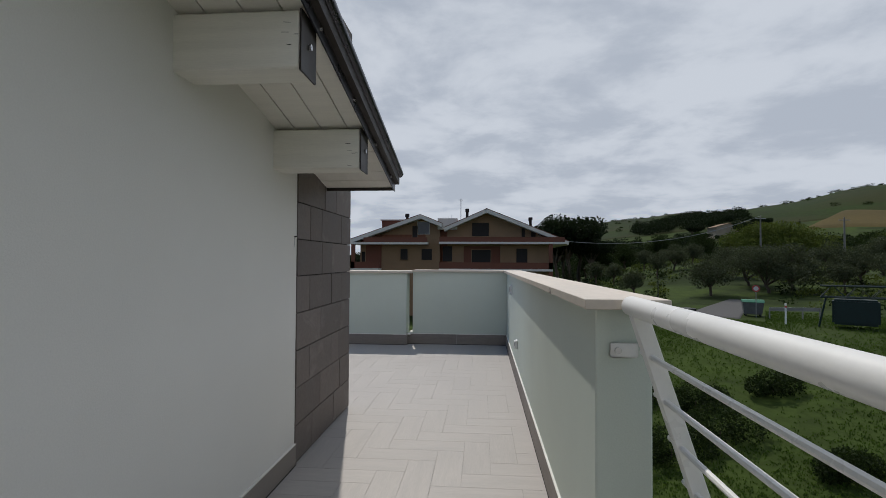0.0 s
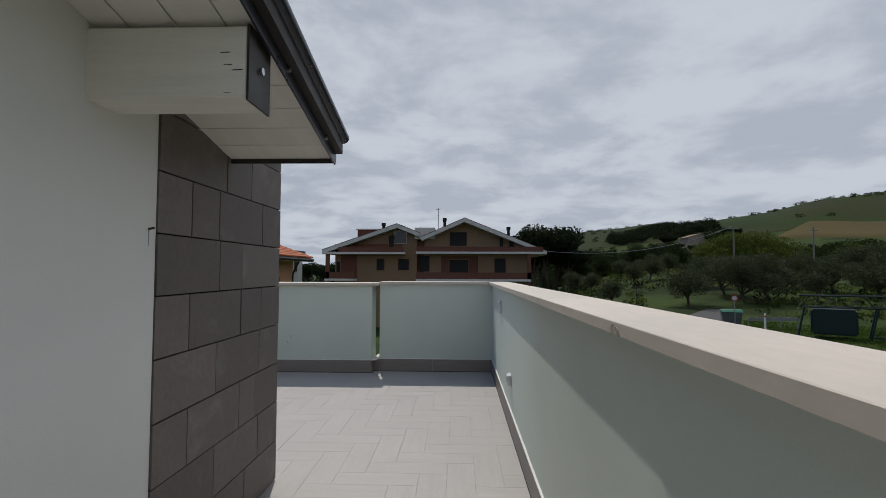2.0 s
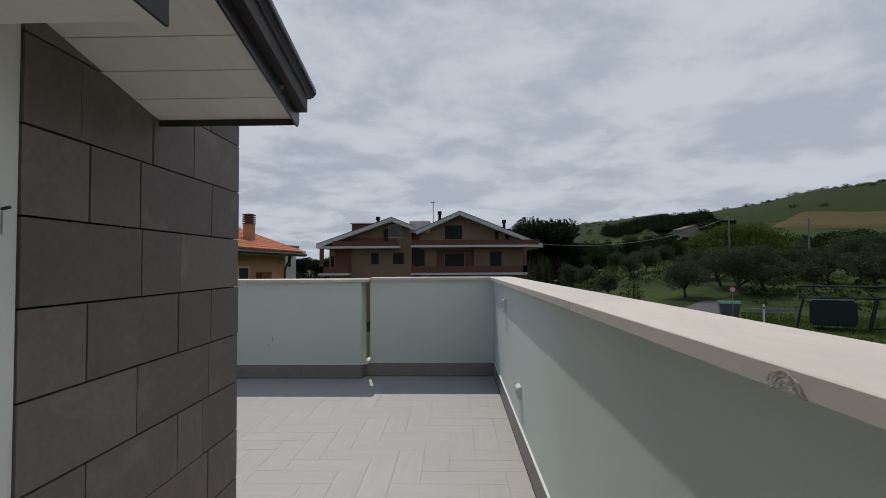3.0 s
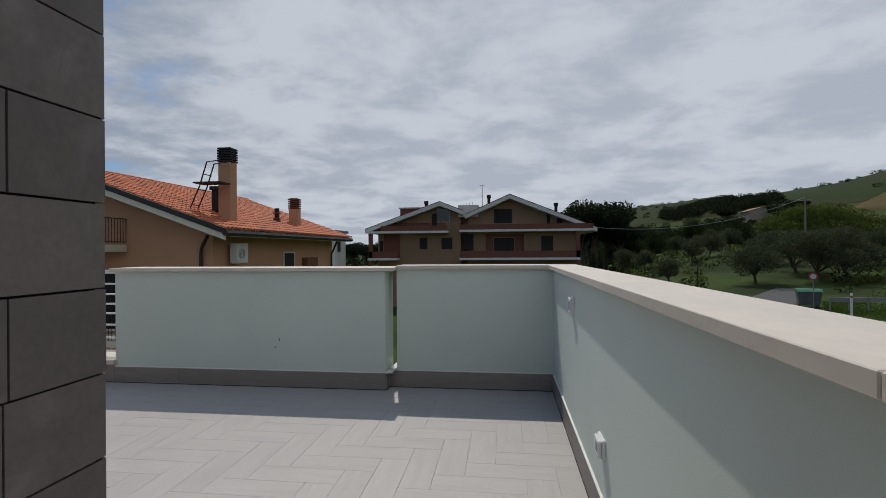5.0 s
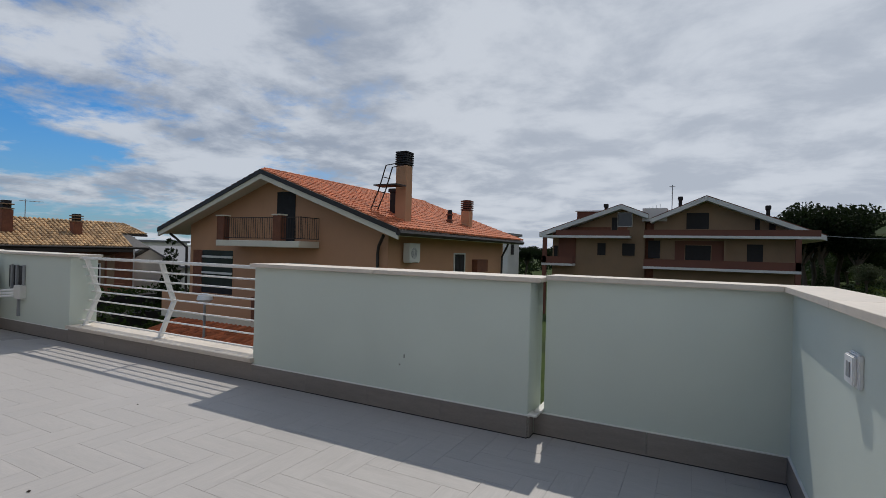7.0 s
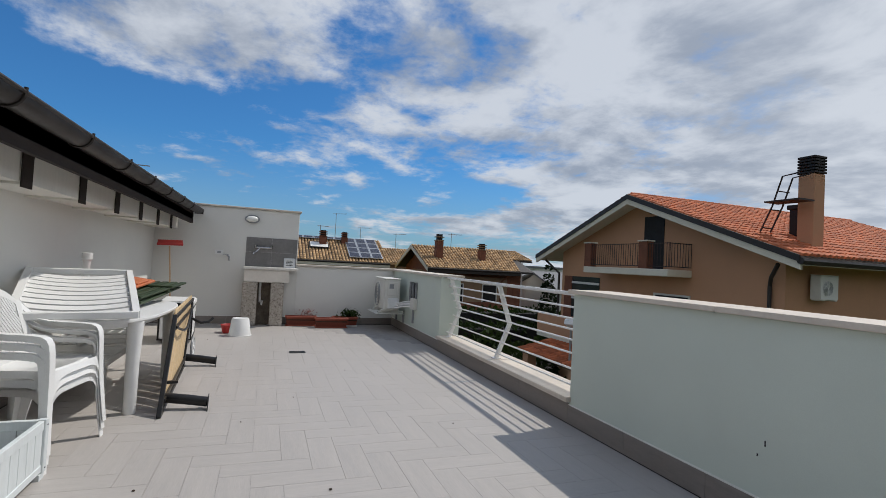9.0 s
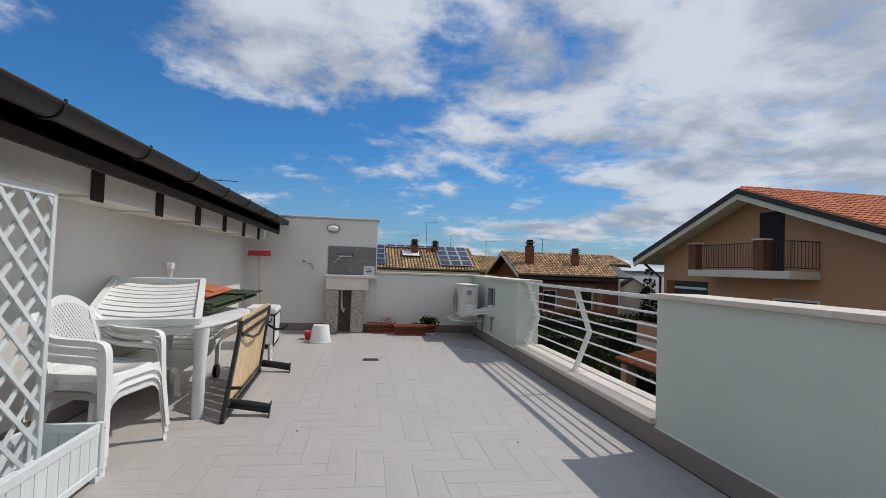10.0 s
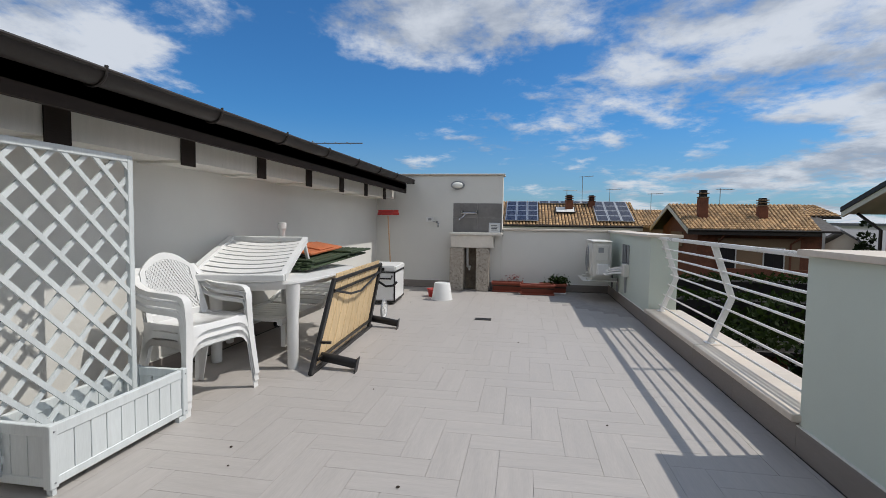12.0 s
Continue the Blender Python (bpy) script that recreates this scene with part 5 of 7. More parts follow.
def draped(name, corners, material, label, lift=0.12, n=14, kind="structure"):
    """A patch between four (az, r) corners, laid on the land."""
    v, f = [], []
    for i in range(n + 1):
        for j in range(n + 1):
            s, t = i / n, j / n
            az = (corners[0][0] * (1 - s) + corners[1][0] * s) * (1 - t) + (corners[3][0] * (1 - s) + corners[2][0] * s) * t
            r = (corners[0][1] * (1 - s) + corners[1][1] * s) * (1 - t) + (corners[3][1] * (1 - s) + corners[2][1] * s) * t
            x, y = spot(az, r)
            edge = i in (0, n) or j in (0, n)
            v.append((x, y, land(x, y) + (-0.5 if edge else lift)))
    for i in range(n):
        for j in range(n):
            a = i * (n + 1) + j
            f.append((a, a + 1, a + n + 2, a + n + 1))
    return tagged(new(name, grid_mesh(name, v, f, material, True)), label, kind=kind)


draped("road", [(21.6, 44.5), (27.0, 42.5), (27.9, 58), (26.0, 58)], M_ROAD, "narrow grey asphalt lane", 0.06, 24)
# added sheet of darker green that dims the hill's own grass
draped("hill_dim_sheet", [(9, 318), (56, 318), (56, 515), (9, 515)], M_HILLDIM, "darker olive-green sheet added to dim the hilltop", 0.4, 70)
draped("field", [(31.5, 298), (46, 276), (46, 318), (34.5, 342)], M_WHEAT, "ochre-brown ploughed field on the hillside", 0.9)


# ---- trees ----
def blob_fill(blobs):
    w = np.array([b[3] ** 2 for b in blobs])
    w = w / w.sum()
    cen = np.array([b[:3] for b in blobs])
    rad = np.array([b[3] for b in blobs])

    def fill(rng, n):
        k = rng.choice(len(blobs), n, p=w)
        d = rng.normal(size=(n, 3))
        d /= np.linalg.norm(d, axis=1)[:, None]
        q = rng.uniform(0.35, 1.0, n) ** 0.5
        return cen[k] + d * (rad[k] * q)[:, None] * np.array([1, 1, 0.8])
    return fill


def tree(name, label, kind, seed, h, spread, trunk_h, material, leaves, leaf):
    """A tree of trunk, limbs and a crown of leaf clumps; stands at the origin."""
    rnd = random.Random(seed)
    t = thing(name, label, "tree")
    bm = bmesh.new()
    bend = rnd.uniform(-0.1, 0.1) * h
    top = Vector((bend, rnd.uniform(-0.06, 0.06) * h, trunk_h))
    tube(bm, [(0, 0, -0.4), Vector((bend * 0.3, 0, trunk_h * 0.5)), top], 0.055 * h * 0.6, 8, 0.028 * h)
    blobs = []
    limbs = 7 if kind != "cone" else 0
    for k in range(limbs):
        a = k * 2 * math.pi / limbs + rnd.uniform(-0.4, 0.4)
        rr = spread * rnd.uniform(0.35, 0.72)
        zz = trunk_h + (h - trunk_h) * (rnd.uniform(0.2, 0.72) if kind == "round" else rnd.uniform(0.55, 0.8))
        tip = Vector((rr * math.cos(a), rr * math.sin(a), zz))
        tube(bm, [top * 0.9, top.lerp(tip, 0.5) + Vector((0, 0, 0.05 * h)), tip], 0.018 * h, 6, 0.006 * h)
        blobs.append((*tip, spread * rnd.uniform(0.30, 0.46)))
        tip2 = tip * 0.75 + Vector((rnd.uniform(-0.2, 0.2) * spread, rnd.uniform(-0.2, 0.2) * spread, 0.14 * h))
        blobs.append((*tip2, spread * rnd.uniform(0.22, 0.36)))
    if kind == "cone":
        for k in range(12):
            q = k / 11
            blobs.append((rnd.uniform(-0.1, 0.1) * spread, rnd.uniform(-0.1, 0.1) * spread, trunk_h + (h - trunk_h) * q, spread * (0.25 + 0.75 * math.sin(math.pi * (0.25 + 0.72 * q)))))
    else:
        blobs.append((bend, 0, h - spread * 0.35, spread * 0.4))
        blobs.append((bend * 0.5, 0, trunk_h + (h - trunk_h) * 0.5, spread * 0.5))
    part("trunk", bm, M_BARK, t, smooth=True)
    ob = new("crown", leaf_mesh("crown", leaves, blob_fill(blobs), leaf, material, seed))
    ob.parent = t
    tagged(ob, "uneven leafy crown")
    return t


def grove(proto, places, seed):
    """Sets a tree at its first place and copies of it at the others: (az, r, size)."""
    rnd = random.Random(seed)
    for i, (az, r, s) in enumerate(places):
        x, y = spot(az, r)
        m = pose(x, y, land(x, y) - 0.05, 0, 0, rnd.uniform(0, 360))
        ob = proto if i == 0 else copy_thing(proto, m)
        ob.matrix_basis = m @ Matrix.Scale(s, 4)


olive_a = tree("olive_tree", "grey-green olive tree on the meadow", "round", 3, 4.8, 3.0, 1.0, M_OLIVE, 7000, 0.105)
olive_b = tree("olive_tree", "broad grey-green olive tree by the lane", "round", 8, 5.4, 4.0, 0.9, M_OLIVE, 9000, 0.11)
olive_c = tree("olive_tree", "small grey-green olive tree on the slope", "round", 12, 3.6, 1.9, 1.2, M_OLIVE, 3600, 0.095)
grove(olive_a, [(24.3, 60, 1.0), (36.2, 74, 1.0), (39.4, 70, 1.05), (42.2, 66, 1.1), (20.8, 92, 1.0), (33.9, 86, 1.0)], 1)
grove(olive_b, [(29.3, 64, 1.0), (31.2, 67, 1.02), (27.6, 70, 0.95), (37.6, 86, 1.0), (41.0, 84, 1.1), (44.0, 78, 1.1), (26.2, 78, 0.85)], 2)
grove(olive_c, [(16.9, 64, 1.0), (19.2, 84, 1.1), (14.8, 88, 1.1), (22.6, 98, 1.2), (17.9, 104, 1.2), (12.9, 96, 1.3), (35.0, 66, 0.9)], 3)
bush_a = tree("broad_tree", "dark green leafy tree on the slope", "round", 21, 7.5, 4.2, 1.8, M_BUSH, 6000, 0.18)
grove(bush_a, [(13.4, 118, 1.0), (16.0, 126, 0.9), (19.5, 128, 1.0), (11.8, 132, 1.1), (23.5, 134, 1.0), (28.6, 138, 1.0), (33.4, 128, 0.9), (37.5, 132, 1.0), (41.5, 124, 1.1)], 4)
spring = tree("leafy_tree", "fresh yellow-green spring tree", "round", 31, 7.0, 4.4, 1.6, M_SPRING, 6000, 0.17)
grove(spring, [(28.2, 112, 1.25), (30.4, 114, 1.3), (32.2, 118, 1.2), (26.6, 122, 1.0), (33.8, 140, 1.1), (38.2, 150, 1.2), (40.8, 156, 1.2), (43.2, 148, 1.2)], 5)
pine = tree("pine_tree", "dark umbrella pine on the ridge", "flat", 41, 11, 5.4, 4.5, M_PINELEAF, 6500, 0.26)
grove(pine, [(8.7, 112, 1.30), (10.1, 112, 1.42), (7.8, 118, 1.25), (11.0, 120, 1.30), (12.4, 112, 0.85), (9.4, 124, 1.35), (14.2, 150, 0.8), (22.6, 288, 0.8), (23.0, 292, 0.7), (26.9, 284, 0.75), (27.4, 290, 0.7), (23.9, 278, 0.5), (25.0, 276, 0.42), (26.3, 276, 0.45), (17.0, 200, 0.6), (19.5, 215, 0.65), (20.6, 230, 0.7), (15.6, 190, 0.6), (28.4, 300, 0.7), (29.0, 296, 0.7), (-15.5, 150, 0.85), (-13.8, 156, 0.9), (-12.6, 150, 0.8), (-17.5, 160, 0.9)], 6)
cypress = tree("cypress_tree", "slim dark cypress tree", "cone", 51, 8.0, 0.85, 0.3, M_PINELEAF, 2600, 0.14)
grove(cypress, [(9.7, 84, 0.72), (10.3, 86, 0.66), (29.5, 282, 0.8), (30.3, 280, 0.9), (31.0, 282, 0.8), (31.7, 278, 1.0), (29.0, 285, 0.7), (-51.8, 37.2, 0.99)], 7)


def scatter(name, label, sites, az, rr, leaf, material, seed, crown=(0.0, 0.0), per=1, power=0.7, upright=0.0, clump=0.06, keep=None):
    """Countless plants upon the land as one mesh: at each site a small crown of leaves."""
    rng = np.random.default_rng(seed)
    a = rng.uniform(az[0], az[1], sites)
    r = rr[0] + (rr[1] - rr[0]) * rng.uniform(0, 1, sites) ** power
    c = np.array([(*spot(p, q), 0) for p, q in zip(a, r) if keep is None or keep(p, q)])
    thick = np.array([noise.noise(Vector((x * clump, y * clump, seed))) for x, y, _ in c])
    c = c[thick > rng.uniform(-0.45, 0.2, len(c))]
    c[:, 2] = [land(x, y) for x, y, _ in c]
    size = rng.uniform(0.55, 1.25, len(c))
    c, size = np.repeat(c, per, 0), np.repeat(size, per)

    def fill(g, m):
        d = g.normal(size=(m, 3))
        d /= np.linalg.norm(d, axis=1)[:, None]
        q = d * (g.uniform(0.2, 1.0, m) ** 0.5 * size)[:, None] * np.array([crown[0], crown[0], crown[1]])
        q[:, 2] = np.abs(q[:, 2] + crown[1] * 0.6 * size)
        q[:, 2] += g.uniform(0, leaf * 0.7, m)
        return c + q
    tagged(new(name, leaf_mesh(name, len(c), fill, leaf, material, seed, upright)), label, "vegetation", kind="stuff")


scatter("tall_grass", "tall meadow grass and weeds", 76000, (5, 60), (9, 50), 0.055, M_TUFT, 61, (0.12, 0.05), 3, 0.75, 1.3, 0.12,
        lambda a, r: not (20 < a < 29 and 42 < r < 68))
scatter("undergrowth", "low dark scrub among the olive trees", 700, (8, 48), (50, 125), 0.17, M_BUSH, 62, (0.9, 0.6), 34, keep=lambda a, r: not (20 < a < 30 and r < 74))
scatter("spring_scrub", "bright green weeds on the slope", 900, (12, 48), (50, 150), 0.16, M_SPRING, 63, (1.0, 0.5), 40, keep=lambda a, r: not (20 < a < 30 and r < 74))
scatter("hill_woods", "dark woodland on the far hills", 620, (8, 36), (140, 300), 0.5, M_PINELEAF, 64, (2.6, 2.3), 130, 0.8, 0.0, 0.03,
        lambda a, r: not (23.4 < a < 27.3 and r > 225) and not (a > 30.5 and r > 262))
scatter("slope_trees", "mixed green trees on the slope", 1000, (8, 40), (130, 280), 0.45, M_BUSH, 68, (2.4, 1.9), 100, 0.8, 0.0, 0.03,
        lambda a, r: not (23.4 < a < 27.3 and r > 225) and not (a > 30.5 and r > 262))
scatter("ridge_wood", "dark wood along the ridge behind the house", 240, (17, 27.5), (322, 392), 0.6, M_PINELEAF, 69, (4.0, 3.0), 150, 0.8, 0.0, 0.005)
scatter("hill_hedgerows", "scattered bushes on the far hills", 130, (8, 52), (345, 480), 0.45, M_BUSH, 67, (2.4, 1.3), 90, 0.8, 0.0, 0.02)
scatter("ridge_trees", "tree line along the hilltop", 70, (6, 52), (478, 500), 0.5, M_BUSH, 65, (3.6, 1.5), 120, 0.8, 0.0, 0.02)
scatter("plain_trees", "distant dark trees of the plain", 330, (-60, 4), (170, 330), 0.9, M_PINELEAF, 66, (4.0, 4.2), 60, 0.8, 0.0, 0.02)


def shrub(name, label, az, r, blobs, n, leaf, material, seed):
    x, y = spot(az, r)
    t = thing(name, label, "bush", pose(x, y, land(x, y)))
    ob = new("foliage", leaf_mesh("foliage", n, blob_fill(blobs), leaf, material, seed))
    ob.parent = t
    part("stem", tube(bmesh.new(), [(0, 0, -0.2), (0.05, 0, 0.4)], 0.05, 6, 0.02), M_BARK, t)


for i, (az, r, s) in enumerate(((20.5, 20, 1.2), (25.0, 22, 1.3), (22.8, 24.5, 1.1), (17.0, 25, 1.2), (29.5, 27, 1.0), (35, 21, 0.9), (32.5, 32, 1.0))):
    shrub("bramble_bush", "dense dark green bramble bush on the grass", az, r, [(0, 0, 0.5 * s, 0.8 * s), (0.8 * s, 0.2, 0.4 * s, 0.7 * s), (-0.7 * s, -0.2, 0.4 * s, 0.6 * s)], 3200, 0.065, M_BUSH, 70 + i)


# ---- along the lane ----
def wheelie_bin(az, r):
    x, y = spot(az, r)
    b = thing("waste_container", "grey waste container with bright green lid", "bin", pose(x, y, land(x, y), 0, 0, -20))
    bm = bmesh.new()
    L = [bm.verts.new(p) for p in ((-0.6, -0.4, 0.15), (0.6, -0.4, 0.15), (0.6, 0.4, 0.15), (-0.6, 0.4, 0.15))]
    U = [bm.verts.new(p) for p in ((-0.72, -0.52, 1.1), (0.72, -0.52, 1.1), (0.72, 0.52, 1.1), (-0.72, 0.52, 1.1))]
    bm.faces.new(L[::-1])
    bm.faces.new(U)
    for i in range(4):
        bm.faces.new((L[i], L[(i + 1) % 4], U[(i + 1) % 4], U[i]))
    part("body", soften(bm, 0.04, 2), M_BINBODY, b)
    bm = bmesh.new()
    prism(bm, [(-0.76, -0.56, 1.1), (-0.76, 0.56, 1.1), (-0.76, 0.3, 1.3), (-0.76, -0.3, 1.3)], (1, 0, 0), 1.52)
    part("lid", soften(bm, 0.03), M_BINLID, b, "bright green lid")
    for sx in (-0.5, 0.5):
        for sy in (-0.35, 0.35):
            part("wheel", tube(bmesh.new(), [(sx - 0.04, sy, 0.08), (sx + 0.04, sy, 0.08)], 0.08, 10), M_BLACK, b)


wheelie_bin(27.9, 46)
x, y = spot(28.2, 45)
ob = thing("road_sign", "round red-rimmed road sign on a pole", "sign", pose(x, y, land(x, y), 0, 0, -25))
part("pole", tube(bmesh.new(), [(0, 0, 0), (0, 0, 2.5)], 0.03, 8), M_GALV, ob)
part("disc", tube(bmesh.new(), [(0, -0.02, 2.25), (0, -0.05, 2.25)], 0.26, 24), M_SIGNRED, ob, "round red rim")
part("face", tube(bmesh.new(), [(0, -0.05, 2.25), (0, -0.055, 2.25)], 0.17, 24), M_PAPER, ob, "pale sign face")
x, y = spot(30.6, 41)
ob = thing("marker_post", "white roadside marker post", "post", pose(x, y, land(x, y)))
part("shaft", soften(boxes((-0.05, 0.05, -0.04, 0.04, 0, 1.5)), 0.01), M_PLASTIC, ob)
part("reflector", boxes((-0.051, 0.051, -0.045, 0.045, 1.2, 1.32)), M_SIGNRED, ob)
for k in range(4):
    x, y = spot(29.3 + k * 1.3, 44 + k * 0.6)
    ob = thing("guard_post", "grey guard rail post beside the lane", "guard rail", pose(x, y, land(x, y)), "guard rail posts")
    part("shaft", soften(boxes((-0.04, 0.04, -0.04, 0.04, 0, 0.9)), 0.01), M_GALV, ob)
ob = thing("guard_rail", "dull grey guard rail beside the lane", "guard rail")
bm = bmesh.new()
p = [Vector((*spot(29.3 + k * 1.3, 44 + k * 0.6), 0)) for k in range(4)]
for q in p:
    q.z = land(q.x, q.y) + 0.78
for a, b in zip(p, p[1:]):
    beam(bm, a, b, 0.05, 0.28)
part("rail", bm, M_GALV, ob)
x, y = spot(19.3, 52)
ob = thing("street_lamp", "dark street lamp post beside the lane", "street lamp", pose(x, y, land(x, y)))
part("pole", tube(bmesh.new(), [(0, 0, 0), (0, 0, 3.3)], 0.06, 8, 0.04), M_BLACK, ob)
bm = bmesh.new()
lathe(bm, [(0.16, 0.0), (0.28, 0.25), (0.28, 0.42), (0.1, 0.55)], 14, (0, 0, 0.0))
part("base_tub", bm, M_BLACK, ob)
x, y = spot(21.6, 38)
ob = thing("road_machine", "small yellow and black road machine on the lane", "machine", pose(x, y, land(x, y), 0, 0, 15))
part("hood", soften(boxes((-0.7, 0.2, -0.45, 0.45, 0.35, 1.0)), 0.08, 2), M_SIGNYEL, ob, "yellow hood")
part("cab", soften(boxes((0.2, 0.85, -0.45, 0.45, 0.35, 1.25)), 0.05), M_BLACK, ob)
for sx in (-0.45, 0.5):
    for sy in (-0.45, 0.35):
        part("wheel", tube(bmesh.new(), [(sx, sy, 0.35), (sx, sy + 0.12, 0.35)], 0.35, 16), M_BLACK, ob)


def truss_rig():
    """Dark green lattice boom lying on a tank."""
    x, y = spot(39.0, 42)
    t = thing("lattice_boom", "dark green steel lattice boom lying over a tank", "machine", pose(x, y, land(x, y), 0, 0, -34))
    bm = bmesh.new()
    quad_box(bm, -3.6, -1.2, -0.7, 0.7, 0.25, 1.9)
    part("tank", soften(bm, 0.12, 2), M_GREENMETAL, t)
    for yy in (-0.55, 0.55):
        for zz in (2.0, 2.75):
            part("chord", tube(bmesh.new(), [(-4.2, yy, zz), (7.5, yy, zz + 0.1)], 0.05, 6), M_GREENMETAL, t)
        for k in range(9):
            a = -4.2 + k * 1.3
            part("brace", tube(bmesh.new(), [(a, yy, 2.0), (a + 0.65, yy, 2.8), (a + 1.3, yy, 2.0)], 0.028, 5), M_GREENMETAL, t)
    for k in range(9):
        a = -4.2 + k * 1.3
        for zz in (2.0, 2.77):
            part("cross_bar", tube(bmesh.new(), [(a, -0.55, zz), (a, 0.55, zz)], 0.028, 5), M_GREENMETAL, t)
    for a in (-4.3, -0.6, 3.4, 7.0):
        for yy in (-0.5, 0.5):
            part("leg", tube(bmesh.new(), [(a, yy, 0), (a + 0.4, yy, 2.05)], 0.06, 6), M_GREENMETAL, t)
    for k in range(6):
        a = -0.4 + k * 1.2
        part("low_brace", tube(bmesh.new(), [(a, -0.5, 0.25), (a + 0.6, -0.5, 1.1), (a + 1.2, -0.5, 0.25)], 0.03, 5), M_GREENMETAL, t)
    part("low_chord", tube(bmesh.new(), [(-0.6, -0.5, 0.22), (7.0, -0.5, 0.22)], 0.06, 6), M_GREENMETAL, t)


truss_rig()


def pole_with(az, r, h, name, label):
    x, y = spot(az, r)
    ob = thing(name, label, "pole", pose(x, y, land(x, y)))
    part("shaft", tube(bmesh.new(), [(0, 0, 0), (0, 0, h)], 0.16, 8, 0.10), M_PAVE, ob, smooth=True)
    part("crossarm", boxes((-0.8, 0.8, -0.06, 0.06, h - 0.5, h - 0.38)), M_GALV, ob)
    return Vector((x, y, land(x, y) + h))


p1 = pole_with(28.6, 92, 8.5, "utility_pole", "concrete utility pole above the trees")
p2 = pole_with(35.0, 96, 8.0, "utility_pole", "pale concrete utility pole above the trees")
ob = thing("power_cable", "sagging power cable from house to pole", "cable")
q0 = Vector((11.0, 60.5, 3.9))
bm = bmesh.new()
tube(bm, [q0.lerp(p1, k / 16) + Vector((0, 0, -7.0 * (k / 16) * (1 - k / 16))) for k in range(17)], 0.035, 5)
part("strand", bm, M_DIAL, ob)

# white mesh fence at the foot of the house
ob = thing("mesh_fence", "pale green welded mesh fence on the grass", "fence")
fp = [(5.0 + k * 2.0, 6.4 - k * 0.35) for k in range(8)]
for k, (x, y) in enumerate(fp):
    z = land(x, y)
    part("fence_post", soften(boxes((x - 0.03, x + 0.03, y - 0.03, y + 0.03, z, z + 1.15)), 0.006), M_PLASTIC, ob)
for (xa, ya), (xb, yb) in zip(fp, fp[1:]):
    za, zb = land(xa, ya), land(xb, yb)
    bm = bmesh.new()
    for zz in (0.15, 0.55, 1.05):
        beam(bm, (xa, ya, za + zz), (xb, yb, zb + zz), 0.012, 0.02)
    for j in range(1, 24):
        q = j / 24
        beam(bm, (xa + (xb - xa) * q, ya + (yb - ya) * q, za + (zb - za) * q + 0.12), (xa + (xb - xa) * q, ya + (yb - ya) * q, za + (zb - za) * q + 1.08), 0.008, 0.008)
    part("mesh_panel", bm, M_HEDGE, ob, "green wire mesh")


# ---- houses ----
def window_on(parent, x0, x1, y, z0, z1, frame_mat=None, shutter=True, side="y"):
    """A window on a wall that faces -y (side y) or +x (side x, then x0, x1 run along y)."""
    d = 0.05

    def bx(a0, a1, o0, o1, c0, c1):
        return (a0, a1, y - o1, y - o0, c0, c1) if side == "y" else (y + o0, y + o1, a0, a1, c0, c1)
    f = frame_mat or M_OFFWHITE
    bm = boxes(bx(x0 - 0.07, x0, -0.02, d, z0 - 0.07, z1 + 0.07), bx(x1, x1 + 0.07, -0.02, d, z0 - 0.07, z1 + 0.07), bx(x0, x1, -0.02, d, z1, z1 + 0.07), bx(x0, x1, -0.02, d + 0.04, z0 - 0.07, z0))
    w = part("window", bm, f, parent)
    part("pane", boxes(bx(x0, x1, -0.01, 0.012, z0, z1)), M_PANEGLASS if not shutter else M_SHUT, w)
    if shutter:
        xm = (x0 + x1) / 2
        for a, b in ((x0 + 0.02, xm - 0.01), (xm + 0.01, x1 - 0.02)):
            part("shutter", boxes(bx(a, b, 0.012, 0.03, z0 + 0.02, z1 - 0.02)), M_SHUT, w)
    return w


def tile_strip(bm, o, ux, uy, r, length):
    """One clay tile: a low arch of width 2r across ux, running down uy."""
    n = ux.cross(uy).normalized()
    if n.z < 0:
        n = -n
    A, B = [], []
    for k in range(5):
        a = math.pi * k / 4
        A.append(bm.verts.new(o + ux * (-r * math.cos(a)) + n * (r * 0.85 * math.sin(a))))
        B.append(bm.verts.new(o + uy * length + ux * (-r * 0.9 * math.cos(a)) + n * (r * 0.85 * math.sin(a) + 0.035)))
    for k in range(4):
        bm.faces.new((A[k], A[k + 1], B[k + 1], B[k]))
    bm.faces.new(B)
    bm.faces.new(A[::-1])


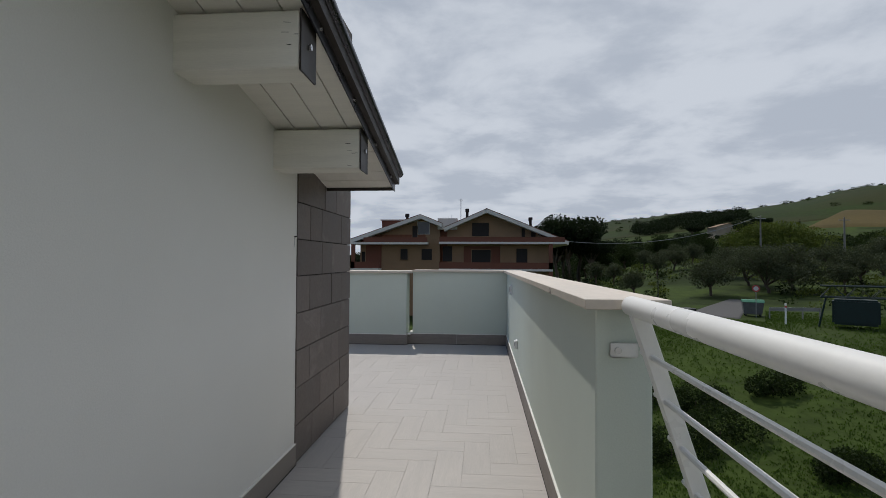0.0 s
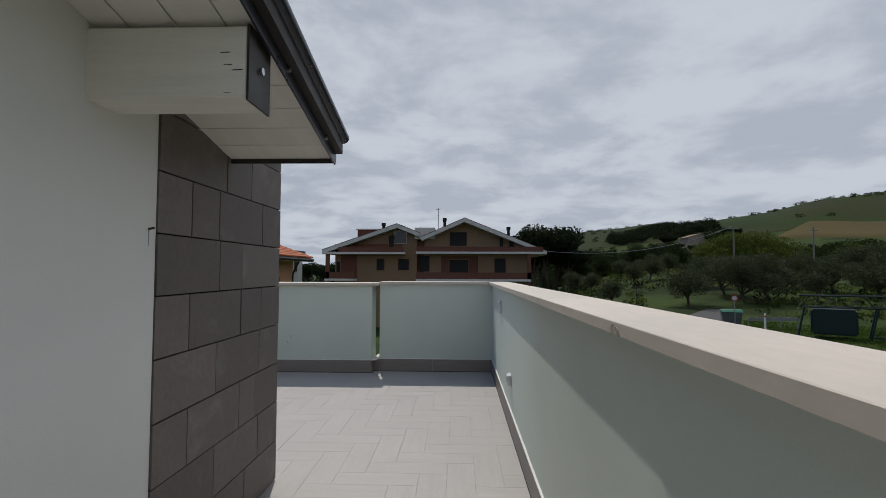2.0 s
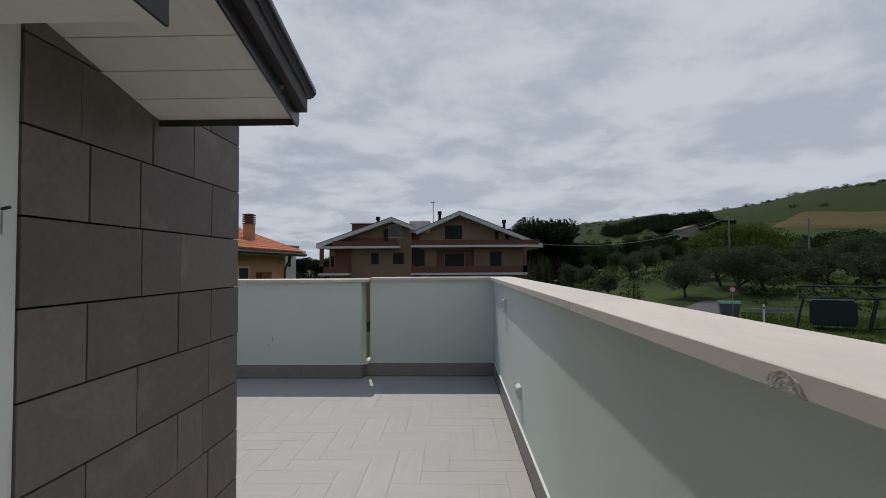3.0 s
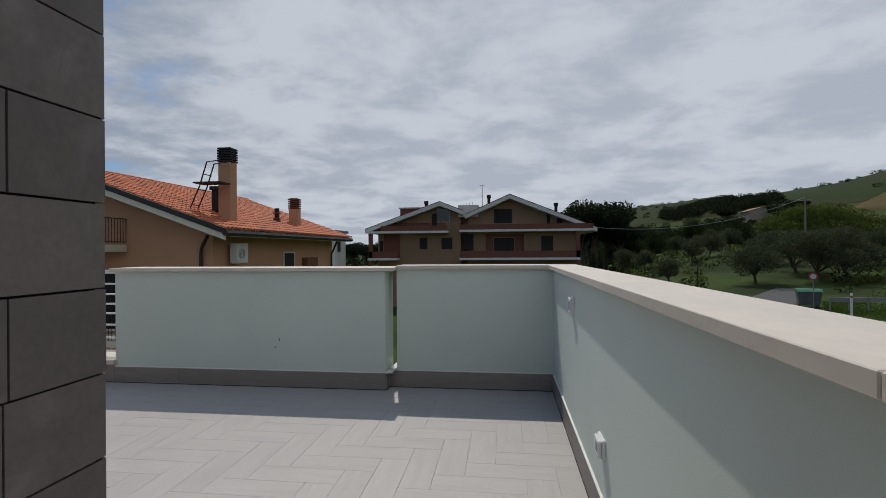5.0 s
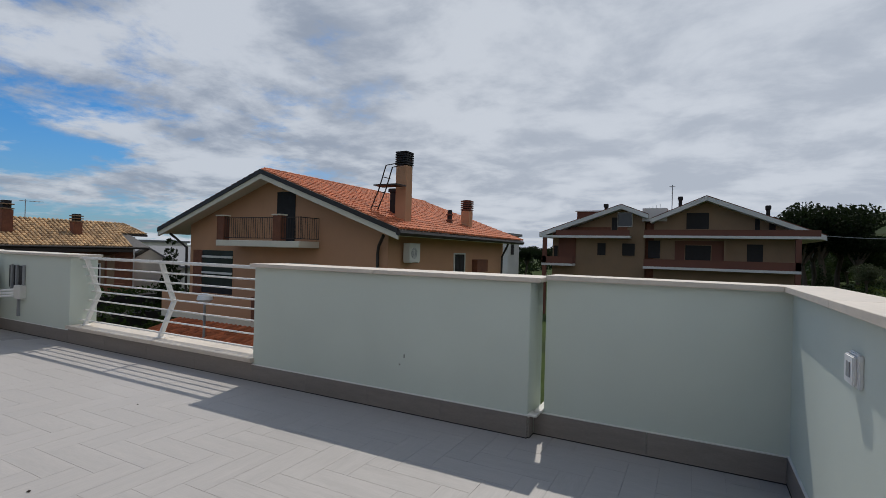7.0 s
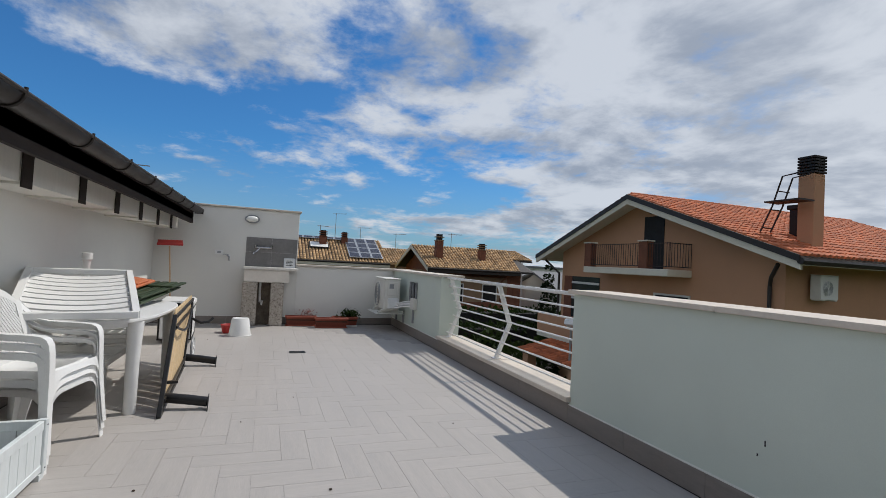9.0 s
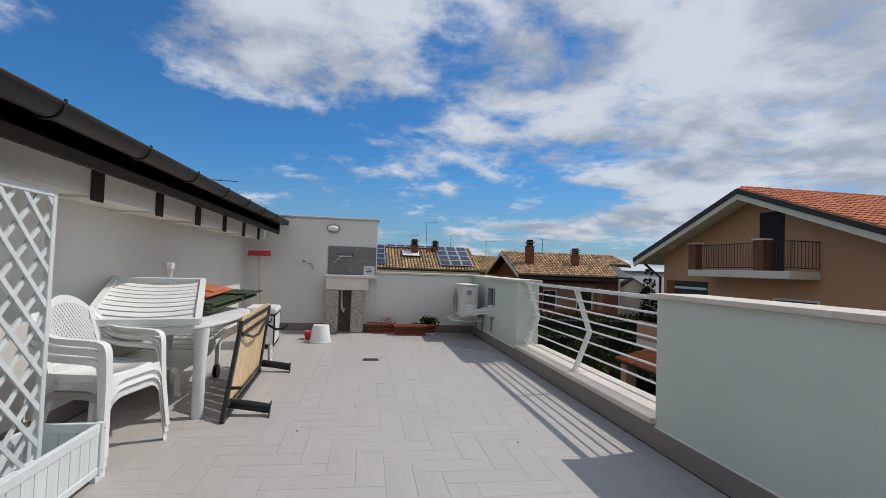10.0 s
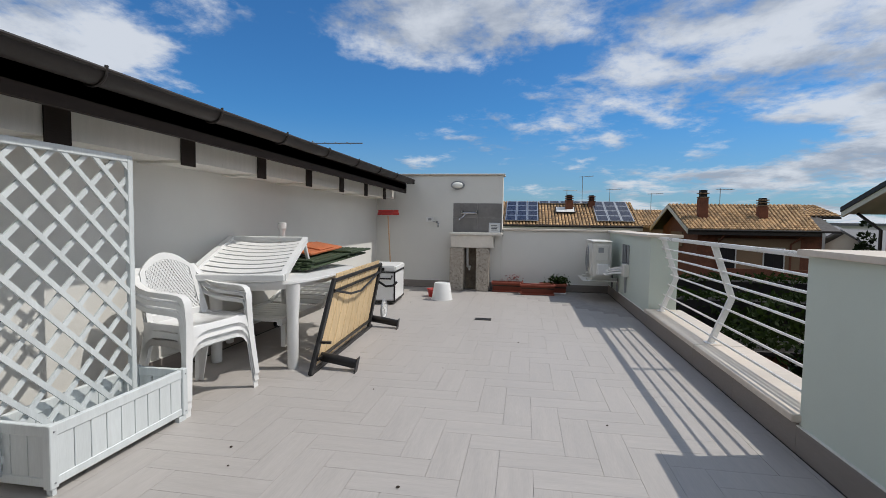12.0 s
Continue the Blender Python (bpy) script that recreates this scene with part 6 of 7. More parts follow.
def tiled_slope(parent, p0, p1, q0, q1, wide, long, material, singles=0, skip=None):
    """Clay tiles over the slope with ridge p0-p1 and eave q0-q1."""
    p0, p1, q0, q1 = Vector(p0), Vector(p1), Vector(q0), Vector(q1)
    cols, rows = max(1, round((p1 - p0).length / wide)), max(1, round((q0 - p0).length / long))
    rest, count, me = bmesh.new(), 0, None
    for i in range(cols):
        for j in range(rows):
            a = p0.lerp(p1, (i + 0.5) / cols)
            b = q0.lerp(q1, (i + 0.5) / cols)
            o, e = a.lerp(b, j / rows), a.lerp(b, (j + 1.12) / rows)
            if skip and skip((i + 0.5) / cols, (j + 0.5) / rows):
                continue
            ux = ((p1 - p0).lerp(q1 - q0, j / rows)).normalized()
            uy = (e - o).normalized()
            if count < singles:
                if me is None:
                    bm = bmesh.new()
                    tile_strip(bm, Vector(), ux, uy, wide * 0.43, (e - o).length)
                    me = mesh_of("roof_tile", bm, material)
                piece("roof_tile", me, parent, Matrix.Translation(o))
                count += 1
            else:
                tile_strip(rest, o, ux, uy, wide * 0.43, (e - o).length)
    if len(rest.verts):
        me2 = bpy.data.meshes.new("roof_tiles")
        rest.to_mesh(me2)
        me2.materials.append(material)
        ob = new("roof_tiles", me2)
        ob.parent = parent
        tagged(ob, "rows of overlapping clay tiles", kind="stuff")
    rest.free()


def peach_house():
    X0, X1, Y0, Y1, Bz = -22.2, -10.75, 11.9, 24.0, -6.6
    RX, RZ = -16.65, 4.40
    h = thing("peach_house", "peach rendered house with red clay tile roof", "house")

    def rz(x):
        return RZ - abs(x - RX) * (RZ - 1.95) / 6.85
    bm = bmesh.new()
    prism(bm, [(X0, Y0, Bz), (X1, Y0, Bz), (X1, Y0, rz(X1) - 0.22), (RX, Y0, RZ - 0.22), (X0, Y0, rz(X0) - 0.22)], (0, 1, 0), Y1 - Y0)
    part("wall", bm, M_PEACH, h)
    EL, ER, YF, YB = -23.5, -9.8, 11.05, 24.8
    for e, nm in ((EL, "roof"), (ER, "roof")):
        bm = bmesh.new()
        prism(bm, [(RX, YF, RZ - 0.12), (e, YF, rz(e) - 0.12), (e, YB, rz(e) - 0.12), (RX, YB, RZ - 0.12)], (0, 0, 1), 0.12)
        r = part(nm, bm, M_BROWN, h)
        bm = bmesh.new()
        prism(bm, [(RX, YF + 0.02, RZ - 0.34), (e, YF + 0.02, rz(e) - 0.34), (e, YF + 0.02, rz(e) - 0.125), (RX, YF + 0.02, RZ - 0.125)], (0, 1, 0), 0.10)
        part("fascia", bm, M_CREAM, r, "cream fascia board under the verge")
        bm = bmesh.new()
        prism(bm, [(RX, YF + 0.12, RZ - 0.22), (e, YF + 0.12, rz(e) - 0.22), (e, YB, rz(e) - 0.22), (RX, YB, RZ - 0.22)], (0, 0, 1), 0.095)
        part("soffit", bm, M_CREAM, r)
        bm = bmesh.new()
        prism(bm, [(RX, YF - 0.02, RZ - 0.13), (e, YF - 0.02, rz(e) - 0.13), (e, YF - 0.02, rz(e) + 0.06), (RX, YF - 0.02, RZ + 0.06)], (0, 1, 0), 0.05)
        part("verge_trim", bm, M_BROWN, r)
        if e == ER:
            bm = bmesh.new()
            tube(bm, [(e + 0.02, YF, rz(e) - 0.10), (e + 0.02, YB, rz(e) - 0.10)], 0.10, 8)
            part("eave_gutter", bm, M_BROWN, r)
            tiled_slope(r, (RX, YF, RZ + 0.02), (RX, YB, RZ + 0.02), (e, YF, rz(e) + 0.02), (e, YB, rz(e) + 0.02), 0.25, 0.36, M_ROOFRED, 290)
        else:
            tiled_slope(r, (RX, YF, RZ + 0.02), (RX, YB, RZ + 0.02), (e, YF, rz(e) + 0.02), (e, YB, rz(e) + 0.02), 0.25, 0.36, M_ROOFRED, 0)
    bm = bmesh.new()
    for k in range(34):
        y = YF + 0.2 + k * 0.4
        tube(bm, [(RX, y, RZ + 0.05), (RX, y + 0.42, RZ + 0.07)], 0.11, 8)
    part("ridge_tiles", bm, M_ROOFRED, h, "row of clay ridge tiles")
    # balcony
    bx0, bx1, by0, bz = -18.9, -14.1, 10.75, 1.22
    b = part("balcony", soften(boxes((bx0, bx1, by0, Y0, bz, bz + 0.26)), 0.02), M_CREAM, h, "cream balcony slab")
    for xx in (bx0 + 0.02, -15.55):
        part("pier", boxes((xx, xx + 0.42, by0 + 0.02, by0 + 0.32, bz + 0.26, 2.50)), M_BRICK, b, "brick balcony pier")
        part("pier_cap", boxes((xx - 0.04, xx + 0.46, by0 - 0.02, by0 + 0.36, 2.50, 2.55)), M_CREAM, b)
    bm = bmesh.new()
    for a, c in ((bx0 + 0.44, -15.55), (-15.13, bx1)):
        for zz in (1.58, 2.42):
            beam(bm, (a, by0 + 0.1, zz), (c, by0 + 0.1, zz), 0.03, 0.03)
        n = int((c - a) / 0.13)
        for k in range(n + 1):
            beam(bm, (a + (c - a) * k / n, by0 + 0.1, 1.56), (a + (c - a) * k / n, by0 + 0.1, 2.44), 0.022, 0.022)
    n = 8
    for zz in (1.58, 2.42):
        beam(bm, (bx1 - 0.05, by0 + 0.1, zz), (bx1 - 0.05, Y0, zz), 0.03, 0.03)
    for k in range(n + 1):
        beam(bm, (bx1 - 0.05, by0 + 0.1 + k * 0.13, 1.56), (bx1 - 0.05, by0 + 0.1 + k * 0.13, 2.44), 0.022, 0.022)
    part("balustrade", bm, M_IRON, b, "dark wrought iron balustrade")
    d = part("door", boxes((-16.5, -15.46, Y0 - 0.03, Y0 + 0.02, bz + 0.26, 3.58)), M_SHUT, h, "dark balcony door")
    part("lintel_light", boxes((-16.15, -15.9, Y0 - 0.12, Y0 - 0.03, 3.68, 3.86)), M_SHUT, h)
    # corner piers, loggia and storeys below
    part("loggia_opening", boxes((-21.3, -19.2, Y0 - 0.02, Y0 + 0.04, -1.0, 1.0)), M_PANEGLASS, h, "glazed loggia opening")
    for zz in (-0.1, 0.65):
        part("loggia_bar", boxes((-21.3, -19.2, Y0 - 0.05, Y0 - 0.02, zz, zz + 0.10)), M_OFFWHITE, h)
    part("brick_pier", boxes((-21.9, -21.3, Y0 - 0.06, Y0, -3.4, 1.0)), M_BRICK, h)
    bal = part("lower_balcony", boxes((-22.3, -13.0, 10.6, Y0, -2.05, -1.8)), M_CREAM, h, "cream balcony slab")
    part("parapet", boxes((-22.3, -16.4, 10.6, 10.78, -1.8, -0.95)), M_PEACH, bal)
    part("pier", boxes((-16.4, -15.7, 10.55, 10.85, -1.8, -0.80)), M_BRICK, bal)
    bm = bmesh.new()
    for k in range(20):
        beam(bm, (-15.7 + k * 0.135, 10.68, -1.8), (-15.7 + k * 0.135, 10.68, -0.9), 0.022, 0.022)
    beam(bm, (-15.7, 10.68, -0.9), (-13.0, 10.68, -0.9), 0.03, 0.03)
    part("balustrade", bm, M_IRON, bal)
    porch = part("porch_roof", prism(bmesh.new(), [(-21.0, 8.9, -2.62), (-12.5, 8.9, -2.62), (-12.5, 10.6, -2.22), (-21.0, 10.6, -2.22)], (0, 0, 1), 0.1), M_BROWN, h)
    tiled_slope(porch, (-21.0, 10.6, -2.09), (-12.5, 10.6, -2.09), (-21.0, 8.85, -2.51), (-12.5, 8.85, -2.51), 0.27, 0.4, M_ROOFRED)
    for xx in (-20.8, -17.2, -13.6):
        part("porch_pier", boxes((xx, xx + 0.45, 9.0, 9.45, Bz, -2.6)), M_PEACH, h)
    # dark sheet over the peach wall paints the shade beneath the porch
    part("porch_shade_wall", boxes((-21.0, -12.6, Y0 - 0.12, Y0 - 0.04, Bz, -2.1)), M_BRICK, h, "dark brick wall standing in for the porch's shade")
    window_on(h, -19.6, -17.4, Y0 - 0.12, -6.2, -3.2)
    window_on(h, -16.4, -14.0, Y0 - 0.12, -6.2, -3.2)
    window_on(h, -15.8, -14.2, Y0, -1.6, 0.5)
    # drainpipes
    for pts in ([(-10.6, 11.35, 1.75), (-11.05, 11.7, 1.35), (-11.15, 11.8, 1.1), (-11.15, 11.8, Bz)], [(-23.2, 11.5, 1.75), (-22.35, 11.8, 1.1), (-22.3, 11.8, -5.5)], [(-10.1, 23.2, 1.8), (-10.6, 23.5, 1.0), (-10.65, 23.5, -4)]):
        part("drainpipe", tube(bmesh.new(), pts, 0.06, 8), M_BROWN, h)
    # east side: a set-back with window and unit
    window_on(h, 17.5, 18.6, X1, -0.2, 1.1, side="x")
    part("meter_box", boxes((X1, X1 + 0.3, 19.6, 21.0, 0.2, 0.85)), M_BRICK, h)
    return h


peach_house()
ob = outdoor_unit(pose(-10.5, 13.2, 0.75, 0, 0, 90), "white air conditioner unit on the peach house wall", 0.8, 0.3, 0.75)


def roof_chimney(x, y, base, w, top, label, shaft, cap_mat, rings=5):
    c = thing("chimney", label, "chimney", pose(x, y, base))
    h = top - base
    part("shaft", soften(boxes((-w / 2, w / 2, -w / 2, w / 2, 0, h - 0.62)), 0.01), shaft, c)
    part("cap_core", boxes((-w * 0.36, w * 0.36, -w * 0.36, w * 0.36, h - 0.62, h - 0.05)), M_SHUT, c)
    for k in range(rings):
        z = h - 0.60 + k * 0.56 / rings
        part("cap_ring", soften(boxes((-w * 0.56, w * 0.56, -w * 0.56, w * 0.56, z, z + 0.07)), 0.008), cap_mat, c)
    return c


roof_chimney(-10.95, 13.2, 2.2, 0.48, 5.22, "tall peach rendered chimney with dark ringed cap", M_PEACH, M_SHUT, 6)
roof_chimney(-11.3, 20.0, 2.4, 0.46, 4.0, "short peach chimney with red ringed cap", M_PEACH, M_WINE, 5)
roof_chimney(-11.5, 18.4, 2.4, 0.24, 3.35, "small red clay vent on the roof", M_WINE, M_WINE, 2)
ob = thing("roof_ladder", "dark iron ladder hoop beside the tall chimney", "ladder", pose(0.26, 0, 0))
for yy in (12.3, 12.75):
    part("stile", tube(bmesh.new(), [(-12.18, yy, 2.75), (-11.78, yy, 3.6), (-11.48, yy, 4.5), (-10.98, yy, 4.55)], 0.025, 6), M_IRON, ob)
for k in range(3):
    part("rung", tube(bmesh.new(), [(-12.08 + k * 0.25, 12.3, 2.95 + k * 0.55), (-12.08 + k * 0.25, 12.75, 2.95 + k * 0.55)], 0.02, 6), M_IRON, ob)
part("platform", boxes((-11.98, -10.88, 12.2, 12.85, 3.72, 3.77)), M_IRON, ob)
ob = thing("roof_vent", "dark metal vent box on the tiled roof", "vent", pose(-11.75, 13.9, 2.55))
part("box", soften(boxes((-0.2, 0.2, -0.2, 0.2, 0, 1.1)), 0.02), M_SHUT, ob)
part("cowl", soften(boxes((-0.26, 0.26, -0.26, 0.26, 1.1, 1.25)), 0.02), M_SHUT, ob)


def twin_house():
    """Brown house with two gables, loggias and balconies, about sixty metres off."""
    Y = 60.0
    h = thing("twin_gable_house", "brown two-gabled house with balconies and white roof edges", "house", pose(-0.16, 0, -0.55))
    base = -6.5
    for pts in ([(-17.2, base), (-6.0, base), (-6.0, 6.3), (-8.6, 7.45), (-17.2, 4.3)], [(-5.0, base), (9.3, base), (9.3, 4.75), (0.45, 8.2), (-5.0, 5.9)]):
        bm = bmesh.new()
        prism(bm, [(x, Y, z) for x, z in pts], (0, 1, 0), 12)
        part("wall", bm, M_OCHRE, h)
    part("link_wall", boxes((-6.2, -4.9, Y + 0.6, Y + 12, base, 6.0)), M_BRICK, h)
    for e0, pk, e1 in (((-18.6, 4.45), (-8.6, 7.95), (-5.6, 6.75)), ((-5.3, 6.2), (0.45, 8.72), (11.3, 4.35))):
        for a, b in ((e0, pk), (pk, e1)):
            bm = bmesh.new()
            prism(bm, [(a[0], Y - 1.5, a[1] - 0.5), (b[0], Y - 1.5, b[1] - 0.5), (b[0], Y - 1.5, b[1]), (a[0], Y - 1.5, a[1])], (0, 1, 0), 13.5)
            r = part("roof", bm, M_OFFWHITE, h, "pale roof edge")
            bm = bmesh.new()
            prism(bm, [(a[0], Y - 1.45, a[1] + 0.01), (b[0], Y - 1.45, b[1] + 0.01), (b[0], Y - 1.45, b[1] + 0.10), (a[0], Y - 1.45, a[1] + 0.10)], (0, 1, 0), 13.4)
            part("covering", bm, M_WINE, r)
    # floor slabs with pale edges
    for x0, x1, z in ((-18.2, -7.5, 3.90), (-6.0, 10.9, 3.98), (-6.0, 9.2, 0.35), (-18.2, -14.2, 0.35)):
        b = part("balcony", boxes((x0, x1, Y - 1.7, Y, z, z + 0.28)), M_OFFWHITE, h, "pale balcony slab edge")
        part("parapet", boxes((x0 + 0.05 if z < 1 or x0 > -10 else x0 + 1.8, x1 - 0.1 if z > 1 else x1, Y - 1.6, Y - 1.42, z + 0.28, z + (0.95 if z > 1 else 1.15))), M_WINE, b)
    part("brown_bay", boxes((-16.4, -14.2, Y - 0.08, Y, 0.6, 3.9)), M_WINE, h)
    part("brown_bay", boxes((-17.2, -8.0, Y - 0.06, Y, 4.2, 5.3)), M_BRICK, h)
    part("corner_pier", boxes((-18.1, -17.6, Y - 1.6, Y - 1.2, base, 3.9)), M_WINE, h)
    part("corner_pier", boxes((8.7, 9.2, Y - 1.6, Y - 1.2, base, 4.0)), M_WINE, h)
    # no recess: the loggias' shade is put into flat dark panels
    part("loggia", boxes((-2.7, 2.3, Y - 0.05, Y + 0.05, 0.65, 3.7)), M_WINE, h, "flat dark panel painted as a loggia's shade")
    part("loggia_pier", boxes((2.3, 2.6, Y - 0.5, Y, 0.65, 3.95)), M_OCHRE, h)
    part("loggia", boxes((-5.6, -4.3, Y - 0.10, Y - 0.02, 1.6, 3.7)), M_SHUT, h, "flat dark panel painted as a loggia's shade")
    for x0, x1, z0, z1 in ((-11.5, -10.5, 1.8, 3.3), (-8.55, -7.1, 1.8, 3.3), (-9.85, -9.15, 4.75, 6.5), (-1.55, 0.75, 5.1, 6.95), (5.2, 5.65, 5.0, 6.2), (6.5, 7.1, 5.0, 5.9),
                           (4.5, 6.0, 0.95, 3.4), (-1.6, 1.0, 0.75, 3.2), (-17.0, -16.5, 1.5, 2.9)):
        window_on(h, x0, x1, Y - 0.06, z0, z1, M_OCHRE)
    window_on(h, -9.1, -7.5, Y - 0.06, 5.4, 7.1, M_OFFWHITE, False)
    for k in range(5):
        part("glazing_bar", boxes((-6.0 + k * 0.4, -5.95 + k * 0.4, Y - 0.2, Y - 0.1, 6.6 + 0.15 * k, 7.6 + 0.1 * k)), M_OFFWHITE, h)
    part("rooftop_room", boxes((-15.0, -10.4, Y + 4, Y + 8, 6.0, 7.6)), M_WINE, h)
    part("rooftop_slab", boxes((-15.2, -10.2, Y + 3.8, Y + 8.2, 7.6, 7.75)), M_OFFWHITE, h)
    part("terrace_box", boxes((-6.3, -3.6, Y - 0.4, Y + 3, 6.0, 7.55)), M_OFFWHITE, h)
    return h


twin_house()
for x, z, t in ((-10.9, 6.8, 8.15), (-2.3, 7.2, 8.85), (6.6, 5.8, 7.6)):
    c = thing("flue", "small dark metal flue on the far roof", "chimney", pose(x - 0.16, 62, z - 0.55))
    part("pipe", tube(bmesh.new(), [(0, 0, 0), (0, 0, t - z)], 0.2, 8), M_SHUT, c)
    part("cowl", soften(boxes((-0.27, 0.27, -0.27, 0.27, t - z - 0.2, t - z + 0.25)), 0.04), M_SHUT, c)
ob = thing("tv_mast", "thin television mast on the far roof", "antenna", pose(-3.36, 62, 6.0))
part("mast", tube(bmesh.new(), [(0, 0, 0), (0, 0, 4.0)], 0.05, 6), M_GALV, ob)
part("crossbar", tube(bmesh.new(), [(-0.35, 0, 3.8), (0.3, 0, 3.8)], 0.04, 5), M_GALV, ob)
for x in (3.1, 7.5):
    outdoor_unit(pose(x - 0.16, 58.6, 0.15), "air conditioner unit on the far balcony", 0.85, 0.35, 0.7)


def antenna(x, y, z, h, seed):
    rnd = random.Random(seed)
    ob = thing("tv_antenna", "thin rooftop television antenna", "antenna", pose(x, y, z, 0, 0, rnd.uniform(50, 120)), "rooftop antennas")
    part("mast", tube(bmesh.new(), [(0, 0, 0), (0, 0, h)], 0.025, 6), M_GALV, ob)
    part("boom", tube(bmesh.new(), [(-0.3, 0, h - 0.1), (1.1, 0, h - 0.06)], 0.02, 5), M_GALV, ob)
    for k in range(6):
        part("element", tube(bmesh.new(), [(-0.25 + k * 0.22, -0.22, h - 0.09), (-0.25 + k * 0.22, 0.22, h - 0.09)], 0.012, 5), M_GALV, ob)


def solar_house():
    h = thing("solar_roof_house", "house with weathered tan tile roof and solar panels", "house")
    y0, y1, xr, zr, xe, ze = -4.2, 7.7, -47.1, 3.12, -42.2, 1.02
    part("wall", boxes((xr - 5, xe - 0.7, y0 + 0.5, y1 - 0.5, -6.6, ze - 0.15)), M_YELLOW, h)
    for s in (1, -1):
        xx = xr + s * (xe - xr)
        bm = bmesh.new()
        prism(bm, [(xr, y0, zr - 0.12), (xx, y0, ze - 0.12), (xx, y1, ze - 0.12), (xr, y1, zr - 0.12)], (0, 0, 1), 0.12)
        r = part("roof", bm, M_BROWN, h)
        if s == 1:
            part("fascia", boxes((xe - 0.02, xe + 0.06, y0, y1, ze - 0.36, ze - 0.10)), M_CREAM, r)
            tiled_slope(r, (xr, y0, zr), (xr, y1, zr), (xe, y0, ze), (xe, y1, ze), 0.27, 0.42, M_ROOFTAN)
            part("gutter", tube(bmesh.new(), [(xe + 0.08, y0, ze - 0.05), (xe + 0.08, y1, ze - 0.05)], 0.08, 8), M_BROWN, r)
    up = (Vector((xe, 0, ze)) - Vector((xr, 0, zr))).normalized()
    nrm = Vector((up.z * -1, 0, up.x)).normalized()
    nrm = nrm if nrm.z > 0 else -nrm

    def panel(yy, s, w, l):
        o = Vector((xr, yy, zr)) + up * s + nrm * 0.2
        bm = bmesh.new()
        prism(bm, [o, o + Vector((0, w, 0)), o + Vector((0, w, 0)) + up * l, o + up * l], nrm, 0.04)
        p = part("solar_panel", bm, M_ALU, h, "dark blue solar panel with pale frame")
        bm = bmesh.new()
        g = 0.08
        prism(bm, [o + Vector((0, g, 0)) + up * g, o + Vector((0, w - g, 0)) + up * g, o + Vector((0, w - g, 0)) + up * (l - g), o + Vector((0, g, 0)) + up * (l - g)], nrm, 0.046)
        part("cell", bm, M_PV, p)
    for i in range(3):
        for j in range(4):
            panel(-3.2 + i * 0.92, 0.45 + j * 1.12, 0.90, 1.10)
            panel(4.25 + i * 0.98, 0.35 + j * 1.12, 0.96, 1.10)
    for i in range(5):
        panel(-0.35 + i * 0.92, 0.3, 0.90, 0.55)
    sk = thing("skylight", "pale skylight in the tiled roof", "skylight")
    o = Vector((xr, 1.0, zr)) + up * 1.7 + nrm * 0.18
    part("frame", prism(bmesh.new(), [o, o + Vector((0, 1.7, 0)), o + Vector((0, 1.7, 0)) + up * 1.3, o + up * 1.3], nrm, 0.06), M_SHUT, sk)
    part("pane", prism(bmesh.new(), [o + Vector((0, 0.1, 0)) + up * 0.1, o + Vector((0, 1.6, 0)) + up * 0.1, o + Vector((0, 1.6, 0)) + up * 1.2, o + Vector((0, 0.1, 0)) + up * 1.2], nrm, 0.07), M_GLASSY, sk)
    return h


solar_house()
roof_chimney(-45.2, 2.2, 2.0, 0.62, 3.75, "brick chimney on the solar roof", M_BRICK, M_BRICK, 3)
roof_chimney(-46.0, 4.2, 2.4, 0.55, 3.75, "brick chimney on the solar roof", M_BRICK, M_BRICK, 3)
antenna(-48, 3.6, 3.0, 2.6, 1)
antenna(-49, 2.3, 2.8, 1.6, 2)
antenna(-49, 6.2, 2.8, 1.7, 3)
antenna(-52, 10.6, 2.3, 2.0, 4)


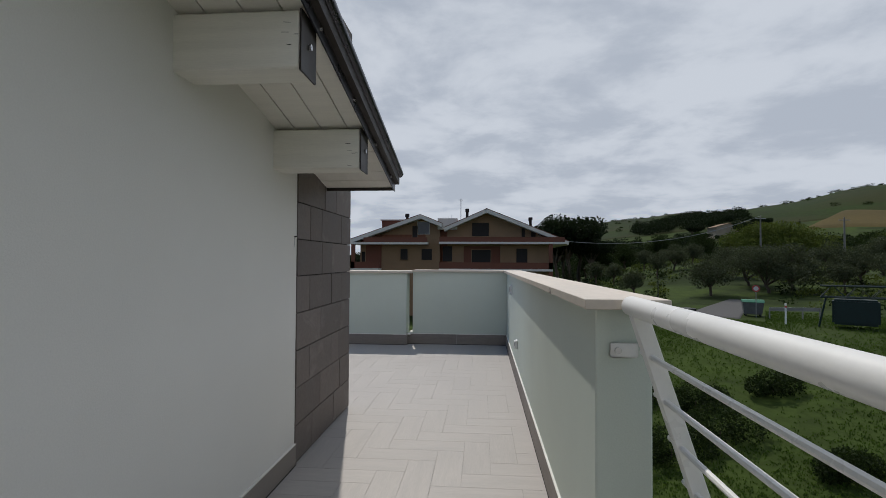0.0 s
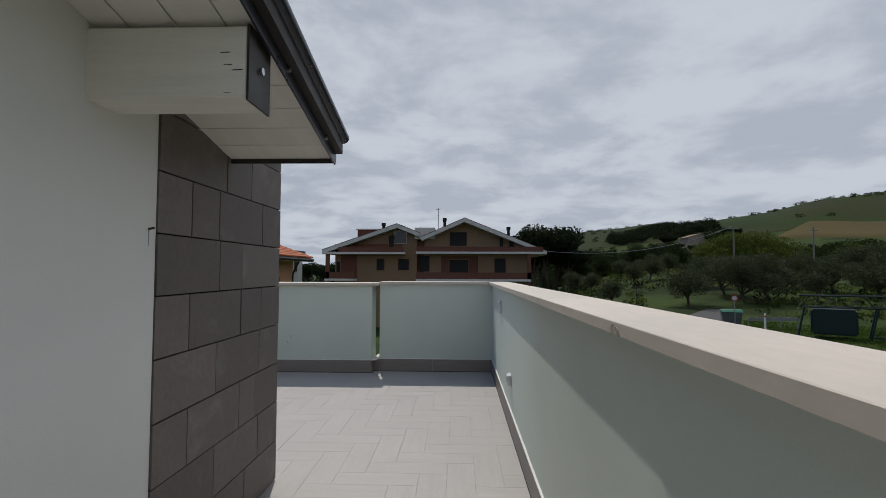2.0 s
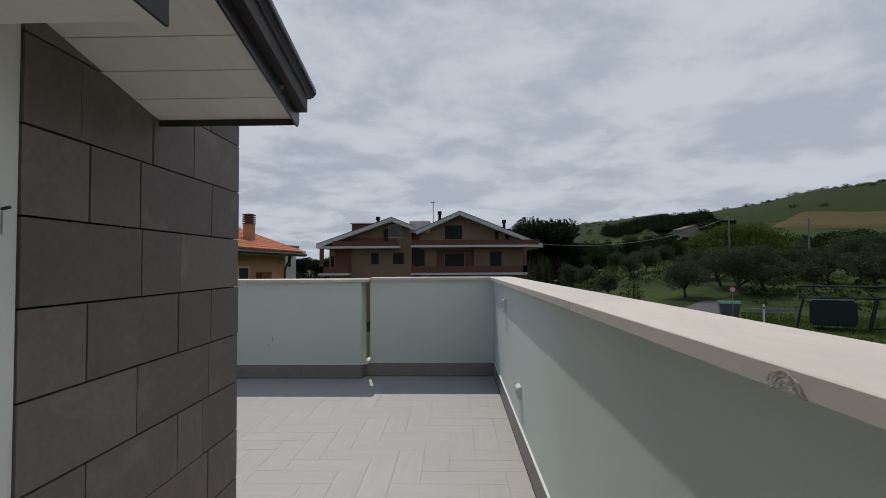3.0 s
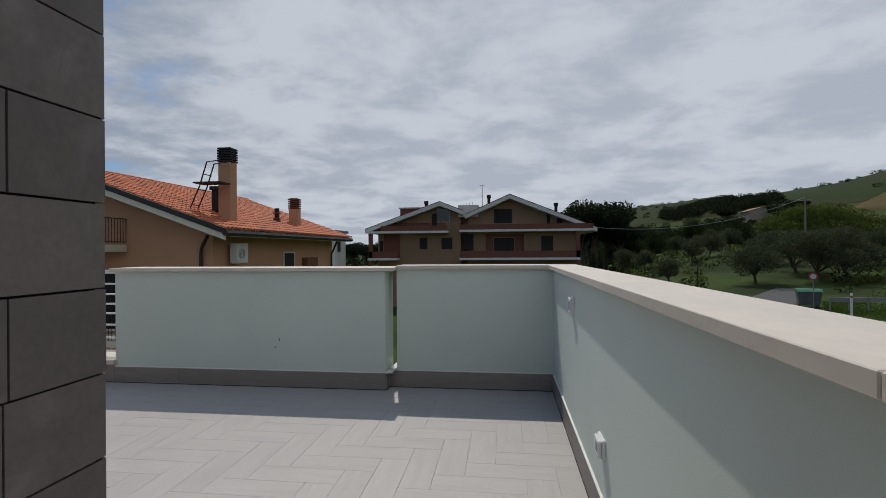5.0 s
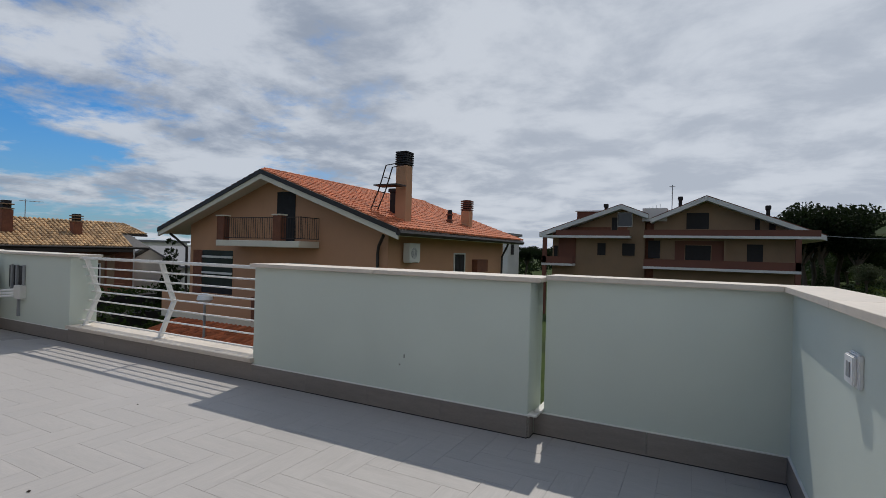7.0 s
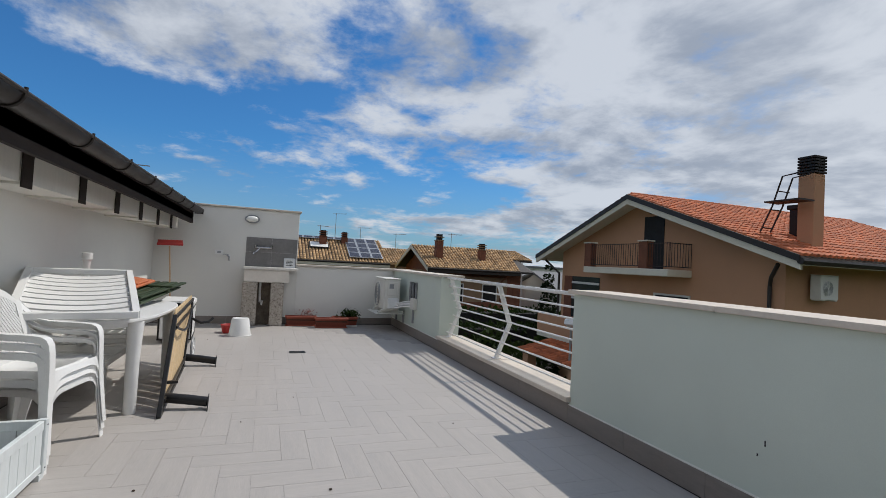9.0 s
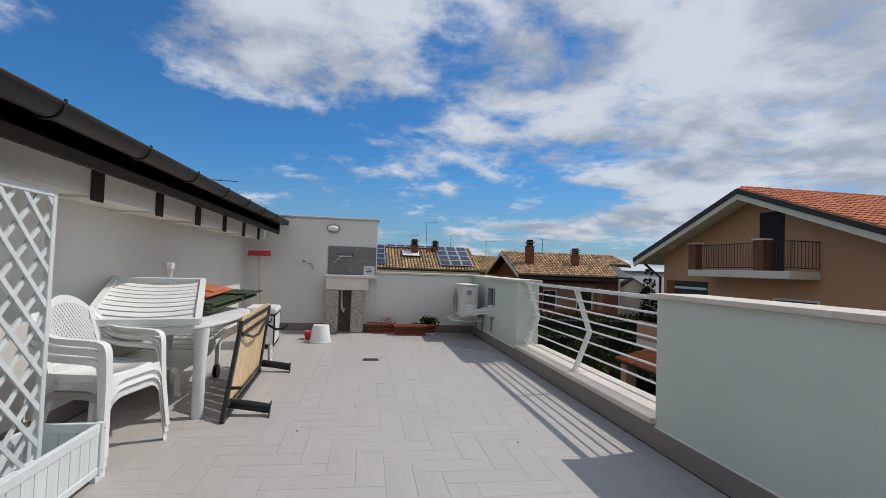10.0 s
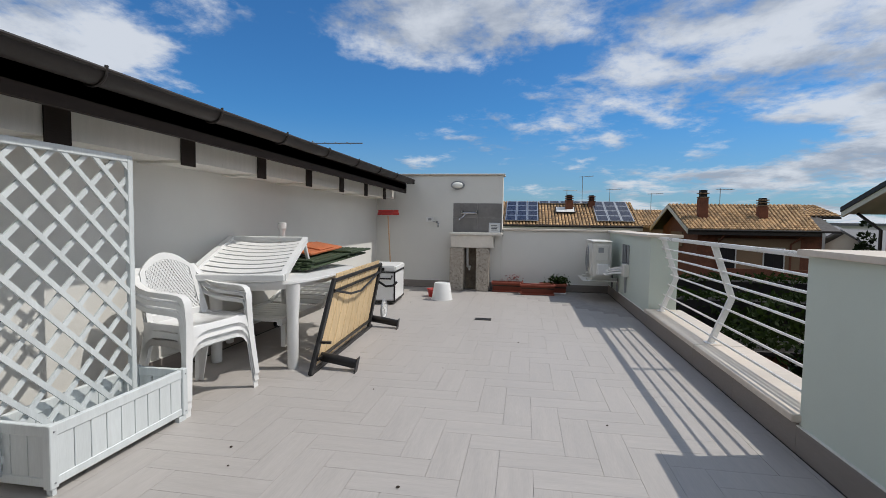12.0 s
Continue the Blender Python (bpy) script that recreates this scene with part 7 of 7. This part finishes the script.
def tan_house():
    h = thing("tan_roof_house", "brick house with weathered tan clay tile roof", "house")
    y0, y1, xr, zr, xe, ze = 9.3, 18.6, -41.5, 2.78, -36.5, 0.93
    xw = -46.6
    bm = bmesh.new()
    prism(bm, [(xw + 0.8, y0 + 0.9, -6.6), (xe - 0.8, y0 + 0.9, -6.6), (xe - 0.8, y0 + 0.9, ze + 0.1), (xr, y0 + 0.9, zr - 0.25), (xw + 0.8, y0 + 0.9, ze + 0.1)], (0, 1, 0), y1 - y0 - 1.6)
    part("wall", bm, M_BRICK, h)
    part("bay", boxes((xe - 0.82, xe - 0.74, y0 + 2.2, y1 - 2.0, -3.2, 0.35)), M_OCHRE, h)
    for xx in (xe, xw):
        bm = bmesh.new()
        prism(bm, [(xr, y0, zr - 0.14), (xx, y0, ze - 0.14), (xx, y1, ze - 0.14), (xr, y1, zr - 0.14)], (0, 0, 1), 0.14)
        r = part("roof", bm, M_BROWN, h)
        bm = bmesh.new()
        prism(bm, [(xr, y0 - 0.02, zr - 0.30), (xx, y0 - 0.02, ze - 0.30), (xx, y0 - 0.02, ze), (xr, y0 - 0.02, zr)], (0, 1, 0), 0.08)
        part("verge", bm, M_CREAM, r)
        if xx == xe:
            part("fascia", boxes((xe - 0.02, xe + 0.05, y0, y1 - 1.2, ze - 0.36, ze - 0.12)), M_BROWN, r)
            tiled_slope(r, (xr, y0, zr), (xr, y1, zr), (xe, y0, ze), (xe, y1 - 1.2, ze), 0.27, 0.42, M_ROOFTAN)
            part("gutter", tube(bmesh.new(), [(xe + 0.08, y0, ze - 0.05), (xe + 0.08, y1 - 1.2, ze - 0.05)], 0.08, 8), M_BROWN, r)
    wing = part("wing_roof", prism(bmesh.new(), [(xr - 0.5, y1 - 1.0, 2.6), (xr + 2.4, y1 - 1.0, 1.75), (xr + 2.4, y1 + 1.4, 1.75), (xr - 0.5, y1 + 1.2, 2.6)], (0, 0, 1), 0.15), M_BROWN, h)
    tiled_slope(wing, (xr - 0.5, y1 - 1.0, 2.78), (xr - 0.5, y1 + 1.2, 2.78), (xr + 2.4, y1 - 1.0, 1.93), (xr + 2.4, y1 + 1.4, 1.93), 0.27, 0.42, M_ROOFTAN)
    part("wing_wall", boxes((xr - 0.4, xr + 1.8, y1 - 1.0, y1 + 0.8, -6.6, 1.7)), M_OFFWHITE, h)
    window_on(h, 11.6, 12.6, xe - 0.74, -1.9, -0.3, side="x")
    window_on(h, 14.4, 15.6, xe - 0.74, -1.9, -0.3, side="x")
    b = part("balcony", boxes((xe - 0.8, xe + 0.6, y0 + 2, y1 - 2, -2.6, -2.4)), M_CREAM, h)
    part("parapet", boxes((xe + 0.45, xe + 0.6, y0 + 2, y1 - 2, -2.4, -1.6)), M_BRICK, b)
    part("dormer", boxes((xw + 3.4, xr + 1.2, y0 + 0.78, y0 + 0.9, -0.4, 0.7)), M_OCHRE, h)
    for pts in ([(xe - 0.1, y0 + 2.4, 0.7), (xe - 0.7, y0 + 2.2, 0.0), (xe - 0.72, y0 + 2.2, -4)], [(xe - 0.1, y1 - 2.0, 0.7), (xe - 0.7, y1 - 2.6, 0.0), (xe - 0.72, y1 - 2.6, -4)]):
        part("drainpipe", tube(bmesh.new(), pts, 0.07, 6), M_BRICK, h)
    return h


tan_house()
roof_chimney(-38.7, 10.9, 1.3, 0.58, 3.75, "brick chimney with tiled cap on the tan roof", M_BRICK, M_OCHRE, 2)
roof_chimney(-38.7, 14.8, 1.3, 0.55, 3.2, "brick chimney with tiled cap on the tan roof", M_BRICK, M_OCHRE, 3)
antenna(-42.5, 13.4, 2.5, 1.6, 5)

# a tan roof farther off between them, a lower wing before, pale houses beyond
def plain_house(label, x0, x1, y0, y1, base, eave, ridge, wall, roof, along="y"):
    h = thing("distant_house", label, "house")
    part("wall", boxes((x0, x1, y0, y1, base, eave)), wall, h)
    for k in range(max(1, int((y1 - y0) / 3))):
        window_on(h, y0 + 0.8 + k * 3, y0 + 2.0 + k * 3, x1, eave - 2.3, eave - 0.9, side="x")
    if ridge > eave:
        xm = (x0 + x1) / 2
        for yy in (y0, y1 - 0.2):
            part("gable", prism(bmesh.new(), [(x0, yy, eave), (x1, yy, eave), (xm, yy, ridge - 0.02)], (0, 1, 0), 0.2), wall, h)
        for a in (x0 - 0.5, x1 + 0.5):
            bm = bmesh.new()
            prism(bm, [(xm, y0 - 0.5, ridge), (a, y0 - 0.5, eave), (a, y1 + 0.5, eave), (xm, y1 + 0.5, ridge)], (0, 0, 1), 0.16)
            r = part("roof", bm, roof, h)
            if roof in (M_ROOFTAN, M_ROOFRED):
                tiled_slope(r, (xm, y0 - 0.5, ridge + 0.16), (xm, y1 + 0.5, ridge + 0.16), (a, y0 - 0.5, eave + 0.16), (a, y1 + 0.5, eave + 0.16), 0.3, 0.45, roof)
    else:
        part("roof", boxes((x0 - 0.3, x1 + 0.3, y0 - 0.3, y1 + 0.3, eave, eave + 0.3)), roof, h)
    return h


plain_house("distant house with tan clay tile roof", -62, -54, 5.5, 14.5, -6.6, 0.9, 2.6, M_OCHRE, M_ROOFTAN)
plain_house("distant house with red clay tile roof", -60, -52, -9.0, -1.6, -6.6, 0.6, 1.9, M_BRICK, M_ROOFRED)
plain_house("pale low house with grey sheet roof", -64, -56, 20.5, 31, -6.6, -0.2, 1.2, M_OFFWHITE, M_SLATE)
plain_house("white flat-roofed house far off", -74, -66, 30, 42, -6.6, 1.4, 1.4, M_OFFWHITE, M_SLATE)
plain_house("white flat-roofed house behind the peach house", -23.4, -20.6, 52, 56, -6.6, 3.3, 3.3, M_OFFWHITE, M_SLATE)
plain_house("pale house with grey roof beyond the garden", -44, -36, 21.0, 28, -6.6, -0.6, 0.9, M_OFFWHITE, M_SLATE)
x, y = spot(25.4, 296)
ob = plain_house("old pale house among trees on the hill", x - 6, x + 6, y - 5, y + 5, land(x, y) - 2, land(x, y) + 5.0, land(x, y) + 7.0, M_PALEOLD, M_OCHRE)

# ---- garden and yards under the north railing ----
def hedge(x0, x1, y0, y1, z0, z1, seed):
    h = thing("garden_hedge", "clipped bright green garden hedge", "hedge")

    def fill(rng, n):
        c = rng.uniform(0, 1, (n, 3))
        k = rng.integers(0, 3, n)
        c[np.arange(n), k] = np.where(k == 2, 1.0, np.round(c[np.arange(n), k]))
        c = c * np.array([x1 - x0, y1 - y0, z1 - z0]) + np.array([x0, y0, z0])
        return c + rng.normal(size=(n, 3)) * 0.14
    ob = new("leaves", leaf_mesh("leaves", 3600, fill, 0.16, M_HEDGE, seed))
    ob.parent = h
    # near-black filling paints the shade inside the hedge
    part("core", boxes((x0 + 0.12, x1 - 0.12, y0 + 0.12, y1 - 0.12, z0, z1 - 0.12)), M_SHUT, h)


hedge(-30.5, -28.5, 5.0, 17.0, -6.5, -2.6, 91)
hedge(-22.6, -21.6, 9.9, 16.0, -6.5, -4.3, 92)
hedge(-33.5, -31.5, 2.0, 20.0, -6.5, -1.9, 93)
ob = thing("garage", "low orange-brown garage with flat roof in the yard", "garage")
part("wall", boxes((-27.5, -23.5, 5.5, 14.5, -6.6, -4.2)), M_BRICK, ob)
part("roof", soften(boxes((-27.8, -23.2, 5.2, 14.8, -4.2, -4.0)), 0.02), M_BROWN, ob)
window_on(ob, 9.5, 11.5, -23.5, -5.4, -4.6, side="x")
window_on(ob, 12.2, 12.9, -23.5, -5.4, -4.6, side="x")
draped("yard", [(-80, 12), (-30, 10), (-42, 33), (-72, 40)], M_PAVE, "pale concrete yard between the houses", 0.03)
ob = thing("yard_gate", "dark iron sliding gate between brick piers", "gate")
for k in range(26):
    part("bar", tube(bmesh.new(), [(-20.8, 5.6 + k * 0.15, -6.45), (-20.8, 5.6 + k * 0.15, -5.1)], 0.02, 5), M_IRON, ob)
for zz in (-6.3, -5.3):
    part("rail", tube(bmesh.new(), [(-20.8, 5.6, zz), (-20.8, 9.35, zz)], 0.03, 6), M_IRON, ob)
for yy in (5.2, 9.5):
    part("pier", soften(boxes((-21.1, -20.5, yy - 0.3, yy + 0.3, -6.6, -4.9)), 0.02), M_BRICK, ob)
    part("pier_cap", soften(boxes((-21.2, -20.4, yy - 0.4, yy + 0.4, -4.9, -4.78)), 0.02), M_CREAM, ob)
ob = thing("yard_wall", "low pale garden wall along the yard", "wall")
part("wall", soften(boxes((-19.2, -18.9, 0.5, 5.0, -6.6, -5.6)), 0.02), M_OFFWHITE, ob)
ob = thing("garden_lamp", "white mushroom-shaped garden lamp on a post", "lamp", pose(-17.4, 9.2, -6.5))
part("post", tube(bmesh.new(), [(0, 0, 0), (0, 0, 5.6)], 0.05, 8), M_GALV, ob)
bm = bmesh.new()
lathe(bm, [(0.16, 5.5), (0.30, 5.62), (0.26, 5.78), (0.10, 5.86)], 16)
part("shade", bm, M_PLASTIC, ob, smooth=True)
# garden shrubs; several added to darken the shadowed yard and the slot's view
for i, (x, y, s) in enumerate(((-14.5, 5.2, 1.0), (-17.0, 6.3, 1.2), (-12.2, 6.8, 0.9), (-19.8, 3.5, 1.0), (-15.5, 3.4, 0.8), (-24, 17, 1.6), (-32, 19, 1.8), (-25.4, 7.6, 1.9), (-23.6, 10.2, 2.0), (-27.6, 9.6, 2.2), (-21.6, 6.4, 1.3), (-26.6, 13.0, 2.2), (-16.2, 8.0, 1.1), (-13.6, 8.4, 1.0),
                               (-2.0, 3.4, 2.0), (-3.4, 5.4, 2.2), (-1.0, 6.2, 2.2), (-4.8, 3.2, 2.0), (-5.6, 7.0, 2.2))):
    t = thing("garden_shrub", "leafy dark green shrub, some added to darken the yard", "bush", pose(x, y, -6.5))
    ob = new("foliage", leaf_mesh("foliage", 1300, blob_fill([(0, 0, 0.9 * s, 0.9 * s), (0.5 * s, 0.3 * s, 1.4 * s, 0.6 * s), (-0.4 * s, 0.2, 0.7 * s, 0.7 * s)]), 0.10 * s, M_BUSH, 120 + i))
    ob.parent = t
    part("stem", tube(bmesh.new(), [(0, 0, -0.1), (0, 0, 0.9 * s)], 0.06, 6, 0.03), M_BARK, t)


# ---- floor tiles: herringbone planks ----
TW, TN = 0.168, 3
GAP = 0.0008


def plank(lx, ly):
    bm = boxes((GAP, lx - GAP, GAP, ly - GAP, -0.012, 0.0))
    return bm


def floor_clip(x0, x1, y0, y1):
    """Parts of a plank that lie on the terrace."""
    cx0, cx1, cy0, cy1 = max(x0, WX), min(x1, -0.001), max(y0, -9.6), min(y1, -0.001)
    if cx1 - cx0 < 0.012 or cy1 - cy0 < 0.012 or (x1 < HX and y1 < HY):
        return []
    return [(cx0, cx1, cy0, cy1)]


full_h = mesh_of("floor_tile", plank(TW * TN, TW), M_FLOOR)
rest = bmesh.new()
singles = 0
for k in range(-80, 40):
    for j in range(-6, 14):
        ox, oy = k * TW + j * 2 * TN * TW - 3.0, k * TW - 2.0
        for vert in (False, True):
            if not vert:
                x0, x1, y0, y1 = ox, ox + TN * TW, oy, oy + TW
            else:
                x0, x1, y0, y1 = ox, ox + TW, oy + TW, oy + TW + TN * TW
            cut = floor_clip(x0, x1, y0, y1)
            whole = len(cut) == 1 and cut[0] == (x0, x1, y0, y1)
            near = x0 > -5.2
            if whole and near and singles < 300:
                m = Matrix.Translation((x0, y0, 0)) if not vert else Matrix.Translation((x1, y0, 0)) @ Matrix.Rotation(radians(90), 4, "Z")
                piece("floor_tile", full_h, floor, m)
                singles += 1
            else:
                for a, b, c, d in cut:
                    quad_box(rest, a + GAP, b - GAP, c + GAP, d - GAP, -0.012, 0.0)
rest_ob = new("floor_tiles", mesh_of("floor_tiles", rest, M_FLOOR))
rest_ob.parent = floor
tagged(rest_ob, "pale herringbone plank tiles", kind="stuff")
